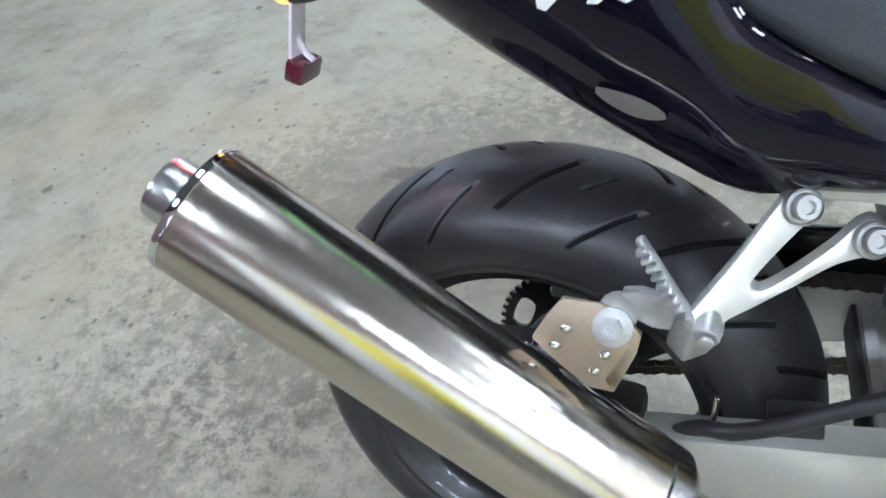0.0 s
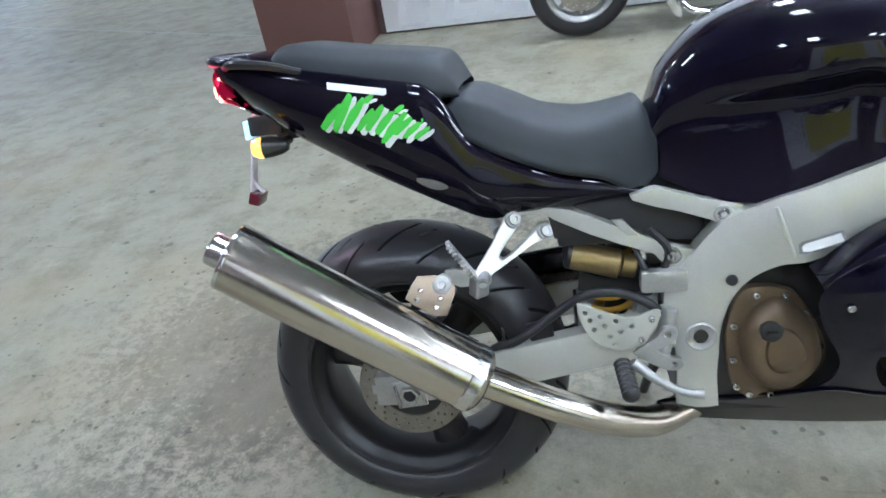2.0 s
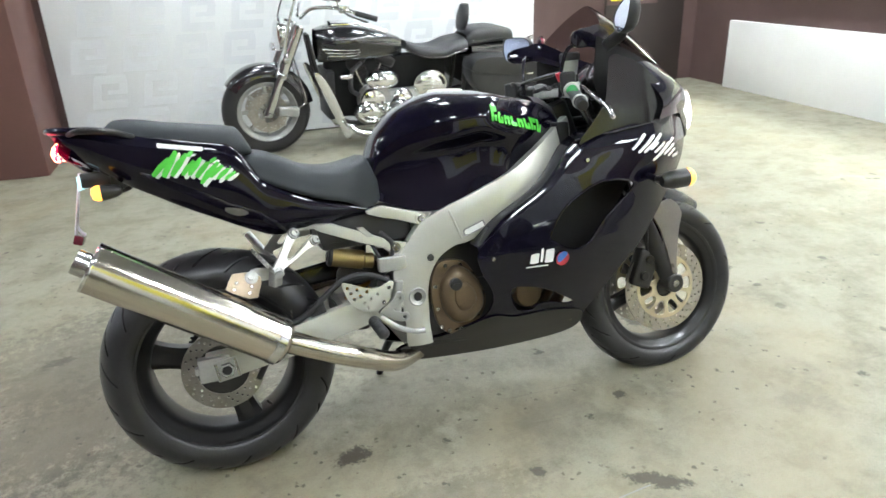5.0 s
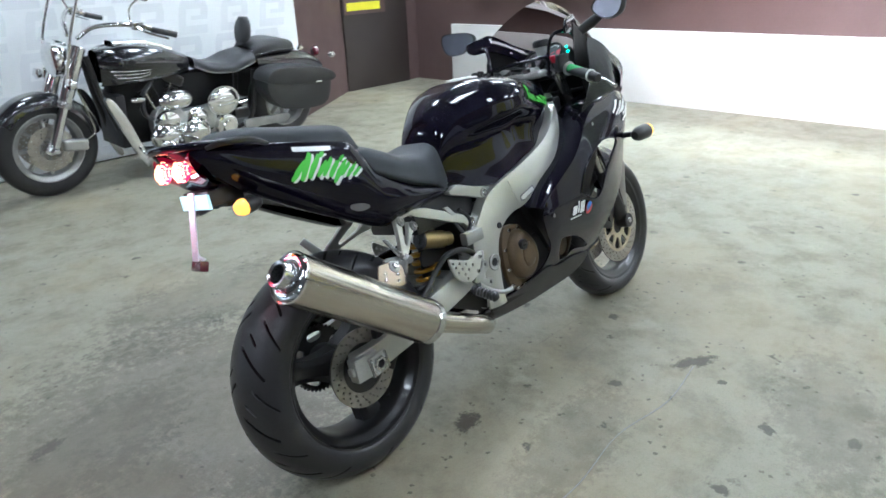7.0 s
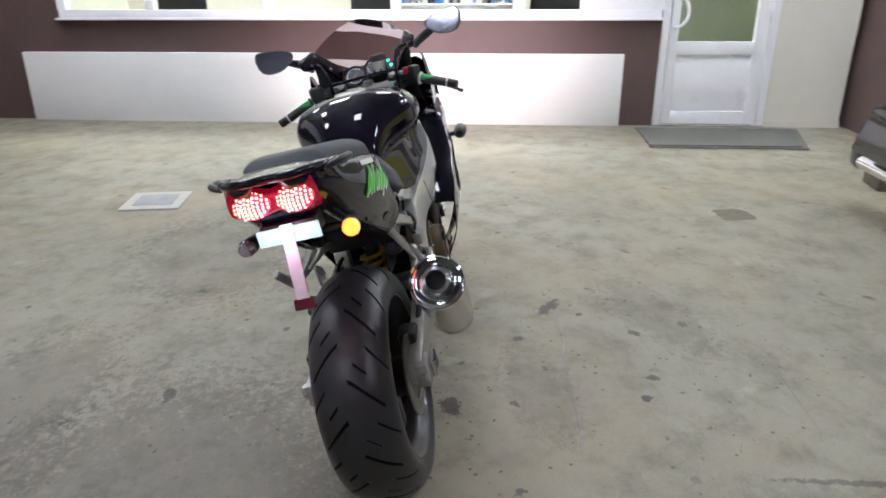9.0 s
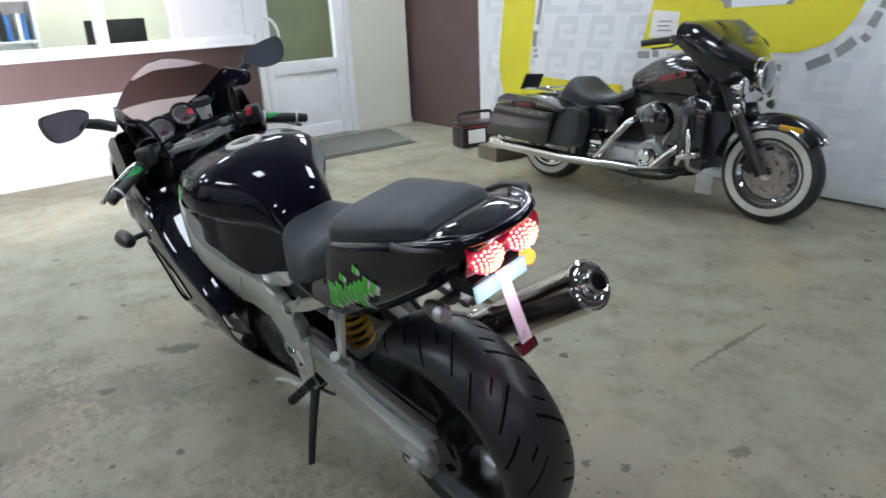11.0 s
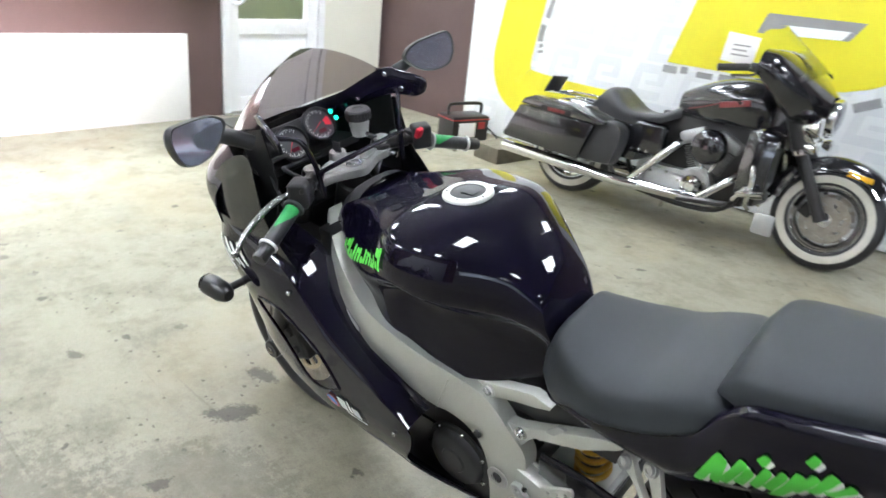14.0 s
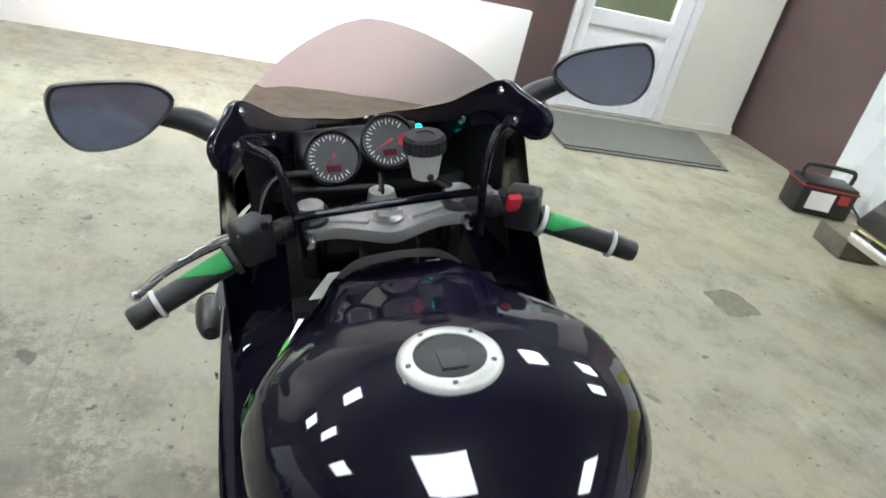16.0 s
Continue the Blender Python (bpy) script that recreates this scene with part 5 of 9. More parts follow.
    bmesh.ops.solidify(foot, geom=foot.faces[:], thickness=0.0015)
    part("bracket_foot", tidy(foot), CHROME, muff, "bright saddle plate welded to the can", 60)
    # clamp box that hangs the muffler from the hanger
    flat = [(0.034, 0.527), (0.044, 0.546), (0.056, 0.561), (0.087, 0.561), (0.110, 0.556), (0.123, 0.543), (0.122, 0.530), (0.115, 0.519), (0.108, 0.498), (0.086, 0.498), (0.049, 0.517)]
    box = join(plate(flat, -0.0025, 0.0025, (), 0.001), plate([(0.098, 0.505), (0.108, 0.498), (0.122, 0.530), (0.114, 0.534)], -0.0025, 0.028, (), 0.001))
    for v in box.verts:
        v.co.y += -0.2075 + (v.co.z - 0.545) * 0.5
    part("muffler_bracket", box, BRASS, muff, "brass-toned muffler bracket with rivets")
    for x, z in ((0.062, 0.5385), (0.055, 0.5245), (0.097, 0.5245), (0.090, 0.511)):
        y = -0.2075 + (z - 0.545) * 0.5
        part("rivet", lathe([(0, 0.004), (0.0035, 0.0035), (0.0055, 0.0012), (0.0060, 0.0)], 14, along((x, y - 0.002, z), (x, y - 0.010, z - 0.004))), STEEL, muff)
    part("bush", lathe([(0.0165, 0.0), (0.0172, 0.002), (0.0172, 0.036), (0.0160, 0.038), (0.0125, 0.038), (0.0120, 0.034)], 32, along((0.098, -0.166, 0.534), (0.100, -0.207, 0.545))), ALU, muff)
    part("washer", lathe([(0, 0.006), (0.013, 0.006), (0.0165, 0.004), (0.0165, -0.003), (0, -0.003)], 30, along((0.100, -0.208, 0.5455), (0.100, -0.218, 0.5505))), CAST, muff)
    part("bolt", lathe([(0, 0.006), (0.0045, 0.006), (0.0050, 0.009), (0.0088, 0.009), (0.0095, 0.0)], 6, along((0.100, -0.2130, 0.548), (0.100, -0.223, 0.553))), CAST, muff)
    part("hanger_arm", plate([(0.100, 0.558), (0.116, 0.562), (0.160, 0.554), (0.168, 0.542), (0.160, 0.528), (0.128, 0.526), (0.106, 0.536)], -0.176, -0.164, (), 0.003), CAST, bike)


TANK_TOP = [(0.462, 0.770), (0.470, 0.800), (0.500, 0.866), (0.580, 0.940), (0.690, 0.972), (0.780, 0.966), (0.880, 0.942), (0.970, 0.922), (1.040, 0.885), (1.062, 0.840)]
TANK_LOW = [(0.462, 0.690), (0.520, 0.664), (0.600, 0.640), (0.670, 0.640), (0.760, 0.668), (0.850, 0.716), (0.930, 0.762), (1.010, 0.815), (1.062, 0.830)]
TANK_WIDE = [(0.462, 0.076), (0.500, 0.096), (0.555, 0.124), (0.600, 0.156), (0.650, 0.191), (0.700, 0.209), (0.770, 0.214), (0.850, 0.204), (0.930, 0.174), (1.000, 0.128), (1.062, 0.080)]
TANK_KNEE = [(0.462, 0.076), (0.520, 0.100), (0.560, 0.117), (0.600, 0.134), (0.650, 0.154), (0.700, 0.168), (0.800, 0.177), (0.900, 0.162), (1.000, 0.124), (1.062, 0.080)]
TANK_NECK = [(0.80, 0.165), (0.87, 0.135), (0.93, 0.106), (1.00, 0.090), (1.062, 0.078)]


def tank_half(x):
    """Half a section of the tank: a full round body with knee hollows, necked at its front."""
    t, b, w, n, c = (interp(x, q) for q in (TANK_TOP, TANK_LOW, TANK_WIDE, TANK_KNEE, TANK_NECK))
    h = t - b
    normal = [(0, t), (w * 0.44, t - 0.018 * h), (w * 0.82, t - 0.10 * h), (w * 0.970, t - 0.22 * h), (w, t - 0.32 * h), (w * 0.965, t - 0.41 * h), (n * 0.92, t - 0.52 * h), (n * 0.93, t - 0.74 * h), (n * 1.06, b)]
    necked = [(0, t), (c * 0.55, t - 0.010 * h), (c * 0.93, t - 0.05 * h), (c * 1.10, t - 0.18 * h), (max(c * 1.2, w * 0.86), t - 0.36 * h), (max(c * 1.24, w * 0.98), t - 0.52 * h), (max(c * 1.26, w * 0.97), t - 0.68 * h), (max(c * 1.26, n * 1.02), t - 0.86 * h), (max(c * 1.25, n * 0.97), b)]
    f = interp(x, [(0.76, 0.0), (0.86, 0.75), (0.92, 1.0)])
    return [(p[0] * (1 - f) + q[0] * f, p[1] * (1 - f) + q[1] * f) for p, q in zip(normal, necked)]


def tank(bike):
    stations = [(0.462 + 0.030 * k, tank_half(0.462 + 0.030 * k)) for k in range(21)]
    ob = part("fuel_tank", half_loft(stations, 3, 5), PAINT, bike, "gloss purple-black fuel tank", 60)
    ns = Matrix.Translation((0.736, 0, 0.9665)) @ Matrix.Rotation(radians(4), 4, "Y")
    cap = part("fuel_cap", lathe([(0.0365, 0.0068), (0.0375, 0.0085), (0.0400, 0.0090), (0.0490, 0.0080), (0.0525, 0.0055), (0.0540, 0.0005), (0.0545, -0.006)], 64, ns), ALU, ob, "silver fuel cap ring")
    part("cap_lid", lathe([(0, 0.0075), (0.034, 0.0072), (0.0366, 0.0060)], 48, ns), BLACK, cap, "dark cap lid")
    part("lock_cover", block(0.030, 0.026, 0.003, ns @ Matrix.Translation((-0.008, 0, 0.0078)), 0.001), BLACK, cap)
    for k in range(5):
        a = 2 * math.pi * k / 5 + 0.5
        part("bolt", lathe([(0, 0.0100), (0.0030, 0.0100), (0.0034, 0.007)], 10, ns @ Matrix.Translation((0.0440 * math.cos(a), 0.0440 * math.sin(a), -0.001))), SATIN, cap)
    part("tank_front_cover", half_loft([(0.985, [(0, 0.935), (0.06, 0.925), (0.105, 0.888), (0.125, 0.83)]), (1.02, [(0, 0.925), (0.06, 0.917), (0.10, 0.875), (0.118, 0.82)]), (1.055, [(0, 0.895), (0.055, 0.888), (0.09, 0.85), (0.105, 0.81)])], 4, 4), BLACK, ob)
    # green lettering as plain slanted strokes
    for s in (-1, 1):
        for k in range(8):
            x = 0.790 + 0.0222 * k
            hgt = (0.046, 0.030, 0.026, 0.028, 0.026, 0.030, 0.038, 0.036)[k]
            w = 0.0195
            z = 0.870 - 0.0062 * k
            lean = 0.003 if s < 0 else -0.001
            for u0, u1, v0, v1 in ((0.0, 0.42, 0.0, 1.0), (0.36, 1.0, 0.0, 0.34) if k % 2 else (0.36, 1.0, 0.60, 0.96), (0.58, 1.0, 0.0, 0.62) if k % 3 else (0.50, 0.96, 0.06, 0.42)):
                quad = [(x + w * u0 + lean * v0, z + hgt * v0 - 0.005 * u0), (x + w * u1 + lean * v0, z + hgt * v0 - 0.005 * u1), (x + w * u1 + lean * v1, z + hgt * v1 - 0.005 * u1), (x + w * u0 + lean * v1, z + hgt * v1 - 0.005 * u0)]
                part("green_lettering", sheet(quad, [], lambda x, z: s * tank_side(x, z), 0.004, 0.0), GREEN, ob)


def tank_side(x, z):
    """The tank's half width at a height on its flank."""
    line = curve_through([(0, y, h) for y, h in tank_half(x)], 4)
    for p, q in zip(line[6:], line[7:]):
        if q.z <= z <= p.z:
            return p.y + (q.y - p.y) * (p.z - z) / max(1e-6, p.z - q.z) + 0.0050
    return line[-1].y + 0.0050


def seats(bike):
    top = [(0.112, 0.825), (0.130, 0.850), (0.160, 0.862), (0.225, 0.838), (0.290, 0.808), (0.360, 0.798), (0.420, 0.806), (0.452, 0.812), (0.474, 0.795), (0.482, 0.755)]
    low = [(0.112, 0.830), (0.143, 0.798), (0.218, 0.756), (0.300, 0.722), (0.385, 0.698), (0.445, 0.668), (0.482, 0.690)]
    wide = [(0.112, 0.118), (0.160, 0.142), (0.240, 0.155), (0.320, 0.155), (0.400, 0.132), (0.450, 0.108), (0.482, 0.085)]
    st = []
    for k in range(17):
        x = 0.112 + 0.370 * k / 16
        t, b, w = interp(x, top), interp(x, low), interp(x, wide)
        h = t - b
        st.append((x, [(0, t), (w * 0.55, t - 0.01 * h), (w * 0.86, t - 0.14 * h), (w * 0.98, t - 0.38 * h), (w * 1.03, t - 0.7 * h), (w * 1.04, b), (w * 0.8, b - 0.006)]))
    part("rider_seat", half_loft(st, 3, 4), SEAT, bike, "dark grey vinyl rider seat", 60)
    top = [(-0.200, 0.950), (-0.183, 0.968), (-0.150, 0.973), (-0.04, 0.955), (0.06, 0.940), (0.110, 0.930), (0.138, 0.910), (0.152, 0.872)]
    low = [(-0.200, 0.938), (-0.15, 0.918), (0.0, 0.888), (0.10, 0.862), (0.152, 0.856)]
    wide = [(-0.200, 0.070), (-0.18, 0.090), (-0.10, 0.108), (0.02, 0.128), (0.10, 0.134), (0.152, 0.112)]
    st = []
    for k in range(15):
        x = -0.200 + 0.352 * k / 14
        t, b, w = interp(x, top), interp(x, low), interp(x, wide)
        h = t - b
        st.append((x, [(0, t), (w * 0.6, t - 0.02 * h), (w * 0.88, t - 0.2 * h), (w * 0.99, t - 0.5 * h), (w, b), (w * 0.8, b - 0.006)]))
    bm = half_loft(st, 3, 4)
    part("pillion_seat", bm, SEAT, bike, "dark grey vinyl pillion pad", 60)


TAIL_TOP = [(-0.322, 0.962), (-0.25, 0.958), (-0.15, 0.930), (0.0, 0.898), (0.115, 0.868), (0.150, 0.800), (0.218, 0.758), (0.300, 0.722), (0.385, 0.698), (0.455, 0.672)]
TAIL_LOW = [(-0.322, 0.950), (-0.295, 0.908), (-0.243, 0.870), (-0.160, 0.810), (-0.105, 0.778), (-0.040, 0.740), (0.023, 0.707), (0.080, 0.678), (0.136, 0.650), (0.190, 0.630), (0.225, 0.636), (0.33, 0.640), (0.455, 0.650)]
TAIL_WIDE = [(-0.322, 0.050), (-0.295, 0.088), (-0.24, 0.118), (-0.15, 0.134), (-0.05, 0.148), (0.10, 0.160), (0.22, 0.158), (0.35, 0.140), (0.455, 0.118)]


def tail_side(x, z):
    t, b, w = interp(x, TAIL_TOP), interp(x, TAIL_LOW), interp(x, TAIL_WIDE)
    f = (t - z) / max(0.01, t - b)
    return w * interp(f, [(0.0, 0.93), (0.25, 0.995), (0.5, 1.0), (0.75, 0.90), (1.0, 0.68)]) + 0.0025


def brush_word(s, parent):
    """Slanted green brush strokes with a white edge, in place of a word."""
    rng = random.Random(7)
    if s > 0:
        # steep strokes that climb towards the tail
        for x, z, u, v in ((0.140, 0.710, 0.114, 0.790), (0.118, 0.712, 0.108, 0.784), (0.106, 0.722, 0.080, 0.797), (0.084, 0.736, 0.068, 0.786), (0.062, 0.746, 0.046, 0.802), (0.044, 0.754, 0.026, 0.808), (0.036, 0.728, 0.004, 0.818),
                           (0.012, 0.776, -0.012, 0.826), (-0.010, 0.786, -0.034, 0.840), (-0.030, 0.796, -0.058, 0.832), (0.060, 0.808, 0.052, 0.826), (0.002, 0.842, -0.006, 0.860)):
            for dx, dz, mat, lift in ((-0.006, -0.006, WHITE_VINYL, 0.0), (0.0, 0.0, GREEN, 0.0015)):
                r, w = rng.uniform(-0.003, 0.003), 0.0068
                pts = [(x + w, z + dz + 0.004), (x - w, z + dz - 0.004 + r), ((x + u) / 2 - w * 1.15, (z + v) / 2 + dz), (u - w, v + dz - 0.003), (u + w + r, v + dz + 0.004), ((x + u) / 2 + w * 1.1, (z + v) / 2 + dz)]
                part("green_lettering" if mat is GREEN else "white_lettering", sheet([(p + dx, q) for p, q in pts[::-1]], [], lambda x, z: s * (tail_side(x, z) + lift), 0.006, 0.0), mat, parent)
        return
    for x, z, a, b in ((0.010 + (q[0] - 0.010) * 0.84, 0.834 + (q[1] - 0.828) * 0.84, q[2] * 0.80, q[3]) for q in ((-0.085, 0.842, 0.045, 0.040), (-0.060, 0.848, 0.040, 0.058), (-0.036, 0.842, 0.042, 0.050), (-0.012, 0.830, 0.034, 0.034), (0.008, 0.832, 0.036, 0.040),
                       (0.028, 0.822, 0.036, 0.034), (0.045, 0.808, 0.046, 0.050), (0.066, 0.812, 0.036, 0.026), (0.084, 0.802, 0.036, 0.032), (0.104, 0.795, 0.030, 0.018), (0.000, 0.872, 0.018, 0.012), (0.062, 0.846, 0.018, 0.012))):
        for dx, dz, mat, lift in ((0.006, -0.006, WHITE_VINYL, 0.0), (0.0, 0.0, GREEN, 0.0015)):
            r = rng.uniform(-0.004, 0.004)
            wd = 0.0095
            pts = [(x + dx - a * 0.72, z + dz - b * 0.46), (x + dx - a * 0.72 + wd * 0.9, z + dz - b * 0.56 + r), (x + dx + a * 0.10 + wd * 0.8, z + dz), (x + dx + a * 0.78, z + dz + b * 0.44), (x + dx + a * 0.72 - wd * 0.3 + r, z + dz + b * 0.58), (x + dx - a * 0.05 - wd * 0.5, z + dz + b * 0.10)]
            part("green_lettering" if mat is GREEN else "white_lettering", sheet(pts, [], lambda x, z: s * (tail_side(x, z) + lift), 0.006, 0.0), mat, parent)


def tail(bike):
    st = []
    for k in range(25):
        x = -0.322 + 0.777 * k / 24
        t, b, w = interp(x, TAIL_TOP), interp(x, TAIL_LOW), interp(x, TAIL_WIDE)
        h = t - b
        st.append((x, [(w * 0.60, t - 0.010), (w * 0.78, t + 0.004), (w * 0.93, t), (w * 0.995, t - 0.25 * h), (w, t - 0.5 * h), (w * 0.90, t - 0.75 * h), (w * 0.68, b), (w * 0.50, b + 0.004)]))
    ob = part("tail_fairing", half_loft(st, 3, 3), PAINT, bike, "gloss black tail fairing with green brush strokes", 60)
    deck = half_loft([(-0.325, [(0, 0.964), (0.03, 0.963), (0.052, 0.950)]), (-0.28, [(0, 0.966), (0.06, 0.964), (0.105, 0.948)]), (-0.20, [(0, 0.958), (0.07, 0.955), (0.118, 0.930)]), (-0.10, [(0, 0.915), (0.08, 0.912), (0.12, 0.90)])], 5, 4)
    part("tail_deck", deck, PAINT, ob)
    lip = [(-0.205, 0.126, 0.946), (-0.262, 0.108, 0.953), (-0.302, 0.080, 0.957), (-0.322, 0.040, 0.959), (-0.327, 0.0, 0.960)]
    part("tail_lip", tube(lip + [(x, -y, z) for x, y, z in lip[-2::-1]], 0.0095, 10, 4), PAINT, ob)
    for s in (-1, 1):
        part("grab_rail", tube([(-0.12, s * 0.125, 0.925), (-0.17, s * 0.146, 0.942), (-0.235, s * 0.142, 0.950), (-0.265, s * 0.112, 0.945)], [0.006, 0.008, 0.008, 0.006], 8), SATIN, bike, "black grab rail beside the pad")
        brush_word(s, ob)
        part("vent", sheet(outline2([(0.062, 0.724), (0.100, 0.719), (0.122, 0.704), (0.098, 0.698), (0.072, 0.709)], 4), [], lambda x, z: s * (tail_side(x, z) + 0.001), 0.008, 0.0), VENT_GREY, ob)
        if s < 0:
            part("white_lettering", sheet([(-0.07, 0.892), (0.035, 0.872), (0.035, 0.884), (-0.07, 0.904)], [], lambda x, z: s * (tail_side(x, z) + 0.001), 0.006, 0.0), WHITE_VINYL, ob)
    # lamp cluster
    lens = half_loft([(-0.296, [(0, 0.934), (0.045, 0.944), (0.088, 0.944)]), (-0.302, [(0, 0.922), (0.05, 0.926), (0.094, 0.926)]), (-0.292, [(0, 0.892), (0.05, 0.886), (0.096, 0.892)]), (-0.272, [(0, 0.876), (0.05, 0.868), (0.086, 0.876)])], 4, 5)
    rear = part("tail_light", lens, RED_DARK, bike, "lit red twin tail light")
    cover = half_loft([(-0.290, [(0, 0.893), (0.05, 0.888), (0.100, 0.894)]), (-0.276, [(0, 0.874), (0.05, 0.872), (0.094, 0.884)]), (-0.258, [(0, 0.856), (0.05, 0.855), (0.080, 0.868)]), (-0.235, [(0, 0.846), (0.045, 0.846), (0.066, 0.858)])], 4, 5)
    part("lamp_cover", cover, PAINT, bike, "gloss black panel under the tail light", 60)
    for s in (-1, 1):
        dome = bmesh.new()
        skin(dome, [[Vector((-0.300 - 0.016 * math.cos(q) + 0.25 * (0.905 - 0.908 - 0.027 * math.sin(q) * math.sin(p)) * -1, s * (0.046 + 0.040 * math.sin(q) * math.cos(p)), 0.908 + 0.028 * math.sin(q) * math.sin(p))) for p in (2 * math.pi * j / 28 for j in range(28))] for q in (0.02, 0.3, 0.6, 0.9, 1.2, 1.5)], loop=True)
        part("lens", tidy(dome), RED_LENS, rear, "domed red lens", 70)
        dots = bmesh.new()
        for i in range(9):
            for j in range(7):
                u, v = (i - 4) / 4.3, (j - 3 + 0.3 * (i % 2)) / 3.5
                if u * u + v * v < 1:
                    p = Matrix.Translation((-0.319 + 0.015 * (u * u + v * v) + 0.0065 * v, s * (0.046 + 0.037 * u), 0.908 + 0.026 * v))
                    dots.from_mesh(DOT)
                    bmesh.ops.transform(dots, matrix=p, verts=dots.verts[-DOT_N:])
        part("bulb_grid", dots, RED_HOT, rear, "bright grid of lit cells")["kind"] = "stuff"
    part("under_tray", slab(-0.08, 0.10, -0.075, 0.075, 0.785, 0.800, 0.006), BLACK, bike)
    stay = part("plate_holder", join(slab(-0.268, -0.20, -0.062, 0.062, 0.812, 0.850, 0.006), slab(-0.22, -0.17, -0.05, 0.05, 0.80, 0.85, 0.006)), BLACK, bike)
    part("plate_lamp", slab(-0.275, -0.267, -0.068, 0.068, 0.808, 0.843, 0.002), PLATE_WHITE, stay, "lit pale plate lamp")
    part("plate_strip", join(block(0.004, 0.028, 0.160, Matrix.Translation((-0.294, 0, 0.772)) @ Matrix.Rotation(radians(13), 4, "Y"), 0.001), tube([(-0.308, 0, 0.72), (-0.300, 0, 0.70), (-0.29, 0, 0.69)], 0.004, 6)), LILAC, stay, "pale metal strip")
    part("reflector", block(0.024, 0.046, 0.026, Matrix.Translation((-0.306, 0.0, 0.680)) @ Matrix.Rotation(radians(20), 4, "Y"), 0.005), RED_OFF, stay, "dark red reflector")
    # turn signals
    for s in (-1, 1):
        sig = part("turn_signal", lathe([(0, 0), (0.010, 0.002), (0.016, 0.014), (0.0195, 0.034), (0.020, 0.048)], 20, along((-0.170, s * 0.112, 0.800), (-0.250, s * 0.122, 0.798))), SATIN, bike, "small black rear turn signal")
        part("lens", lathe([(0.0197, 0.046), (0.0195, 0.058), (0.014, 0.068), (0, 0.072)], 20, along((-0.170, s * 0.112, 0.800), (-0.250, s * 0.122, 0.798))), AMBER if s < 0 else SILVER_LENS, sig, "lit amber lens" if s < 0 else "clear silvery lens")
        part("stalk", rod((-0.195, s * 0.05, 0.800), (-0.195, s * 0.115, 0.800), 0.009), SATIN, sig)
        m = along((1.262, s * 0.300, 0.648), (1.40, s * 0.306, 0.652))
        sig = part("turn_signal", lathe([(0, 0), (0.014, 0.001), (0.020, 0.008), (0.0265, 0.030), (0.028, 0.070), (0.0275, 0.082)], 20, m), SATIN, bike, "small black front turn signal")
        part("lens", lathe([(0.0275, 0.081), (0.0265, 0.092), (0.018, 0.104), (0, 0.108)], 20, m), AMBER if s < 0 else CLEAR, sig)
        part("stalk", rod((1.285, s * 0.205, 0.650), (1.290, s * 0.285, 0.650), 0.010), SATIN, sig)


_dot = bmesh.new()
bmesh.ops.create_icosphere(_dot, subdivisions=1, radius=0.0034)
DOT_N = len(_dot.verts)
DOT = bpy.data.meshes.new("dot")
_dot.to_mesh(DOT)
_dot.free()


def flank(x, z):
    """Half width of the side fairing."""
    a = interp(z, [(0.175, 0.075), (0.24, 0.135), (0.32, 0.200), (0.42, 0.252), (0.52, 0.274), (0.64, 0.275), (0.75, 0.257), (0.85, 0.225), (0.95, 0.20)])
    f = interp(x, [(0.46, 0.86), (0.62, 0.93), (0.78, 1.0), (1.00, 1.0), (1.15, 0.93), (1.28, 0.80), (1.38, 0.62), (1.46, 0.44), (1.54, 0.25)])
    g = interp(x, [(0.46, 0.86), (0.62, 0.93), (0.78, 1.0), (1.00, 1.02), (1.15, 1.04), (1.28, 1.02), (1.36, 0.90), (1.43, 0.68), (1.50, 0.42), (1.54, 0.28)])
    k = interp(z, [(0.52, 0.0), (0.64, 0.35), (0.76, 1.0)])
    return a * (f * (1 - k) + g * k)


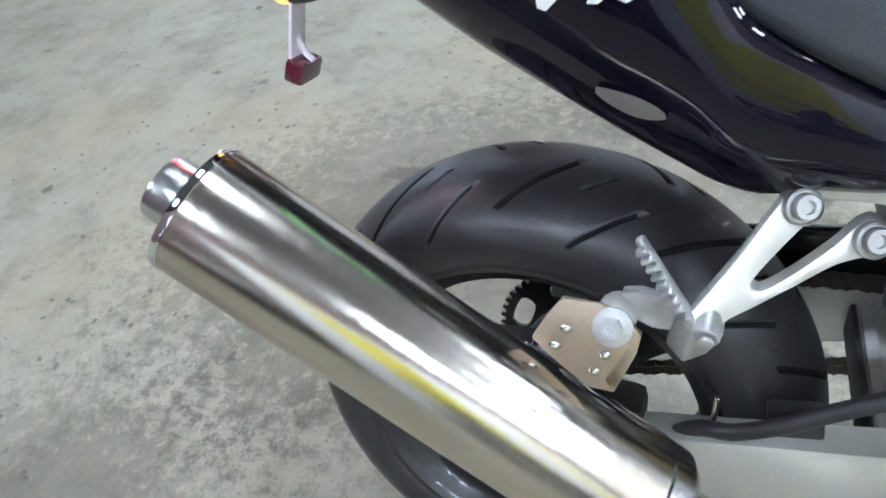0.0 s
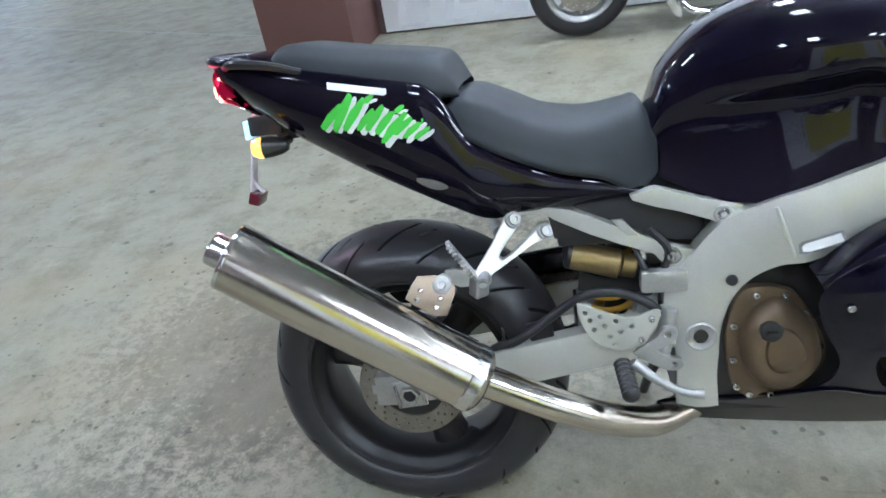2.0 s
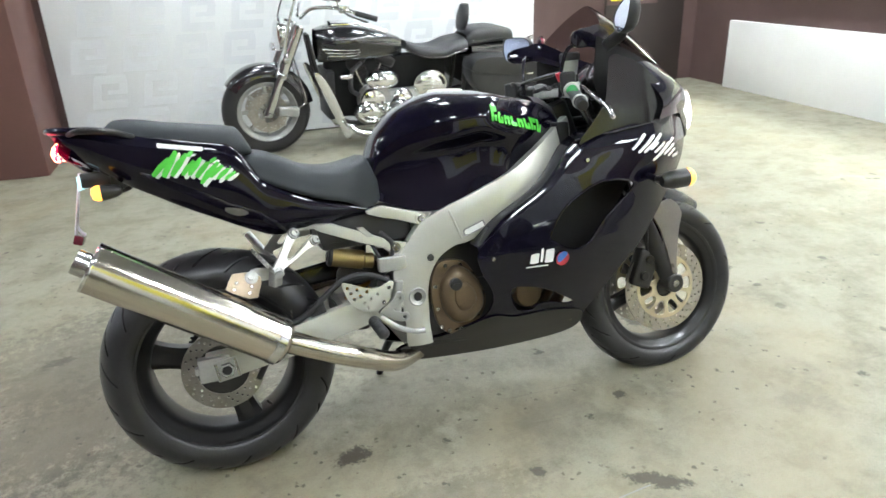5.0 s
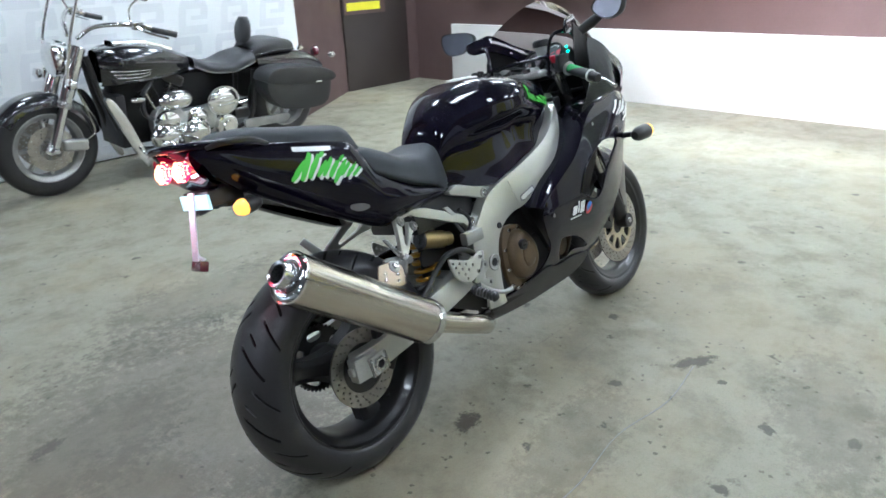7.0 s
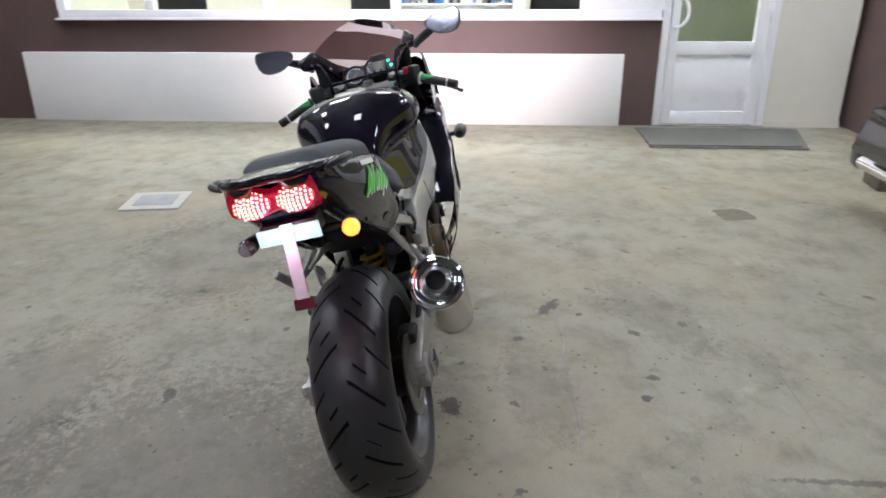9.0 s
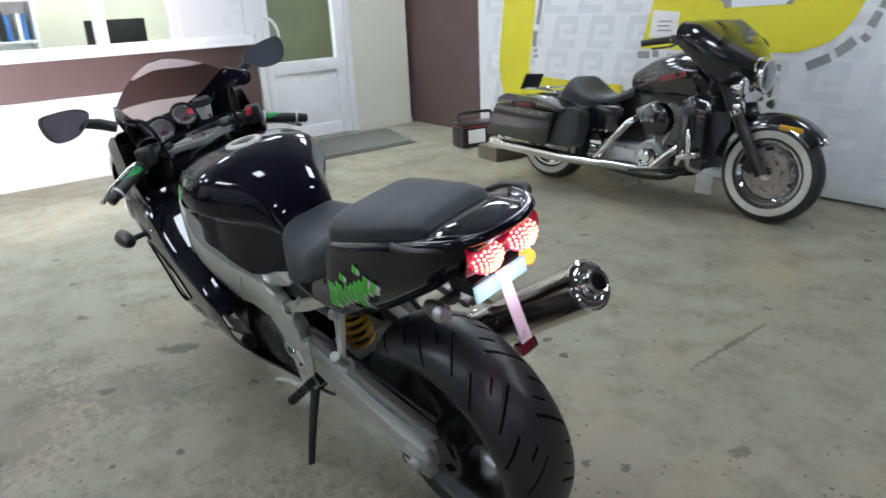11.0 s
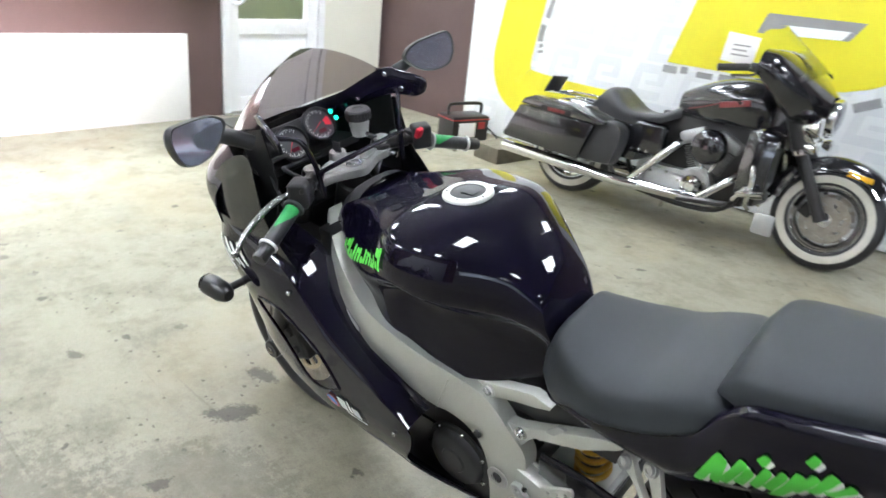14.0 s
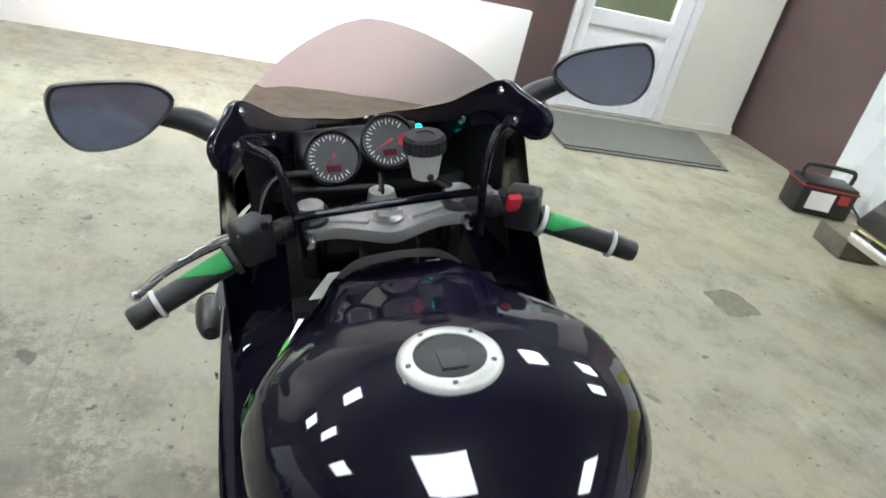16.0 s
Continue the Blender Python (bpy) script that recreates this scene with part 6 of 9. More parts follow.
def side_fairings(bike):
    outer = outline2([(1.032, 0.760), (0.905, 0.655), (0.772, 0.586), (0.698, 0.530), (0.700, 0.470), (0.738, 0.390), (0.722, 0.325), (0.630, 0.288), (0.480, 0.262), (0.480, 0.218), (0.600, 0.195), (0.800, 0.183), (0.980, 0.188), (1.045, 0.199),
                      (1.068, 0.275), (1.140, 0.385), (1.225, 0.465), (1.310, 0.560), (1.380, 0.640), (1.440, 0.700), (1.470, 0.760), (1.430, 0.838), (1.260, 0.828), (1.128, 0.800)], 4)
    scoop = outline2([(0.905, 0.530), (0.945, 0.592), (0.987, 0.631), (1.085, 0.672), (1.190, 0.657), (1.180, 0.628), (1.093, 0.565), (1.028, 0.500), (0.980, 0.490)], 4)
    lower = outline2([(0.790, 0.400), (0.850, 0.396), (0.897, 0.381), (0.956, 0.350), (1.010, 0.309), (0.900, 0.332), (0.872, 0.314), (0.818, 0.326)], 3)
    for s in (-1, 1):
        pan = sheet(outer, [scoop, lower], lambda x, z: s * flank(x, z), 0.0125, 0.004)
        ob = part("side_fairing", pan, PAINT, bike, "gloss black side fairing with a side scoop", 60)
        low = outline2([(0.740, 0.318), (0.820, 0.300), (0.930, 0.300), (1.050, 0.270), (1.040, 0.200), (0.85, 0.182), (0.60, 0.193), (0.482, 0.216), (0.482, 0.260), (0.62, 0.280)], 4)
        part("belly_pan", sheet(low, [], lambda x, z: s * (flank(x, z) + 0.004), 0.0125, 0.002), BELLY, ob, "matt dark lower fairing")
        # added sheet behind the opening; its near-black colour is the scoop's shade
        part("scoop_shade_sheet", sheet(outline2([(0.90, 0.68), (1.22, 0.69), (1.22, 0.62), (1.08, 0.48), (0.89, 0.47)], 3), [], lambda x, z: s * (flank(x, z) - 0.085), 0.02, 0.002), INNER, ob)
        part("scoop_lip", tube([(x, s * (flank(x, z) + 0.001), z) for x, z in scoop[::3]] + [(scoop[0][0], s * flank(*scoop[0]), scoop[0][1])], 0.003, 6, 2), PAINT, ob)
        # shoulder that turns in from the crease to the silver beam
        crease = curve_through([(1.225, 0.0, 0.822), (1.128, 0.0, 0.800), (1.032, 0.0, 0.760), (0.905, 0.0, 0.655), (0.772, 0.0, 0.586), (0.698, 0.0, 0.530)], 5)
        rings = []
        for p in crease:
            y0 = flank(p.x, p.z) - 0.001
            y1 = interp(p.x, [(0.69, 0.190), (0.72, 0.202), (0.85, 0.217), (0.95, 0.194), (1.04, 0.150), (1.23, 0.150)])
            rise = interp(p.x, [(0.69, 0.010), (0.80, 0.022), (1.00, 0.030), (1.23, 0.012)])
            rings.append([(p.x, s * (y0 + (y1 - y0) * f), p.z + rise * g) for f, g in ((0, 0), (0.10, 0.30), (0.35, 0.65), (0.70, 0.90), (1.0, 1.0))])
        bm = bmesh.new()
        skin(bm, rings)
        tidy(bm, 1e-5)
        bmesh.ops.solidify(bm, geom=bm.faces[:], thickness=0.003)
        part("fairing_shoulder", tidy(bm), PAINT, ob, "gloss purple-black fairing edge", 60)
        # white and coloured stickers as plain shapes
        for x, w, z, h in ((0.842, 0.027, 0.466, 0.030), (0.874, 0.009, 0.466, 0.042), (0.888, 0.027, 0.463, 0.040)):
            part("white_lettering", sheet([(x, z), (x + w, z + 0.001), (x + w + 0.004, z + h), (x + 0.005, z + h - 0.001)], [], lambda x, z: s * (flank(x, z) + 0.0035), 0.005, 0.0), WHITE_VINYL, ob)
        part("white_lettering", sheet([(0.832, 0.457), (0.925, 0.453), (0.925, 0.457), (0.832, 0.461)], [], lambda x, z: s * (flank(x, z) + 0.0035), 0.005, 0.0), WHITE_VINYL, ob)
        part("round_sticker", sheet(ring2(0.945, 0.468, 0.021, 18), [], lambda x, z: s * (flank(x, z) + 0.0035), 0.006, 0.0), RED_VINYL, ob, "round red and blue sticker")
        part("round_sticker", sheet(outline2([(0.932, 0.458), (0.948, 0.466), (0.960, 0.482), (0.944, 0.489), (0.928, 0.476)], 3), [], lambda x, z: s * (flank(x, z) + 0.005), 0.005, 0.0), BLUE_VINYL, ob)
        # slanted white brush strokes in place of a word
        for x, z, u, v in [(1.195, 0.747, 1.244, 0.786), (1.216, 0.736, 1.274, 0.779), (1.236, 0.735, 1.302, 0.781), (1.258, 0.74, 1.285, 0.758), (1.273, 0.73, 1.313, 0.756), (1.293, 0.725, 1.331, 0.754), (1.269, 0.708, 1.357, 0.764), (1.313, 0.72, 1.362, 0.746), (1.335, 0.713, 1.369, 0.731), (1.358, 0.709, 1.395, 0.715)]:
            d = Vector((u - x, v - z)).normalized()
            n = Vector((-d.y, d.x)) * 0.0052
            pts = [(x - d.x * 0.003, z - d.y * 0.003), (x + n.x * -0.8 + d.x * 0.004, z + n.y * -0.8 + d.y * 0.004), ((x + u) / 2 - n.x, (z + v) / 2 - n.y), (u - n.x * 0.9 - d.x * 0.003, v - n.y * 0.9 - d.y * 0.003), (u + d.x * 0.003, v + d.y * 0.003), (u + n.x - d.x * 0.005, v + n.y - d.y * 0.005), ((x + u) / 2 + n.x * 0.8, (z + v) / 2 + n.y * 0.8), (x + n.x * 0.9, z + n.y * 0.9)]
            part("white_lettering", sheet(outline2(pts, 2), [], lambda x, z: s * (flank(x, z) + 0.0035), 0.004, 0.0), WHITE_VINYL, ob)
        for x, z in ((1.045, 0.735), (1.29, 0.64), (0.735, 0.50), (1.02, 0.245), (0.51, 0.243)):
            part("screw", bolt(x, s * (flank(x, z) + 0.003), z, 0.006, s, 0.003), STEEL, ob)


def nose(bike):
    """The upper fairing round the screen, headlight and inner panels."""
    low = [(1.300, 0.252, 0.822), (1.370, 0.222, 0.832), (1.430, 0.172, 0.832), (1.492, 0.105, 0.802), (1.545, 0.050, 0.772), (1.566, 0.020, 0.752), (1.575, 0.0, 0.745)]
    mid = [(1.315, 0.245, 0.885), (1.370, 0.228, 0.905), (1.430, 0.185, 0.908), (1.500, 0.118, 0.882), (1.553, 0.058, 0.843), (1.577, 0.022, 0.828), (1.585, 0.0, 0.825)]
    high = [(1.235, 0.215, 0.990), (1.300, 0.190, 0.995), (1.365, 0.150, 0.985), (1.430, 0.100, 0.970), (1.480, 0.055, 0.950), (1.500, 0.022, 0.938), (1.505, 0.0, 0.935)]
    lines = [curve_through(c, 6) for c in (low, mid, high)]
    rings = [curve_through([c[i] for c in lines], 6) for i in range(len(lines[0]))]
    bm = bmesh.new()
    skin(bm, rings)
    skin(bm, [[Vector((p.x, -p.y, p.z)) for p in r] for r in rings])
    tidy(bm, 1e-4)
    bmesh.ops.solidify(bm, geom=bm.faces[:], thickness=0.004)
    ob = part("upper_fairing", tidy(bm), PAINT, bike, "gloss black nose fairing", 60)
    # headlight cover on the nose
    rings = []
    for i in range(len(lines[0])):
        r = curve_through([c[i] for c in lines], 6)
        if r[0].x > 1.48:
            rings.append([p + Vector((0.004, math.copysign(0.003, p.y) if p.y else 0, 0.002)) for p in r[2:8]])
    bm = bmesh.new()
    skin(bm, rings)
    skin(bm, [[Vector((p.x, -p.y, p.z)) for p in r] for r in rings])
    part("headlight", tidy(bm, 1e-4), LAMP_WHITE, ob, "lit headlight lens", 60)
    # inner panels
    part("head_shroud", slab(1.03, 1.26, -0.150, 0.150, 0.770, 0.782, 0.004), INNER, ob)
    part("head_shroud", slab(1.150, 1.275, -0.13, 0.13, 0.842, 0.852, 0.003), INNER, ob)
    part("head_shroud", slab(1.26, 1.46, -0.13, 0.13, 0.774, 0.786, 0.004), INNER, ob)
    part("head_shroud", slab(1.02, 1.06, -0.150, 0.150, 0.77, 0.845, 0.008), INNER, ob)
    for s in (-1, 1):
        part("inner_panel", sheet(outline2([(1.04, 0.775), (1.20, 0.79), (1.34, 0.81), (1.345, 0.90), (1.26, 0.985), (1.17, 1.02), (1.15, 0.97), (1.13, 0.89), (1.08, 0.83)], 4), [], lambda x, z: s * (0.243 - 0.10 * max(0, z - 0.86) - 0.15 * max(0, x - 1.27)), 0.015, 0.003), GLOSS_BLACK, ob, "gloss black inner side panel")
        ledge = sheet(outline2([(1.075, 0.115), (1.120, 0.250), (1.200, 0.255), (1.300, 0.230), (1.320, 0.120), (1.190, 0.105)], 4), [], lambda x, z: 0.0, 0.015, 0.003)
        ledge.transform(Matrix(((1, 0, 0, 0), (0, 0, s, 0), (0.10, -1, 0, 0.690), (0, 0, 0, 1))))
        part("inner_ledge", tidy(ledge), BELLY, ob, "matt black ledge inside the fairing")
        # wing plates between the screen and the mirrors
        wing = plate(outline2([(1.260, 1.042), (1.207, 1.077), (1.155, 1.107), (1.112, 1.101), (1.078, 1.096), (1.054, 1.088), (1.046, 1.074), (1.050, 1.056), (1.068, 1.046), (1.095, 1.046), (1.127, 1.047), (1.170, 1.033), (1.224, 1.005), (1.250, 0.980), (1.330, 0.950), (1.400, 0.975), (1.335, 1.008)], 4), -0.005, 0.005, (), 0.003)
        for v in wing.verts:
            v.co.y += s * (0.218 - 0.350 * (v.co.x - 1.05) + 0.206 * (v.co.z - 1.07))
        part("fairing_rim", tidy(wing), PAINT, ob, "gloss black wing between screen and mirror", 50)
        for x, y, z in ((1.104, 0.1905, 1.062), (1.150, 0.1825, 1.092), (1.218, 0.147, 1.026)):
            part("screw", lathe([(0, 0.004), (0.004, 0.004), (0.0065, 0.001), (0.0065, -0.004)], 12, along((x, s * y, z), (x - 0.032, s * (y - 0.093), z + 0.019))), STEEL, ob)
        part("stay_rod", tube([(1.122, s * 0.188, 1.060), (1.100, s * 0.175, 1.060), (1.072, s * 0.147, 1.048), (1.056, s * 0.130, 0.985), (1.050, s * 0.126, 0.915)], 0.006, 10), PAINT, ob, "bent gloss black stay rod")
        arm = part("mirror_arm", tube([(1.165, s * 0.205, 1.045), (1.185, s * 0.245, 1.068), (1.178, s * 0.285, 1.085), (1.165, s * 0.305, 1.095)], [0.017, 0.018, 0.014, 0.012], 12), BLACK, bike, "black mirror arm")
        shape = outline2([(-0.104, 0.016), (-0.062, 0.044), (0.040, 0.055), (0.068, 0.047), (0.076, 0.015), (0.064, -0.028), (0.032, -0.051), (-0.034, -0.048), (-0.086, -0.016)], 5)
        face = Vector((-1.0, s * -0.30, 0.10 if s > 0 else 0.20)).normalized()
        right = Vector((0, s, 0)) - face * face.dot(Vector((0, s, 0)))
        right.normalize()
        upv = face.cross(right) * (-s)
        if upv.z < 0:
            upv = -upv
        c = Vector((1.134, s * 0.347, 1.106))
        bm = bmesh.new()
        layers = []
        for depth, k in ((0.002, 0.755), (0.004, 0.81), (-0.010, 0.83), (-0.026, 0.70), (-0.036, 0.42), (-0.038, 0.05)):
            layers.append([c + right * (a * k) + upv * (b * k) + face * depth for a, b in shape])
        skin(bm, layers, loop=True)
        part("mirror_housing", tidy(bm), BLACK, arm)
        bm = bmesh.new()
        bm.faces.new([bm.verts.new(c + right * (a * 0.760) + upv * (b * 0.760) + face * 0.0015) for a, b in shape])
        bm.normal_update()
        if bm.faces[:][0].normal.dot(face) < 0:
            bmesh.ops.reverse_faces(bm, faces=bm.faces)
        part("mirror_glass", bm, MIRROR, arm, "smeared mirror glass with a pale reflection in its colour")
    # smoked screen
    edge = [(1.500, 0.0, 0.936), (1.456, 0.074, 0.956), (1.384, 0.122, 0.992), (1.276, 0.170, 1.036), (1.150, 0.202, 1.082)]
    crest = [(1.497, 0.950), (1.450, 1.002), (1.378, 1.074), (1.296, 1.142), (1.224, 1.188)]
    rings = []
    for (x, y, z), (cx, cz) in zip(edge, crest):
        ring = []
        for j in range(17):
            u = -1 + j / 8
            f = abs(u) ** 1.55
            ring.append((cx + (x - cx) * f, y * (0.75 * u + 0.25 * math.sin(u * math.pi / 2)) if y else 0.0, cz + (z - cz) * f))
        rings.append(ring)
    cols = [curve_through([r[j] for r in rings], 6) for j in range(17)]
    bm = bmesh.new()
    skin(bm, cols)
    tidy(bm, 1e-5)
    part("windscreen", bm, SMOKE, bike, "smoked grey windscreen", 80)
    base = curve_through([(x, y, z - 0.006) for x, y, z in edge], 5)
    for s in (-1, 1):
        bm = bmesh.new()
        skin(bm, [[(p.x - 0.006, s * max(0.0, p.y - 0.008), p.z), (p.x - 0.020, s * max(0.0, p.y - 0.016), p.z * 0.55 + 0.80 * 0.45), (p.x - 0.004, s * (p.y + 0.012), 0.79)] for p in base])
        tidy(bm)
        bmesh.ops.solidify(bm, geom=bm.faces[:], thickness=0.003)
        part("dash_wall", tidy(bm), INNER, bike, "black inner panel round the instruments", 60)


def cockpit(bike):
    # top clamp
    shape = outline2([(1.112, 0.125), (1.135, 0.115), (1.130, 0.075), (1.145, 0.035), (1.150, 0), (1.145, -0.035), (1.130, -0.075), (1.135, -0.115), (1.112, -0.125), (1.080, -0.118), (1.075, -0.070), (1.052, -0.022), (1.045, 0), (1.052, 0.022), (1.075, 0.070), (1.080, 0.118)], 3)
    clamp = plate([(x, y) for x, y in shape], -0.010, 0.010, (), 0.004)
    clamp.transform(Matrix.Translation((0, 0, 0.930)) @ Matrix(((1, 0, 0, 0), (0, 0, 1, 0), (0, -1, 0, 0), (0, 0, 0, 1))))
    top = part("top_clamp", tidy(clamp), CAST, bike, "cast silver top fork clamp")
    part("stem_nut", join(lathe([(0.012, 0.004), (0.024, 0.004), (0.024, 0.008), (0.012, 0.008)], 24, Matrix.Translation((1.088, 0, 0.936))), lathe([(0.010, 0.0), (0.018, 0.0), (0.018, 0.016), (0.010, 0.016)], 6, Matrix.Translation((1.088, 0, 0.940)))), STEEL, top)
    part("ignition_lock", join(lathe([(0.006, 0.012), (0.019, 0.012), (0.022, 0.0), (0.022, -0.03)], 24, Matrix.Translation((1.142, 0, 0.945)))), CAST, top)
    part("ignition_key", block(0.028, 0.005, 0.030, Matrix.Translation((1.142, 0, 0.966)), 0.002), BLACK, top)
    for s in (-1, 1):
        part("fork_cap", lathe([(0, 0.010), (0.008, 0.010), (0.012, 0.007), (0.019, 0.006), (0.019, -0.01)], 20, Matrix.Translation((1.104, s * 0.108, 0.960))), CAST, top)
        part("pinch_bolt", rod((1.082, s * 0.112, 0.928), (1.060, s * 0.116, 0.926), 0.0085), STEEL, top)
        part("cast_rib", block(0.012, 0.070, 0.006, Matrix.Translation((1.092, s * 0.062, 0.942)) @ Matrix.Rotation(radians(-s * 22), 4, "Z"), 0.002), CAST, top)
        a, e = Vector((1.068, s * 0.130, 0.962)), Vector((0.998, s * 0.345, 0.886))
        b = a.lerp(e, 0.36)
        part("bar_clamp", join(rod((1.112, s * 0.108, 0.925), (1.100, s * 0.108, 0.958), 0.026), rod((1.104, s * 0.108, 0.946), a.lerp(e, 0.12), 0.016)), SATIN, top)
        bar = part("handlebar", rod(a, e, 0.011), SATIN, bike, "black clip-on handlebar")
        part("grip", lathe([(0.0160, 0.0)] + [(0.0162 + 0.0006 * (k % 2), 0.006 * k) for k in range(1, 18)] + [(0.0175, 0.106), (0.0175, 0.112), (0.014, 0.113)], 20, along(b + (e - b) * 0.08, e)), RUBBER, bar, "worn black and green rubber grip")
        gd = (e - b).normalized()
        gu = (Vector((-0.55, 0, 0.83)) - gd * gd.dot(Vector((-0.55, 0, 0.83)))).normalized()
        gs = gd.cross(gu)
        flame = bmesh.new()
        skin(flame, [[b + (e - b) * 0.08 + gd * h + (gu * math.cos(q) + gs * math.sin(q)) * 0.0174 for q in (radians(mid + wide * (k / 4 - 1)) for k in range(9))] for h, mid, wide in ((0.004, 0, 62), (0.016, 4, 60), (0.030, 12 * s, 48), (0.046, 22 * s, 30), (0.060, 32 * s, 14), (0.068, 38 * s, 3))])
        part("grip_stripe", tidy(flame), LEATHER_GREEN, bar, "green flame on the grip", 60)
        part("grip_flange", lathe([(0.014, -0.004), (0.0225, -0.003), (0.0235, 0.000), (0.0225, 0.004), (0.016, 0.006)], 24, along(b + (e - b) * 0.06, e)), FOG if s < 0 else BLACK, bar)
        part("grip_rim", lathe([(0.0165, 0.0), (0.0205, 0.001), (0.0205, 0.006), (0.0165, 0.007)], 24, along(e - gd * 0.038, e)), FOG, bar)
        part("bar_end", lathe([(0, 0.0), (0.0150, 0.0), (0.0158, 0.004), (0.0158, 0.030), (0.014, 0.034), (0, 0.035)], 20, along(e - (e - b).normalized() * 0.030, e + (e - b))), SATIN, bar)
        raised = Vector((0, s * -0.012, 0.018))
        part("switch_block", join(block(0.044, 0.048, 0.058, Matrix.Translation(a.lerp(e, 0.33) + raised) @ Matrix.Rotation(radians(s * 32), 4, "Z"), 0.010, 3), block(0.03, 0.035, 0.02, Matrix.Translation(a.lerp(e, 0.22) + Vector((0.01, 0, 0.018))), 0.005)), BLACK, bar, "black switch block")
        if s < 0:
            part("kill_switch", block(0.012, 0.019, 0.026, Matrix.Translation((1.030, -0.168, 0.972)) @ Matrix.Rotation(radians(-22), 4, "Y"), 0.003), NEEDLE, bar, "red stop switch")
        else:
            part("switch_keys", join(*[block(0.010, 0.012, 0.012, Matrix.Translation(a.lerp(e, 0.24 + 0.07 * k) + raised + Vector((-0.018, 0.0, 0.018 - 0.022 * (k % 2)))), 0.003) for k in range(3)]), SATIN, bar)
        dz = Vector((0.004, 0, -0.022)) if s < 0 else Vector((0, 0, 0))
        part("lever", tube([a.lerp(e, 0.28) + Vector((0.030, 0, 0.004)), a.lerp(e, 0.45) + Vector((0.060, s * 0.012, -0.002)) + dz, a.lerp(e, 0.75) + Vector((0.075, s * 0.02, -0.010)) + dz, a.lerp(e, 1.0) + Vector((0.078, s * 0.008, -0.016)) + dz], [0.007, 0.008, 0.0065, 0.006], 10), STEEL, bar, "silver lever")
        part("lever_knob", lathe([(0, -0.008), (0.006, -0.006), (0.009, 0), (0.006, 0.006), (0, 0.008)], 12, Matrix.Translation(a.lerp(e, 1.0) + Vector((0.078, s * 0.010, -0.016)) + dz)), STEEL, bar)
    part("brake_reservoir", lathe([(0, -0.028), (0.019, -0.027), (0.024, 0.0), (0.0255, 0.018)], 24, Matrix.Translation((1.125, -0.063, 1.008))), FOG, bike, "milky brake fluid reservoir with a black cap")
    part("reservoir_lid", lathe([(0.0262, 0.014), (0.0300, 0.015), (0.0300, 0.034), (0.0270, 0.0385), (0.0140, 0.0385), (0.0130, 0.0365), (0, 0.0365)], 24, Matrix.Translation((1.125, -0.063, 1.008))), BLACK, bike, "black screw lid", 20)
    for k in range(24):
        a = 2 * math.pi * k / 24
        part("lid_rib", rod((1.125 + 0.0300 * math.cos(a), -0.063 + 0.0300 * math.sin(a), 1.023), (1.125 + 0.0300 * math.cos(a), -0.063 + 0.0300 * math.sin(a), 1.041), 0.0016, sides=6), BLACK, bike)
    part("reservoir_screw", lathe([(0, 0.003), (0.005, 0.003), (0.006, 0)], 12, along((1.105, -0.066, 0.988), (1.095, -0.066, 0.990))), STEEL, bike)
    part("reservoir_stay", tube([(1.125, -0.068, 0.982), (1.105, -0.110, 0.960), (1.085, -0.150, 0.955)], 0.006, 8), BLACK, bike)
    part("master_cylinder", join(rod((1.088, -0.140, 0.960), (1.070, -0.195, 0.940), 0.012), block(0.025, 0.02, 0.02, Matrix.Translation((1.088, -0.145, 0.960)), 0.004)), CAST, bike)
    part("stay_bar", tube([(1.050, 0.124, 0.970), (1.050, 0.110, 0.977), (1.050, -0.112, 0.985), (1.050, -0.124, 0.978)], 0.0058, 10), PAINT, bike, "gloss black bar across the fork clamp")
    part("cable", tube([(1.075, 0.115, 0.93), (1.16, 0.14, 0.955), (1.20, 0.10, 0.94), (1.21, 0.0, 0.93)], 0.005, 8), BLACK, bike)
    part("cable", tube([(1.11, -0.18, 0.92), (1.14, -0.12, 0.90), (1.17, -0.05, 0.88), (1.19, 0, 0.84)], 0.006, 8), BLACK, bike)
    part("speed_cable", tube([(1.10, 0.20, 0.905), (1.19, 0.16, 0.965), (1.22, 0.09, 0.960)], 0.005, 8), BLACK, bike)
    part("pod_backing", slab(1.300, 1.308, -0.200, 0.200, 0.776, 0.955, 0.002), INNER, bike)
    # instruments
    pod = part("instrument_pod", join(block(0.060, 0.205, 0.090, Matrix.Translation((1.286, 0.016, 0.958)) @ Matrix.Rotation(radians(-38), 4, "Y"), 0.016, 3), slab(1.24, 1.36, -0.16, 0.16, 0.90, 0.925, 0.01)), BLACK, bike, "black instrument pod")
    for y, z, x in ((0.061, 0.966, 1.246), (-0.029, 0.983, 1.250)):
        n = Matrix.Translation((x, y, z)) @ Matrix.Rotation(radians(-52), 4, "Y") @ Matrix.Translation((0, 0, 0.014))
        gauge = part("gauge", lathe([(0.0395, -0.01), (0.0445, -0.004), (0.0445, 0.008), (0.0415, 0.010), (0.0395, 0.003)], 36, n), BLACK, pod, "round dial with a red needle")
        part("dial_face", lathe([(0, 0.002), (0.0395, 0.002)], 36, n), DIAL, gauge)
        ticks = bmesh.new()
        for k in range(27):
            ang = radians(-40 + 260 * k / 26)
            lng = 0.008 if k % 2 == 0 else 0.004
            d, e = Vector((math.cos(ang), math.sin(ang), 0)), Vector((-math.sin(ang), math.cos(ang), 0))
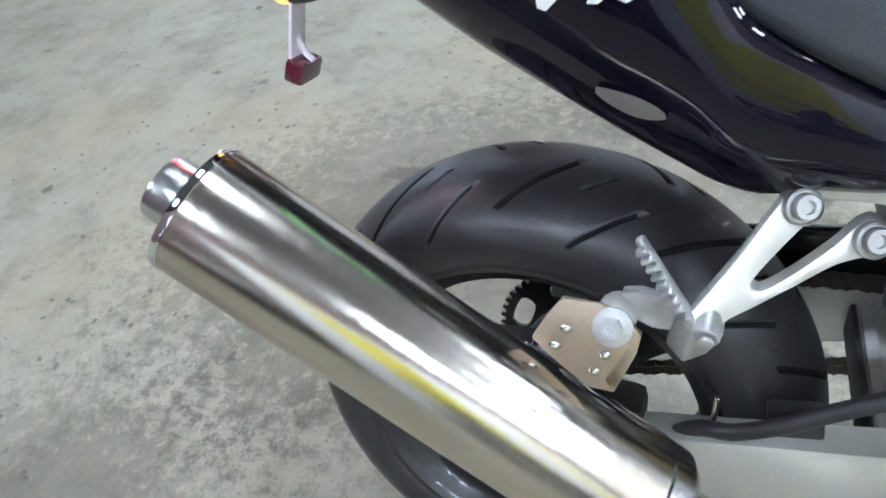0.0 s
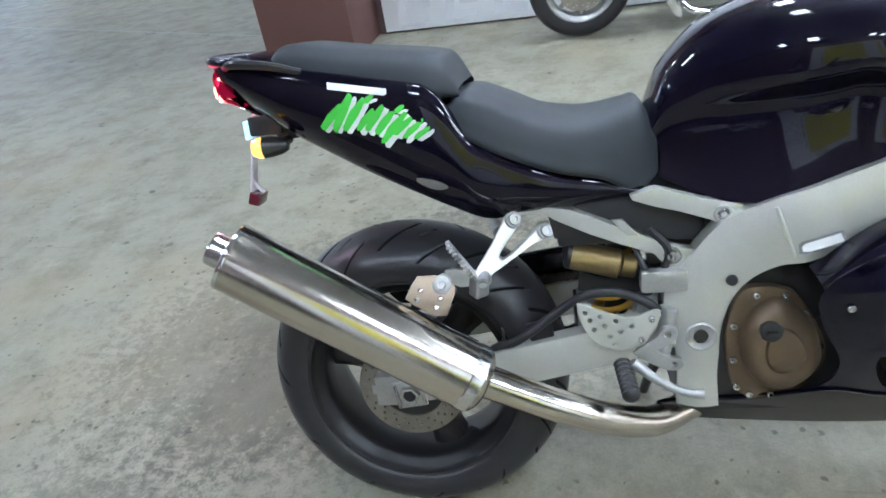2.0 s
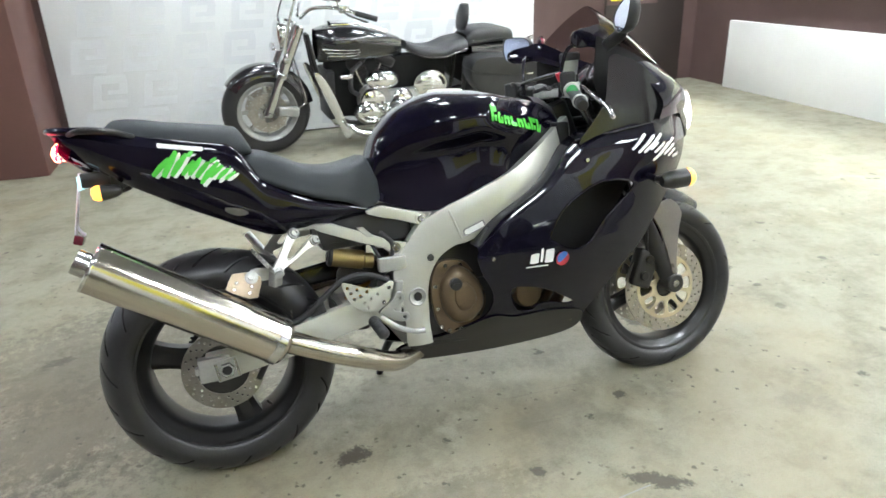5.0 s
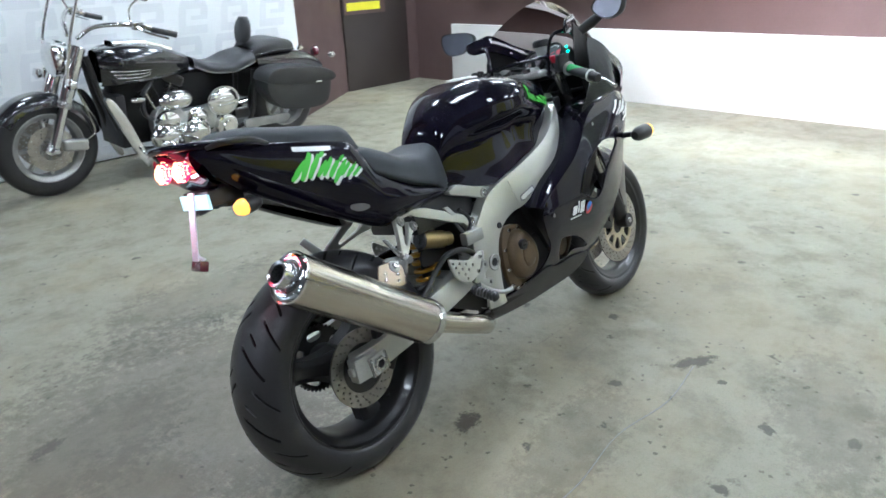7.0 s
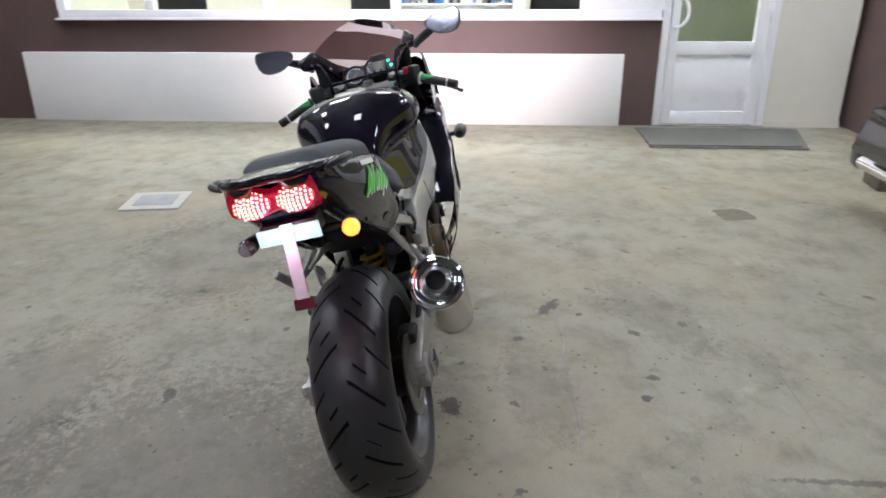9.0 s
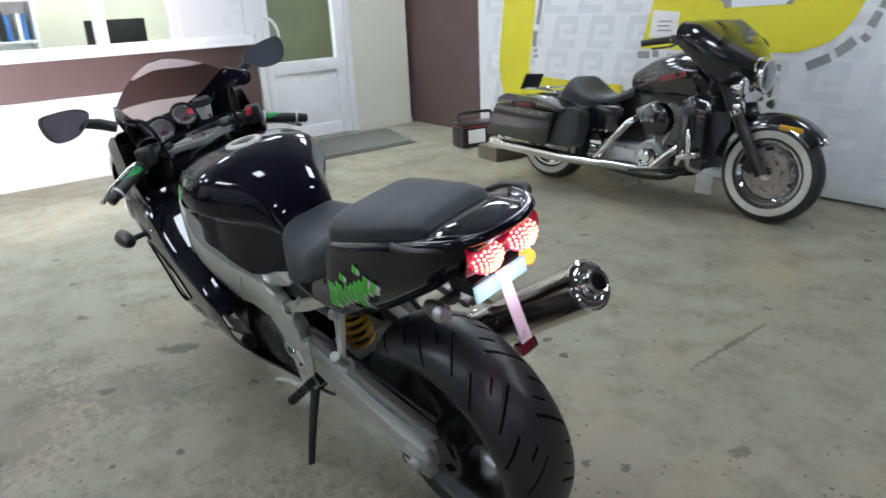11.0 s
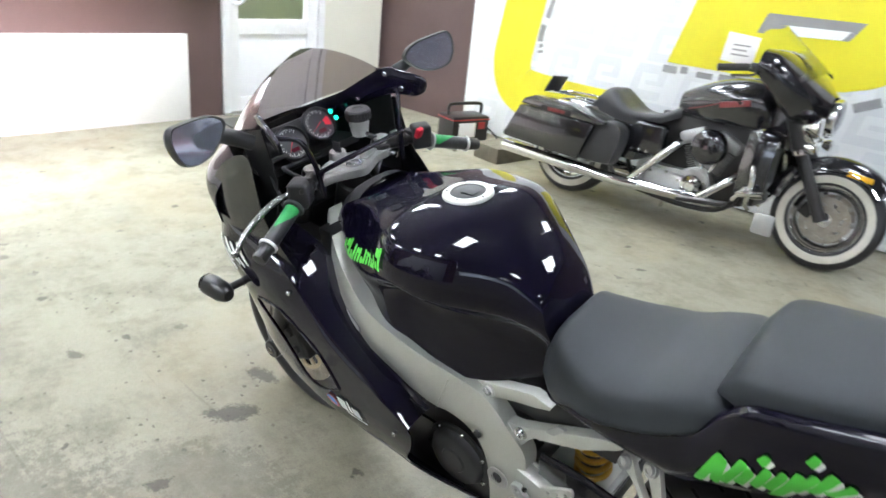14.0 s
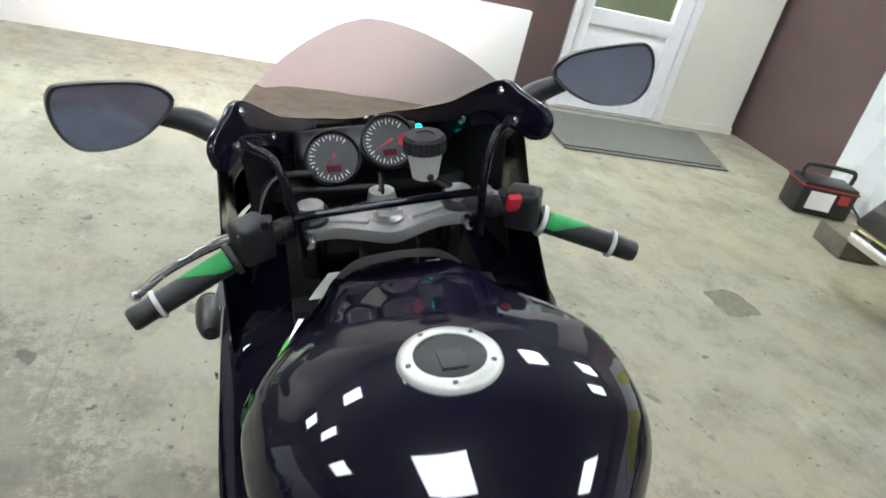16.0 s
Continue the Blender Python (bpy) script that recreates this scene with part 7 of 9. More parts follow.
            ring = [n @ (d * (0.036 - lng) + e * w + Vector((0, 0, 0.0028))) for w in (-0.0008, 0.0008)] + [n @ (d * 0.036 + e * w + Vector((0, 0, 0.0028))) for w in (0.0008, -0.0008)]
            ticks.faces.new([ticks.verts.new(p) for p in ring])
        part("dial_marks", ticks, WHITE_VINYL, gauge)
        ang = radians(140 if y > 0 else 118)
        d, e = Vector((math.cos(ang), math.sin(ang), 0)), Vector((-math.sin(ang), math.cos(ang), 0))
        nd = bmesh.new()
        nd.faces.new([nd.verts.new(n @ (q + Vector((0, 0, 0.004)))) for q in (-d * 0.008 - e * 0.0015, d * 0.030, -d * 0.008 + e * 0.0015)])
        part("needle", nd, NEEDLE, gauge)
        if y < 0:
            red = bmesh.new()
            arcs = [[n @ Vector((r * math.cos(a), r * math.sin(a), 0.003)) for r in (0.016, 0.034)] for a in (radians(-112 + 9 * k) for k in range(6))]
            skin(red, arcs)
            part("red_zone", red, NEEDLE, gauge)
        part("counter", block(0.010, 0.022, 0.002, n @ Matrix.Translation((-0.018, 0, 0.003)), 0.0), RED_OFF, gauge)
    for z in (0.012, -0.006):
        part("telltale", lathe([(0, 0.004), (0.0045, 0.003), (0.006, 0)], 14, Matrix.Translation((1.248 + z * 0.5, -0.082 - 0.5 * (0.012 - z), 0.994 + z)) @ Matrix.Rotation(radians(-52), 4, "Y")), GREEN_LIT, pod, "lit green telltale")


def sports_motorcycle():
    bike = thing("sport_motorcycle", BIKE, "black sports motorcycle with green decals leaning on its side stand", "motorcycle")
    wheels(bike)
    running_gear(bike)
    chassis(bike)
    engine(bike)
    tank(bike)
    seats(bike)
    tail(bike)
    side_fairings(bike)
    nose(bike)
    cockpit(bike)
    lamp = bpy.data.lights.new("headlight_beam", "SPOT")
    lamp.energy, lamp.color, lamp.spot_size, lamp.spot_blend, lamp.shadow_soft_size = HEADLIGHT_POWER, (1.0, 0.82, 0.76), radians(66), 1.0, 0.05
    ob = new("headlight_beam", lamp)
    ob.matrix_world = BIKE @ look((1.60, 0, 0.86), (5.1, 0.0, 1.10))
    lamp = bpy.data.lights.new("tail_glow", "POINT")
    lamp.energy, lamp.color, lamp.shadow_soft_size = TAIL_POWER, (1.0, 0.04, 0.10), 0.05
    ob = new("tail_glow", lamp)
    plate_lamp = bpy.data.lights.new("plate_lamp", "POINT")
    plate_lamp.energy, plate_lamp.color, plate_lamp.shadow_soft_size = PLATE_POWER, (0.85, 0.92, 1.0), 0.02
    new("plate_lamp", plate_lamp).matrix_world = BIKE @ Matrix.Translation((-0.330, 0, 0.845))
    ob.matrix_world = BIKE @ Matrix.Translation((-0.40, 0, 0.885))


sports_motorcycle()

# ---- two cruisers by the banners ----
STUD = surface("bright_studs", (0.75, 0.75, 0.76), None, 0.2, 1.0, 20, 200, 0)
WHITEWALL = surface("whitewall_rubber", (0.60, 0.58, 0.50), (0.50, 0.48, 0.42), 0.6, 0, 20, 200, 0.03)
DEEP_BLACK = surface("deep_black_paint", (0.006, 0.006, 0.008), (0.010, 0.010, 0.012), 0.2, 0.0, 4, 300, 0, 0.05, coat=1.0)
LEATHER = surface("black_leather", (0.016, 0.016, 0.017), (0.030, 0.030, 0.031), 0.42, 0, 10, 260, 0.35)
MAROON = surface("dark_red_badge", (0.22, 0.03, 0.03), None, 0.35, 0, 20, 200, 0, coat=0.5)
AMBER_OFF = surface("amber_marker", (0.85, 0.45, 0.02), (0.8, 0.40, 0.02), 0.2, 0, 60, 140, 0.02, coat=1)
SCREEN = glass("clear_screen", (0.90, 0.92, 0.90), 0.02, 1.03)
PAPER = surface("white_paper", (0.80, 0.80, 0.80), (0.76, 0.76, 0.76), 0.7, 0, 4, 100, 0.02)


def cruiser_wheel(name, parent, x, radius, width, spokes, whitewall, label):
    rim = radius - 0.105
    wheel = part(name, rim_mesh(rim, width * 0.42), CHROME if whitewall else CAST, parent, label)
    wheel.location = (x, 0, radius)
    h = width / 2
    prof = [(rim - 0.004, -h * 0.80), (rim + 0.02, -h * 0.96), (radius - 0.045, -h), (radius - 0.018, -h * 0.82), (radius - 0.003, -h * 0.45), (radius, 0), (radius - 0.003, h * 0.45), (radius - 0.018, h * 0.82), (radius - 0.045, h), (rim + 0.02, h * 0.96), (rim - 0.004, h * 0.80)]
    part("tyre", lathe(prof, 64, ACROSS, closed=True), RUBBER, wheel, "black road tyre")
    if whitewall:
        for s in (-1, 1):
            part("whitewall", lathe([(rim + 0.020, s * (h * 0.955 + 0.003)), (rim + 0.035, s * (h * 0.985 + 0.003)), (radius - 0.048, s * (h * 1.0 + 0.003)), (radius - 0.044, s * (h * 0.985 + 0.003))], 64, ACROSS), WHITEWALL, wheel, "cream whitewall band")
    part("hub", lathe([(0, -0.07), (0.04, -0.07), (0.045, 0), (0.04, 0.07), (0, 0.07)], 24, ACROSS), CHROME, wheel)
    for k in range(spokes):
        part("spoke", spoke(2 * math.pi * k / spokes, 0.03, rim - 0.02, 0.020, 0.016, 0.022, 0.014), CAST, wheel)
    return wheel


def v_twin(parent, x, z, chrome):
    """A V-twin: finned barrels, heads, rocker covers, air cleaner, crankcase."""
    part("crankcase", join(rod((x - 0.02, -0.135, z - 0.02), (x - 0.02, 0.135, z - 0.02), 0.135, sides=32), slab(x - 0.42, x - 0.05, -0.12, 0.12, z - 0.13, z + 0.05, 0.03)), CAST, parent, "polished alloy crankcase")
    for s in (-1, 1):
        part("engine_cover", lathe([(0, 0.035), (0.06, 0.032), (0.095, 0.018), (0.105, 0)], 32, Matrix.Translation((x + 0.01, s * 0.135, z - 0.02)) @ Matrix.Rotation(radians(-90 * s), 4, "X")), CHROME, parent, "chromed engine cover")
        part("primary_cover", lathe([(0, 0.03), (0.05, 0.028), (0.085, 0.010), (0.09, 0)], 28, Matrix.Translation((x - 0.24, s * 0.125, z - 0.03)) @ Matrix.Rotation(radians(-90 * s), 4, "X")), CHROME, parent)
    for a in (-27, 24):
        m = Matrix.Translation((x, 0, z + 0.03)) @ Matrix.Rotation(radians(a), 4, "Y")
        fins = [lathe([(0.050, 0.0), (0.078 + 0.004 * (k % 2), 0.001), (0.078 + 0.004 * (k % 2), 0.007), (0.050, 0.008)], 28, m @ Matrix.Translation((0, 0, 0.085 + 0.0145 * k))) for k in range(10)]
        part("cylinder", join(lathe([(0.052, 0.06), (0.052, 0.25)], 24, m), *fins), SATIN if not chrome else CAST, parent, "finned cylinder")
        part("rocker_cover", block(0.155, 0.145, 0.075, m @ Matrix.Translation((0, 0, 0.275)), 0.022, 3), CHROME if chrome else SATIN, parent, "rocker cover")
        for s in (-1, 1):
            part("pushrod_tube", rod(m @ Vector((0.03, s * 0.082, 0.02)), m @ Vector((0.03, s * 0.075, 0.24)), 0.010), CHROME, parent)


def studded_seat(parent, stations, name, label, studs=0):
    ob = part(name, half_loft(stations, 4, 4), LEATHER, parent, label, 60)
    if studs:
        bm = bmesh.new()
        for k in range(studs):
            x, prof = stations[min(len(stations) - 1, int(k / studs * len(stations)))]
            t = k / (studs - 1)
            xx = stations[0][0] + (stations[-1][0] - stations[0][0]) * t
            a = min(range(len(stations) - 1), key=lambda i: abs((stations[i][0] + stations[i + 1][0]) / 2 - xx))
            (x0, p0), (x1, p1) = stations[a], stations[a + 1]
            f = (xx - x0) / (x1 - x0)
            for s in (-1, 1):
                y, z = p0[-2][0] + (p1[-2][0] - p0[-2][0]) * f, p0[-2][1] + (p1[-2][1] - p0[-2][1]) * f
                bm.from_mesh(DOT)
                bmesh.ops.transform(bm, matrix=Matrix.Translation((xx, s * (y + 0.002), z)) @ Matrix.Scale(2.5, 4), verts=bm.verts[-DOT_N:])
        part("stud_row", bm, STUD, ob, "row of bright studs")["kind"] = "stuff"
    return ob


def tear_tank(parent, x0, x1, zt, zb, w, material, label):
    st = []
    for k in range(9):
        t = k / 8
        x = x0 + (x1 - x0) * t
        f = math.sin(math.pi * min(1.0, 0.10 + 0.62 * t)) ** 0.8
        if k == 8:
            f *= 0.55
        top = zb + (zt - zb) * (0.35 + 0.65 * math.sin(math.pi * (0.08 + 0.60 * t)))
        st.append((x, [(0, top), (w * f * 0.5, top - 0.008), (w * f * 0.9, top - 0.25 * (top - zb)), (w * f, top - 0.55 * (top - zb)), (w * f * 0.82, zb + 0.02), (w * f * 0.5, zb)]))
    return part("fuel_tank", half_loft(st, 4, 4), material, parent, label, 60)


def fender(parent, cx, cz, r, w, a0, a1, name, material, label):
    bm = bmesh.new()
    rings = []
    for k in range(27):
        a = radians(a0 + (a1 - a0) * k / 26)
        ring = []
        for j in range(11):
            u = -1 + j / 5
            rr = r - 0.085 * max(0, abs(u) - 0.35) ** 1.6 * 1.9
            ring.append(Vector((cx + rr * math.cos(a), w * math.sin(u * 1.25) / math.sin(1.25), cz + rr * math.sin(a))))
        rings.append(ring)
    skin(bm, rings)
    tidy(bm)
    bmesh.ops.solidify(bm, geom=bm.faces[:], thickness=0.004)
    return part(name, tidy(bm), material, parent, label, 60)


def touring_cruiser():
    m = Matrix.Translation((2.29, -2.765, 0)) @ Matrix.Rotation(radians(182.5), 4, "Z") @ Matrix.Rotation(radians(-5.0), 4, "X")
    b = thing("touring_motorcycle", m, "black touring motorcycle with a fork fairing, panniers and whitewall tyres", "motorcycle")
    fx, fr = 1.605, 0.288
    fw = cruiser_wheel("front_wheel", b, fx, fr, 0.125, 9, True, "front wheel with a whitewall tyre")
    slots = [outline2([(r * math.cos(a + d), r * math.sin(a + d)) for r, d in ((0.078, -0.10), (0.080, 0.22), (0.098, 0.46), (0.106, 0.40), (0.094, 0.10), (0.088, -0.12))], 3) for a in (2 * math.pi * k / 7 for k in range(7))]
    for s in (-1, 1):
        part("brake_disc", plate(ring2(0, 0, 0.128, 56), s * 0.064, s * 0.069, [list(reversed(ring2(0, 0, 0.040, 24)))] + slots), DISC, fw, "slotted steel brake disc")
        part("axle_cap", lathe([(0, 0.030), (0.016, 0.028), (0.022, 0.0)], 20, Matrix.Translation((0, s * 0.075, 0)) @ Matrix.Rotation(radians(-90 * s), 4, "X")), CHROME, fw)
    cruiser_wheel("rear_wheel", b, 0, 0.295, 0.135, 9, True, "rear wheel with a whitewall tyre")
    for s in (-1, 1):
        turn_out = Matrix.Rotation(radians(-90 * s), 4, "X")
        part("fork_leg", rod((fx - 0.01, s * 0.105, 0.28), (1.37, s * 0.105, 0.66), 0.034, 0.030), SATIN, b, "black lower fork leg")
        part("fork_cover", rod((1.39, s * 0.100, 0.62), (1.30, s * 0.095, 0.80), 0.040, 0.042), SATIN, b)
        part("fork_collar", rod((1.405, s * 0.100, 0.60), (1.390, s * 0.100, 0.63), 0.044), CHROME, b)
        part("brake_caliper", block(0.07, 0.05, 0.11, Matrix.Translation((1.52, s * 0.085, 0.34)) @ Matrix.Rotation(radians(25), 4, "Y"), 0.014, 3), SATIN, b)
        bag = part("saddlebag", plate([(-0.372, 0.330), (-0.270, 0.545), (0.285, 0.522), (0.215, 0.300), (0.180, 0.292), (-0.350, 0.318)], *sorted((s * 0.205, s * 0.372)), (), 0.016), DEEP_BLACK, b, "black hard pannier")
        part("bag_lid", plate([(-0.268, 0.552), (-0.240, 0.590), (-0.165, 0.622), (0.10, 0.612), (0.355, 0.556), (0.350, 0.534), (0.288, 0.528)], *sorted((s * 0.200, s * 0.380)), (), 0.014), DEEP_BLACK, bag, "black pannier lid")
        part("bag_reflector", slab(-0.05, 0.075, s * 0.380, s * 0.387, 0.545, 0.566, 0.003), MAROON, bag, "red pannier reflector")
        part("bag_latch", slab(-0.10, 0.12, s * 0.379, s * 0.384, 0.538, 0.574, 0.003), SATIN, bag)
        part("bag_guard", plate(outline2([(0.145, 0.335), (0.300, 0.545), (0.425, 0.545), (0.455, 0.470), (0.425, 0.330), (0.380, 0.300), (0.180, 0.300)], 3), *sorted((s * 0.20, s * 0.335)), (), 0.022), LEATHER, b, "black bag between pannier and engine")
        part("guard_bar", tube([(0.10, s * 0.345, 0.300), (0.20, s * 0.350, 0.42), (0.29, s * 0.345, 0.545)], 0.010, 8), SATIN, b)
        part("exhaust_pipe", tube([(0.98, s * 0.185, 0.222), (0.70, s * 0.215, 0.215), (0.40, s * 0.230, 0.214), (0.10, s * 0.238, 0.222), (-0.420, s * 0.240, 0.236)], [0.024, 0.026, 0.034, 0.040, 0.040], 20), CHROME, b, "long chromed exhaust pipe")
        part("pipe_shield", tube([(0.86, s * 0.212, 0.228), (0.60, s * 0.236, 0.226)], [0.028, 0.030], 14, smooth=False), CHROME, b)
        part("header_pipe", tube([(0.745, s * 0.12, 0.52), (0.726, s * 0.17, 0.485), (0.640, s * 0.195, 0.380), (0.517, s * 0.205, 0.235)], [0.021, 0.024, 0.025, 0.024], 14), CHROME, b, "straight chromed header pipe")
        part("header_pipe", tube([(1.168, s * 0.15, 0.445), (1.080, s * 0.19, 0.360), (0.955, s * 0.205, 0.240)], [0.022, 0.024, 0.024], 14), CHROME, b, "straight chromed header pipe")
        part("crash_bar", tube([(1.215, s * 0.10, 0.240), (1.240, s * 0.28, 0.300), (1.255, s * 0.330, 0.420), (1.225, s * 0.290, 0.560), (1.200, s * 0.10, 0.620)], 0.015, 10), CHROME, b, "chromed crash bar")
        part("foot_peg", join(rod((1.17, s * 0.30, 0.300), (1.235, s * 0.335, 0.395), 0.012), block(0.13, 0.045, 0.030, Matrix.Translation((1.265, s * 0.345, 0.365)) @ Matrix.Rotation(radians(-14), 4, "Y"), 0.008)), CHROME, b, "chromed highway peg")
        part("footboard", block(0.27, 0.095, 0.022, Matrix.Translation((1.01, s * 0.30, 0.245)) @ Matrix.Rotation(radians(-8), 4, "Y"), 0.008), SATIN, b)
        part("heel_plate", block(0.11, 0.020, 0.115, Matrix.Translation((1.365, s * 0.295, 0.215)), 0.014, 2), CAST, b, "pale flap behind the front wheel")
        lower = half_loft([(1.165, [(0.20, 0.690), (0.26, 0.690), (0.300, 0.655), (0.310, 0.52), (0.300, 0.36), (0.24, 0.325)]), (1.235, [(0.18, 0.715), (0.27, 0.712), (0.325, 0.665), (0.335, 0.52), (0.318, 0.35), (0.24, 0.315)]), (1.315, [(0.16, 0.690), (0.25, 0.685), (0.295, 0.645), (0.300, 0.51), (0.280, 0.36), (0.20, 0.330)])], 5, 4, False)
        if s < 0:
            flipped(lower)
        bmesh.ops.solidify(lower, geom=lower.faces[:], thickness=0.006)
        part("leg_shield", tidy(lower), DEEP_BLACK, b, "gloss black lower leg shield", 60)
        part("shield_lamp", lathe([(0, 0.020), (0.022, 0.017), (0.030, 0.004), (0.030, -0.02)], 20, along((1.300, s * 0.265, 0.640), (1.40, s * 0.275, 0.640))), CHROME, b)
        part("spot_lamp", lathe([(0, -0.06), (0.03, -0.055), (0.052, -0.015), (0.057, 0.008), (0.050, 0.016), (0.03, 0.022), (0, 0.025)], 28, along((1.455, s * 0.185, 0.760), (1.6, s * 0.185, 0.760))), CHROME, b, "chromed passing lamp")
        part("turn_signal", lathe([(0, -0.04), (0.02, -0.035), (0.032, -0.01), (0.034, 0.008), (0.020, 0.018), (0, 0.020)], 20, along((1.465, s * 0.205, 0.655), (1.6, s * 0.205, 0.655))), CHROME, b, "chromed turn signal")
        part("signal_bracket", tube([(1.36, s * 0.05, 0.74), (1.42, s * 0.13, 0.735), (1.44, s * 0.19, 0.70)], 0.012, 8), CHROME, b)
        part("handlebar", tube([(1.25, s * 0.06, 0.96), (1.21, s * 0.20, 1.01), (1.14, s * 0.34, 1.010), (1.00, s * 0.42, 0.985)], 0.014, 10), CHROME, b)
        part("grip", rod((1.085, s * 0.375, 1.003), (0.945, s * 0.445, 0.978), 0.019), RUBBER, b)
        part("switch_block", block(0.060, 0.050, 0.050, Matrix.Translation((1.115, s * 0.360, 1.005)), 0.012), SATIN, b)
        part("lever", tube([(1.14, s * 0.365, 0.990), (1.115, s * 0.42, 0.965), (1.03, s * 0.465, 0.950)], 0.007, 8), CHROME, b)
        part("side_cover", block(0.24, 0.02, 0.20, Matrix.Translation((0.545, s * 0.160, 0.500)), 0.03, 3), DEEP_BLACK, b, "black side cover")
        for k in range(3):
            part("cover_bolt", rod((0.47 + 0.05 * k, s * 0.165, 0.42), (0.47 + 0.05 * k, s * 0.178, 0.42), 0.008), CHROME, b)
        part("cam_cover", lathe([(0, 0.026), (0.030, 0.025), (0.036, 0.018), (0.060, 0.016), (0.068, 0)], 32, Matrix.Translation((0.880, s * 0.150, 0.285)) @ turn_out), CHROME, b, "chromed round engine cover")
        part("gear_case", block(0.30, 0.05, 0.115, Matrix.Translation((0.715, s * 0.130, 0.275)), 0.030, 3), CAST, b, "polished alloy gearbox case")
        for x, z in ((0.62, 0.315), (0.72, 0.330), (0.80, 0.300), (0.66, 0.235), (0.955, 0.320), (1.00, 0.275)):
            part("case_bolt", rod((x, s * 0.150, z), (x, s * 0.164, z), 0.009), CHROME, b)
        part("frame_rail", tube([(0.30, s * 0.125, 0.62), (0.34, s * 0.13, 0.28), (0.50, s * 0.13, 0.185), (1.05, s * 0.13, 0.185), (1.19, s * 0.09, 0.45), (1.30, s * 0.03, 0.80)], 0.017, 10), SATIN, b)
        part("marker_light", block(0.125, 0.012, 0.030, Matrix.Translation((fx + 0.100, s * 0.083, 0.552)) @ Matrix.Rotation(radians(6), 4, "Y"), 0.005), AMBER_OFF, b, "amber marker on the mudguard")
        part("fender_trim", tube([(fx + 0.275 * math.cos(q), s * 0.084, fr + 0.275 * math.sin(q)) for q in (radians(40 + 14 * k) for k in range(8))], 0.006, 8), CHROME, b, "bright trim along the mudguard")
    part("crankcase", join(rod((0.88, -0.135, 0.29), (0.88, 0.135, 0.29), 0.105, sides=32), slab(0.50, 0.86, -0.115, 0.115, 0.20, 0.36, 0.03)), CAST, b, "alloy engine crankcase")
    for a in (-24, 24):
        q = Matrix.Translation((0.90, 0, 0.33)) @ Matrix.Rotation(radians(a), 4, "Y")
        fins = [lathe([(0.050, 0.0), (0.086 + 0.004 * (k % 2), 0.001), (0.086 + 0.004 * (k % 2), 0.006), (0.050, 0.007)], 28, q @ Matrix.Translation((0, 0, 0.070 + 0.0135 * k))) for k in range(11)]
        part("cylinder", join(lathe([(0.056, 0.04), (0.056, 0.23)], 24, q), *fins), CAST, b, "finned alloy cylinder")
        part("rocker_cover", block(0.165, 0.165, 0.080, q @ Matrix.Translation((0, 0, 0.262)), 0.026, 3), CAST, b, "polished rocker cover")
        for s in (-1, 1):
            part("pushrod_tube", rod(q @ Vector((0.02, s * 0.092, 0.0)), q @ Vector((0.02, s * 0.088, 0.22)), 0.010), CHROME, b)
    for s in (-1, 1):
        cleaner = Matrix.Translation((0.925, s * 0.150, 0.530)) @ Matrix.Rotation(radians(-90 * s), 4, "X")
        part("air_cleaner", lathe([(0, 0.058), (0.050, 0.057), (0.078, 0.050), (0.098, 0.036), (0.104, 0.016), (0.104, -0.02)], 40, cleaner), DEEP_BLACK, b, "round gloss black air cleaner")
        part("cleaner_badge", lathe([(0, 0.0605), (0.012, 0.0605), (0.0135, 0.056)], 20, cleaner), CHROME, b)
    part("engine_shroud", slab(0.56, 1.16, -0.05, 0.05, 0.22, 0.68, 0.02), SATIN, b)
    part("battery_cover", slab(0.10, 0.50, -0.165, 0.165, 0.34, 0.62, 0.03), DEEP_BLACK, b, "black side box")
    part("oil_cooler", slab(1.18, 1.25, -0.15, 0.15, 0.26, 0.60, 0.02), SATIN, b)
    part("frame_neck", slab(1.14, 1.34, -0.10, 0.10, 0.60, 0.86, 0.04), DEEP_BLACK, b)
    tk = tear_tank(b, 0.655, 1.235, 0.945, 0.665, 0.160, DEEP_BLACK, "black teardrop fuel tank")
    for s in (-1, 1):
        part("tank_badge", block(0.17, 0.006, 0.034, Matrix.Translation((1.00, s * 0.157, 0.795)) @ Matrix.Rotation(radians(-14), 4, "Y"), 0.002), MAROON, tk, "dark red tank badge")
        part("tank_stripe", tube([(0.74, s * 0.120, 0.720), (0.86, s * 0.146, 0.760), (1.04, s * 0.150, 0.845), (1.15, s * 0.118, 0.875)], 0.003, 6), MAROON, tk)
    part("tank_console", half_loft([(0.70, [(0, 0.775), (0.028, 0.770), (0.034, 0.75)]), (0.88, [(0, 0.900), (0.040, 0.895), (0.046, 0.87)]), (1.08, [(0, 0.962), (0.040, 0.956), (0.046, 0.93)])], 4, 3), SATIN, tk)
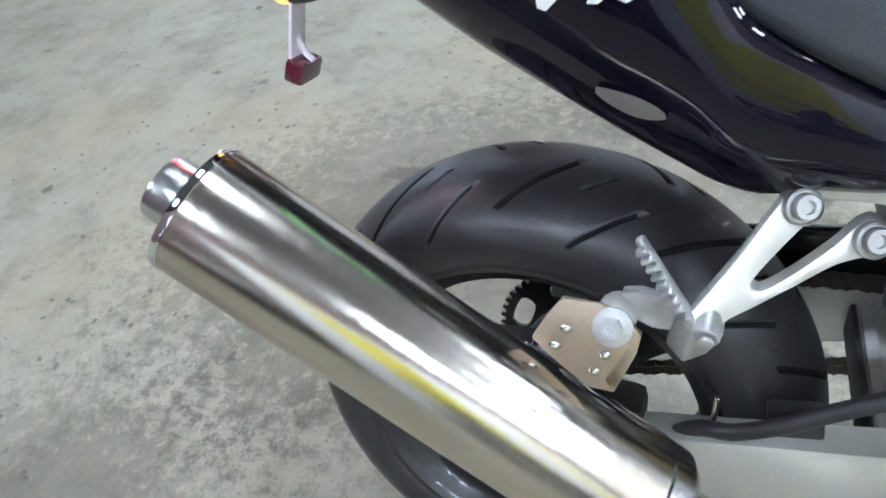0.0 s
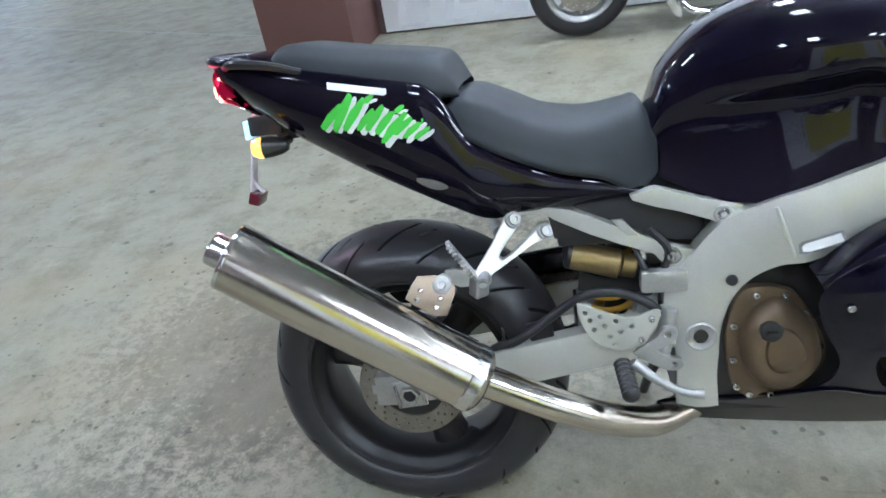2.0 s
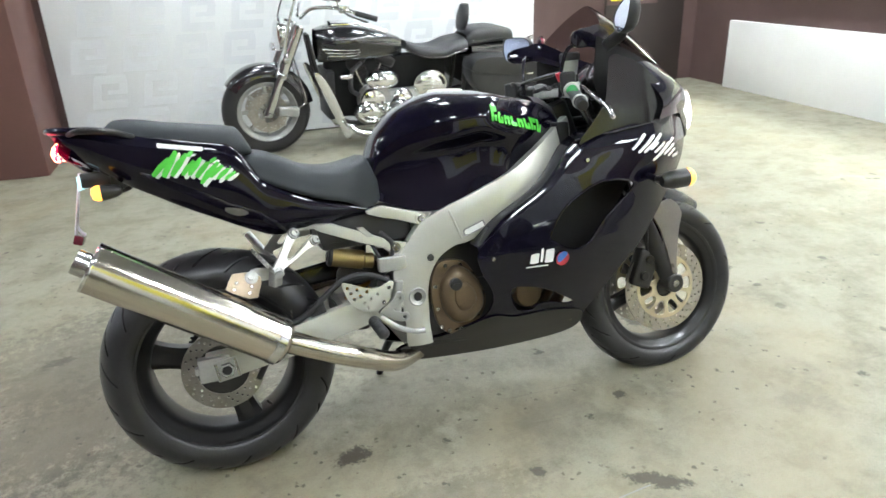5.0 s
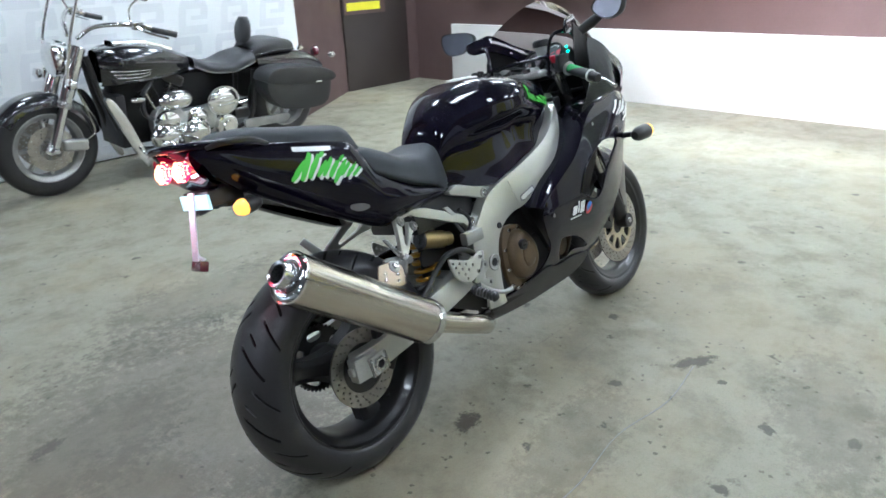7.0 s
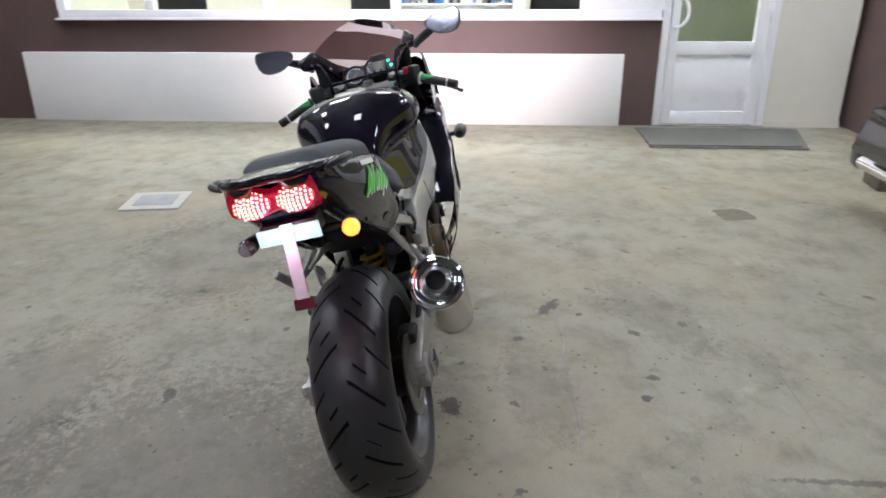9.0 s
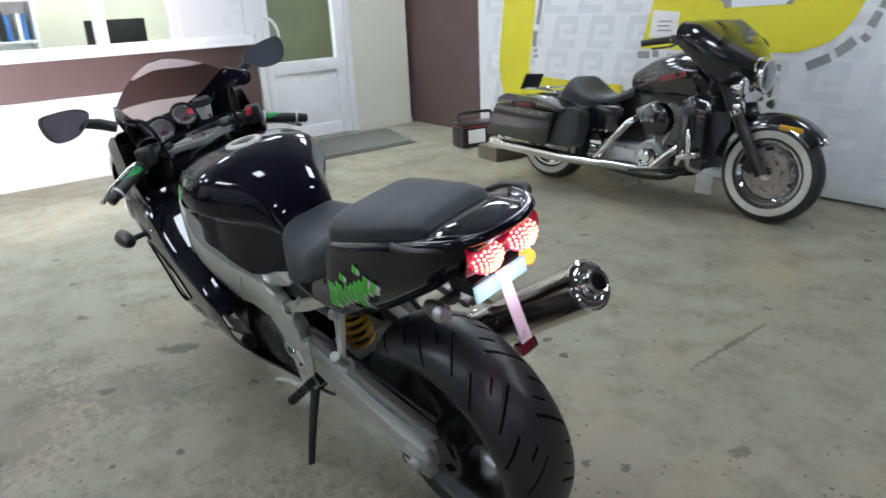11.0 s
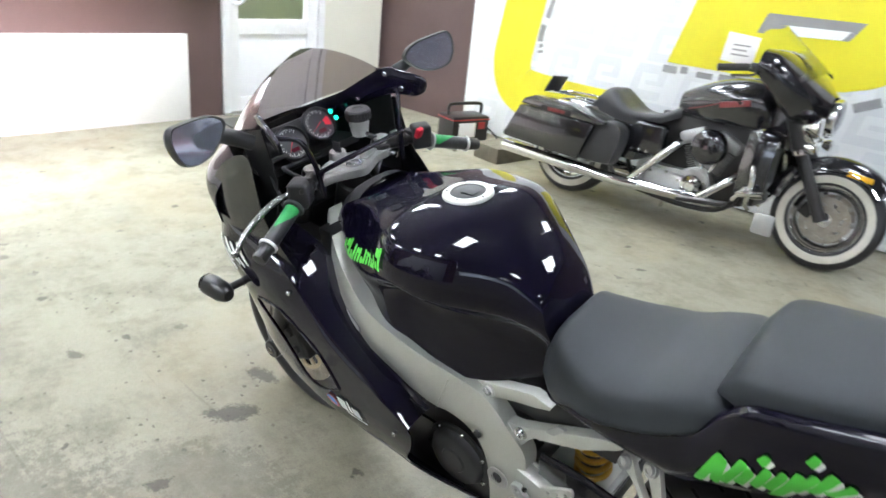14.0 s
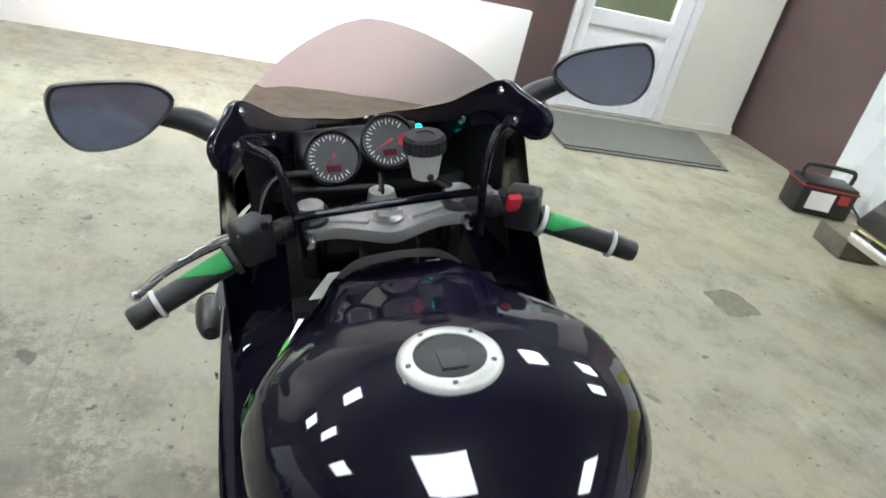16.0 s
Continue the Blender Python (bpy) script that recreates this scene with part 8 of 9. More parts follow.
    studded_seat(b, [(0.120, [(0, 0.640), (0.08, 0.640), (0.13, 0.62), (0.14, 0.58)]), (0.175, [(0, 0.720), (0.10, 0.715), (0.150, 0.67), (0.16, 0.59)]), (0.235, [(0, 0.752), (0.11, 0.748), (0.165, 0.70), (0.17, 0.59)]), (0.300, [(0, 0.712), (0.12, 0.710), (0.178, 0.670), (0.18, 0.575)]), (0.385, [(0, 0.648), (0.12, 0.652), (0.180, 0.632), (0.18, 0.565)]), (0.480, [(0, 0.636), (0.11, 0.640), (0.165, 0.620), (0.165, 0.565)]),
                     (0.590, [(0, 0.662), (0.09, 0.662), (0.130, 0.640), (0.13, 0.600)]), (0.690, [(0, 0.730), (0.05, 0.728), (0.080, 0.690), (0.08, 0.650)])], "rider_seat", "black stepped leather seat")
    part("rear_mudguard", half_loft([(-0.36, [(0, 0.40), (0.08, 0.40), (0.10, 0.34)]), (-0.30, [(0, 0.54), (0.09, 0.53), (0.11, 0.45)]), (-0.10, [(0, 0.62), (0.10, 0.61), (0.12, 0.52)]), (0.20, [(0, 0.63), (0.10, 0.62), (0.12, 0.54)])], 5, 4), DEEP_BLACK, b, "black rear mudguard")
    part("luggage_rack", join(*[tube([(0.14, s * 0.13, 0.640), (-0.04, s * 0.15, 0.650), (-0.22, s * 0.13, 0.642), (-0.26, 0, 0.636)], 0.008, 8) for s in (-1, 1)]), CHROME, b)
    part("plate_board", block(0.012, 0.19, 0.12, Matrix.Translation((-0.22, -0.05, 0.690)) @ Matrix.Rotation(radians(24), 4, "Y"), 0.003), BLACK, b)
    fender(b, fx, fr, 0.342, 0.086, 38, 168, "front_mudguard", DEEP_BLACK, "deep black front mudguard")
    part("fender_tip", block(0.045, 0.07, 0.022, Matrix.Translation((fx + 0.272, 0, 0.497)) @ Matrix.Rotation(radians(44), 4, "Y"), 0.008), CHROME, b)
    st = [(1.130, [(0, 1.105), (0.20, 1.112), (0.335, 1.100), (0.395, 1.040), (0.365, 0.975), (0.19, 0.940)]), (1.215, [(0, 1.115), (0.20, 1.112), (0.335, 1.080), (0.385, 1.000), (0.335, 0.895), (0.16, 0.840)]), (1.310, [(0, 1.060), (0.17, 1.052), (0.285, 1.010), (0.320, 0.925), (0.270, 0.805), (0.12, 0.755)]), (1.400, [(0, 0.985), (0.12, 0.978), (0.200, 0.940), (0.220, 0.880), (0.180, 0.800), (0.08, 0.760)]), (1.465, [(0, 0.925), (0.06, 0.920), (0.10, 0.895), (0.108, 0.860), (0.09, 0.815), (0.04, 0.790)])]
    fa = part("fork_fairing", half_loft(st, 5, 4), DEEP_BLACK, b, "black bat-wing fork fairing", 60)
    lamp = part("headlight", lathe([(0, -0.08), (0.06, -0.075), (0.090, -0.03), (0.098, 0.004), (0.094, 0.016), (0.082, 0.018)], 36, along((1.485, 0, 0.822), (1.7, 0, 0.815))), CHROME, fa, "chromed round headlight")
    part("lens", lathe([(0.084, 0.016), (0.070, 0.026), (0.040, 0.034), (0, 0.037)], 32, along((1.485, 0, 0.822), (1.7, 0, 0.815))), SILVER_LENS, lamp, "clear ribbed lens")
    part("fork_yoke", block(0.08, 0.24, 0.10, Matrix.Translation((1.405, 0, 0.720)), 0.02, 2), CHROME, b)
    bm = bmesh.new()
    skin(bm, [[(1.105 + 0.29 * t - 0.05 * (j - 6) ** 2 / 36, (j - 6) / 6 * (0.20 + 0.10 * t), 1.250 - 0.215 * t - 0.06 * ((j - 6) / 6) ** 2) for j in range(13)] for t in (0, 0.25, 0.5, 0.75, 1.0)])
    part("wind_deflector", tidy(bm), SCREEN, fa, "clear wind deflector")
    pap = block(0.17, 0.006, 0.15, Matrix.Translation((0.99, -0.30, 1.085)) @ Matrix.Rotation(radians(4), 4, "Y"), 0.001)
    sheet_ob = single("paper_notice", pap, PAPER, "white paper notice leaning on the touring motorcycle's handlebar", "paper", m=m)
    for k in range(3):
        part("printed_line", slab(0.95, 1.04 - 0.015 * (k % 2), -0.3045, -0.3035, 1.050 + 0.025 * k, 1.058 + 0.025 * k, 0), PRINT_DARK, sheet_ob)
    part("side_stand", tube([(0.62, 0.14, 0.22), (0.60, 0.22, 0.12), (0.58, 0.27, 0.018)], 0.013, 8), CHROME, b)


def studded_cruiser():
    d = Vector((0.335 - 2.26, 3.57 - 3.79, 0))
    turn = math.degrees(math.atan2(d.y, d.x))
    w = d.length
    m = Matrix.Translation((2.26, 3.79, 0)) @ Matrix.Rotation(radians(turn), 4, "Z") @ Matrix.Rotation(radians(-6.0), 4, "X")
    b = thing("cruiser_motorcycle", m, "black and chrome cruiser motorcycle with a studded seat and panniers", "motorcycle")
    fw = cruiser_wheel("front_wheel", b, w, 0.325, 0.130, 8, False, "cast eight-spoke front wheel")
    for s in (-1, 1):
        part("brake_disc", holed_disc(0.145, 0.075, s * 0.068, 0.005, 18, 0.005), DISC, fw)
    cruiser_wheel("rear_wheel", b, 0, 0.315, 0.160, 8, False, "cast eight-spoke rear wheel")
    fender(b, w, 0.325, 0.350, 0.085, 38, 172, "front_mudguard", DEEP_BLACK, "deep black front mudguard")
    for s in (-1, 1):
        part("fork_leg", rod((w + 0.01, s * 0.105, 0.31), (w - 0.13, s * 0.105, 0.63), 0.034, 0.032), CHROME, b, "chromed fork leg")
        part("fork_cover", rod((w - 0.115, s * 0.105, 0.595), (w - 0.27, s * 0.105, 0.94), 0.046, 0.044), CHROME, b, "thick chromed fork cover")
        part("fork_collar", rod((w - 0.110, s * 0.105, 0.580), (w - 0.125, s * 0.105, 0.615), 0.050), STEEL, b)
        part("axle_bolt", rod((w, s * 0.100, 0.325), (w, s * 0.150, 0.325), 0.018), CHROME, b)
        part("brake_caliper", block(0.16, 0.045, 0.075, Matrix.Translation((w - 0.145, s * 0.088, 0.325)) @ Matrix.Rotation(radians(-8), 4, "Y"), 0.018, 3), CAST, b, "alloy brake caliper")
        part("brake_line", tube([(w - 0.21, s * 0.095, 0.34), (w - 0.28, s * 0.105, 0.40), (w - 0.25, s * 0.09, 0.56), (w - 0.22, s * 0.07, 0.72)], 0.006, 8), STEEL, b)
        part("turn_signal", lathe([(0, -0.03), (0.03, -0.02), (0.036, 0.01), (0.02, 0.02), (0, 0.022)], 20, along((w - 0.13, s * 0.22, 0.74), (w, s * 0.22, 0.74))), CHROME, b)
        part("handlebar", tube([(w - 0.30, s * 0.05, 0.98), (w - 0.36, s * 0.18, 1.06), (w - 0.50, s * 0.36, 1.08), (w - 0.70, s * 0.45, 1.02)], 0.014, 10), CHROME, b)
        part("grip", rod((w - 0.60, s * 0.41, 1.05), (w - 0.74, s * 0.465, 1.01), 0.019), RUBBER, b)
        part("switch_block", block(0.07, 0.05, 0.05, Matrix.Translation((w - 0.53, s * 0.375, 1.075)), 0.012), CHROME, b)
        part("lever", tube([(w - 0.52, s * 0.39, 1.07), (w - 0.55, s * 0.45, 1.04), (w - 0.66, s * 0.50, 1.00)], 0.007, 8), CHROME, b)
        part("mirror_stem", tube([(w - 0.50, s * 0.36, 1.08), (w - 0.48, s * 0.40, 1.18), (w - 0.52, s * 0.44, 1.24)], 0.006, 8), CHROME, b)
        part("mirror", block(0.03, 0.13, 0.075, Matrix.Translation((w - 0.53, s * 0.46, 1.27)), 0.014, 3), CHROME, b, "chromed mirror")
        y0, y1 = sorted((s * 0.165, s * 0.195))
        part("radiator_cowl", plate(outline2([(1.60, 0.60), (1.55, 0.60), (1.47, 0.46), (1.40, 0.28), (1.345, 0.11), (1.385, 0.10), (1.46, 0.25), (1.54, 0.44)], 3), y0, y1, (), 0.010), CHROME, b, "slanting polished cowl")
        part("footboard", join(tube([(1.37, s * 0.27, 0.215), (1.30, s * 0.31, 0.165), (1.10, s * 0.32, 0.140), (0.93, s * 0.29, 0.150)], [0.016, 0.024, 0.024, 0.016], 12), slab(0.95, 1.32, s * 0.24, s * 0.33, 0.150, 0.165, 0.005)), CHROME, b, "chromed footboard")
        part("saddlebag", plate(outline2([(-0.22, 0.33), (-0.25, 0.53), (-0.16, 0.60), (0.28, 0.645), (0.40, 0.60), (0.40, 0.47), (0.24, 0.33), (-0.06, 0.29)], 3), s * 0.19, s * 0.36, (), 0.03), LEATHER, b, "black leather pannier")
        part("bag_lid", plate(outline2([(-0.26, 0.49), (-0.24, 0.58), (0.04, 0.645), (0.34, 0.66), (0.42, 0.57), (0.26, 0.525)], 3), s * 0.185, s * 0.375, (), 0.02), LEATHER, b)
        part("bag_latch", slab(-0.12, -0.06, s * 0.374, s * 0.384, 0.50, 0.515, 0.003), STEEL, b)
        turn_out = Matrix.Rotation(radians(-90 * s), 4, "X")
        part("side_cover", lathe([(0, 0.060), (0.07, 0.058), (0.105, 0.048), (0.112, 0.040), (0.118, 0.040), (0.122, 0.030), (0.128, 0.030), (0.130, 0)], 40, Matrix.Translation((0.67, s * 0.115, 0.435)) @ turn_out @ Matrix.Diagonal((1.1, 0.86, 1, 1))), CHROME, b, "round chromed side cover")
        for k in range(3):
            part("cover_rib", block(0.15, 0.010, 0.010, Matrix.Translation((0.67, s * 0.174, 0.410 + 0.026 * k)), 0.003), STEEL, b)
        part("pulley_cover", lathe([(0, 0.045), (0.04, 0.046), (0.046, 0.036), (0.060, 0.040), (0.090, 0.028), (0.098, 0)], 36, Matrix.Translation((0.655, s * 0.12, 0.235)) @ turn_out), CHROME, b, "chromed pulley cover")
        for x, z, rx, rz in ((1.18, 0.268, 0.122, 0.098), (0.94, 0.250, 0.122, 0.108)):
            part("engine_case", lathe([(0, 0.070), (0.4, 0.066), (0.55, 0.058), (0.62, 0.048), (0.70, 0.052), (0.90, 0.030), (1.0, 0.0)], 40, Matrix.Translation((x, s * 0.145, z)) @ turn_out @ Matrix.Diagonal((rx, rz, 1, 1))), CHROME, b, "chromed oval engine case")
        part("horn_cover", lathe([(0, 0.035), (0.5, 0.032), (0.9, 0.015), (1.0, 0)], 24, Matrix.Translation((1.35, s * 0.150, 0.56)) @ turn_out @ Matrix.Diagonal((0.055, 0.028, 1, 1))), CHROME, b)
        part("swinging_arm", plate([(0.50, 0.255), (0.06, 0.235), (0.04, 0.20), (0.08, 0.165), (0.50, 0.185)], *sorted((s * 0.135, s * 0.165)), (), 0.008), CAST, b, "polished swinging arm")
        part("coolant_hose", tube([(1.25, s * 0.12, 0.40), (1.32, s * 0.15, 0.46), (1.30, s * 0.13, 0.58), (1.22, s * 0.10, 0.64)], 0.016, 10), RUBBER, b)
        part("case_bolt", rod((1.06, s * 0.17, 0.33), (1.06, s * 0.19, 0.33), 0.012), STEEL, b)
        if s < 0:
            part("exhaust_pipe", tube([(w - 0.62, s * 0.14, 0.30), (0.60, s * 0.18, 0.26), (0.2, s * 0.21, 0.27), (-0.40, s * 0.23, 0.30)], [0.026, 0.030, 0.044, 0.044], 16), CHROME, b, "chromed exhaust pipe")
        part("tail_marker", lathe([(0, -0.05), (0.022, -0.03), (0.026, 0.0), (0.016, 0.02), (0, 0.024)], 16, along((-0.42, s * 0.20, 0.66), (-0.6, s * 0.20, 0.66))), CHROME, b)
    v_twin(b, w - 0.80, 0.36, False)
    part("air_cleaner", lathe([(0, 0.060), (0.35, 0.057), (0.6, 0.048), (0.66, 0.040), (0.74, 0.040), (0.92, 0.020), (1.0, 0.0)], 40, Matrix.Translation((1.07, 0.150, 0.51)) @ Matrix.Rotation(radians(-90), 4, "X") @ Matrix.Diagonal((0.138, 0.072, 1, 1))), CHROME, b, "chromed teardrop air cleaner")
    part("engine_shroud", slab(0.50, w - 0.46, -0.06, 0.06, 0.22, 0.66, 0.03), INNER, b)
    part("radiator", slab(w - 0.50, w - 0.44, -0.14, 0.14, 0.24, 0.60, 0.01), BLACK, b)
    part("frame_tube", join(*[tube([(0.35, s * 0.11, 0.62), (0.40, s * 0.12, 0.28), (0.60, s * 0.12, 0.20), (w - 0.60, s * 0.12, 0.20), (w - 0.42, s * 0.06, 0.48), (w - 0.34, s * 0.03, 0.86)], 0.018, 10) for s in (-1, 1)]), SATIN, b)
    tk = tear_tank(b, w - 1.06, w - 0.40, 0.915, 0.655, 0.165, DEEP_BLACK, "black fuel tank with silver stripes")
    for s in (-1, 1):
        for k in range(3):
            part("silver_stripe", tube([(w - 0.42 - 0.02 * k, s * (0.160 + 0.004 * k), 0.770 - 0.024 * k), (w - 0.60, s * (0.170 + 0.002 * k), 0.752 - 0.020 * k), (w - 0.82 + 0.04 * k, s * 0.135, 0.742 - 0.014 * k)], [0.006, 0.004, 0.002], 6), STEEL, tk, "silver flame stripe")
    part("tank_console", half_loft([(w - 0.96, [(0, 0.855), (0.03, 0.85), (0.035, 0.83)]), (w - 0.74, [(0, 0.922), (0.05, 0.917), (0.055, 0.89)]), (w - 0.52, [(0, 0.938), (0.045, 0.932), (0.05, 0.90)])], 4, 3), CHROME, b)
    studded_seat(b, [(0.36, [(0, 0.770), (0.10, 0.765), (0.155, 0.73), (0.16, 0.69), (0.12, 0.66)]), (0.46, [(0, 0.745), (0.12, 0.745), (0.175, 0.715), (0.18, 0.67), (0.13, 0.65)]), (0.58, [(0, 0.705), (0.12, 0.705), (0.18, 0.685), (0.185, 0.645), (0.13, 0.63)]), (0.72, [(0, 0.715), (0.09, 0.715), (0.14, 0.69), (0.14, 0.65), (0.10, 0.64)]), (0.84, [(0, 0.765), (0.05, 0.76), (0.07, 0.73), (0.07, 0.70), (0.05, 0.69)])], "rider_seat", "black leather rider seat with studs", 26)
    studded_seat(b, [(-0.06, [(0, 0.800), (0.08, 0.795), (0.115, 0.77), (0.12, 0.735), (0.10, 0.715)]), (0.10, [(0, 0.835), (0.10, 0.83), (0.135, 0.80), (0.14, 0.75), (0.11, 0.72)]), (0.28, [(0, 0.825), (0.10, 0.82), (0.135, 0.79), (0.14, 0.735), (0.11, 0.70)]), (0.345, [(0, 0.785), (0.09, 0.78), (0.12, 0.76), (0.12, 0.72), (0.10, 0.69)])], "pillion_seat", "black leather pillion seat with studs", 18)
    back = []
    for k in range(8):
        t = k / 7
        wd = 0.095 * math.sin(math.pi * (0.14 + 0.80 * t)) ** 0.5
        back.append((0.350 - 0.03 * t, 0.815 + 0.185 * t, wd))
    bm = bmesh.new()
    skin(bm, [[Vector((x + 0.032 * math.cos(a), wd * math.sin(a), z)) for a in (2 * math.pi * j / 20 for j in range(20))] for x, z, wd in back], loop=True, cap=True)
    part("backrest", tidy(bm), LEATHER, b, "black padded rider backrest", 60)
    part("rear_mudguard", half_loft([(-0.42, [(0, 0.44), (0.08, 0.44), (0.11, 0.36)]), (-0.38, [(0, 0.60), (0.09, 0.59), (0.12, 0.48)]), (-0.15, [(0, 0.70), (0.10, 0.69), (0.13, 0.56)]), (0.30, [(0, 0.72), (0.10, 0.71), (0.13, 0.58)])], 5, 4), DEEP_BLACK, b)
    part("headlight", lathe([(0, -0.13), (0.05, -0.12), (0.09, -0.07), (0.105, 0.0), (0.108, 0.02), (0.09, 0.032), (0.06, 0.038), (0, 0.04)], 36, along((w - 0.15, 0, 0.86), (w, 0, 0.86))), CHROME, b, "chromed round headlight")
    part("tail_light", lathe([(0, -0.02), (0.04, -0.015), (0.045, 0.01), (0.03, 0.024), (0, 0.028)], 24, along((-0.40, 0, 0.66), (-0.6, 0, 0.66))), RED_OFF, b)
    bm = bmesh.new()
    skin(bm, [[(w - 0.16 - 0.20 * t, (j - 6) / 6 * (0.20 + 0.06 * t), 0.98 + 0.46 * t - 0.05 * ((j - 6) / 6) ** 2) for j in range(13)] for t in (0, 0.25, 0.5, 0.75, 1.0)])
    part("windscreen", tidy(bm), SCREEN, b, "clear tall windscreen")
    for s in (-1, 1):
        part("screen_stay", tube([(w - 0.14, s * 0.14, 0.72), (w - 0.20, s * 0.17, 1.0), (w - 0.33, s * 0.17, 1.34)], 0.010, 8), CHROME, b)
    part("side_stand", tube([(0.70, 0.15, 0.22), (0.74, 0.24, 0.12), (0.78, 0.30, 0.030)], 0.013, 8), CHROME, b)


touring_cruiser()
studded_cruiser()

# ---- smaller things on the floor ----
PALE_METAL = surface("pale_drain_cover", (0.50, 0.49, 0.44), (0.42, 0.41, 0.37), 0.6, 0.1, 12, 200, 0.1)
CHALK = surface("yellow_chalk", (0.55, 0.50, 0.16), (0.42, 0.38, 0.14), 0.9, 0, 40, 300, 0.2)
CHALK_WHITE = surface("white_chalk", (0.62, 0.60, 0.55), (0.5, 0.48, 0.45), 0.9, 0, 40, 300, 0.2)
TREAD_RUBBER = surface("car_tyre_rubber", (0.018, 0.018, 0.019), (0.034, 0.033, 0.032), 0.7, 0, 14, 260, 0.15)
WOOD = surface("grey_wood_block", (0.16, 0.14, 0.10), (0.10, 0.09, 0.065), 0.85, 0, 12, 160, 0.4, stretch=(6, 1, 1))
RED_CASE = surface("red_plastic", (0.40, 0.03, 0.03), (0.33, 0.025, 0.025), 0.4, 0, 20, 200, 0.05)


def car_tyre(name, parent, m, label):
    """A car tyre with blocks of tread, its axle along z."""
    R, r, h = 0.335, 0.215, 0.105
    prof = [(r, -h * 0.80), (r + 0.03, -h * 0.98), (R - 0.05, -h), (R - 0.012, -h * 0.84), (R - 0.008, 0), (R - 0.012, h * 0.84), (R - 0.05, h), (r + 0.03, h * 0.98), (r, h * 0.80), (r + 0.015, 0)]
    t = part(name, lathe(prof, 72, closed=True), TREAD_RUBBER, parent, label)
    t.matrix_local = m
    bm = bmesh.new()
    for row, z in enumerate((-0.066, -0.024, 0.024, 0.066)):
        for k in range(60):
            a = 2 * math.pi * (k + 0.5 * (row % 2)) / 60
            bmesh.ops.create_cube(bm, size=1, matrix=Matrix.Rotation(a, 4, "Z") @ Matrix.Translation((R - 0.005, 0, z)) @ Matrix.Rotation(radians(22 if row % 2 else -22), 4, "X") @ Matrix.Diagonal((0.014, 0.026, 0.034, 1)))
    part("tread_pattern", bm, TREAD_RUBBER, t)["kind"] = "stuff"
    return t


def stroke_marks(parent, strokes, material, R, a0, scale, z0):
    """Hand-drawn chalk strokes round a tyre's tread; strokes in letter units."""
    for pts in strokes:
        line = []
        for u, v in pts:
            a = a0 - u * scale / R
            line.append((R * math.cos(a), R * math.sin(a), z0 + v * scale))
        part("chalk_mark", tube(line, 0.006, 6, 4), material, parent)


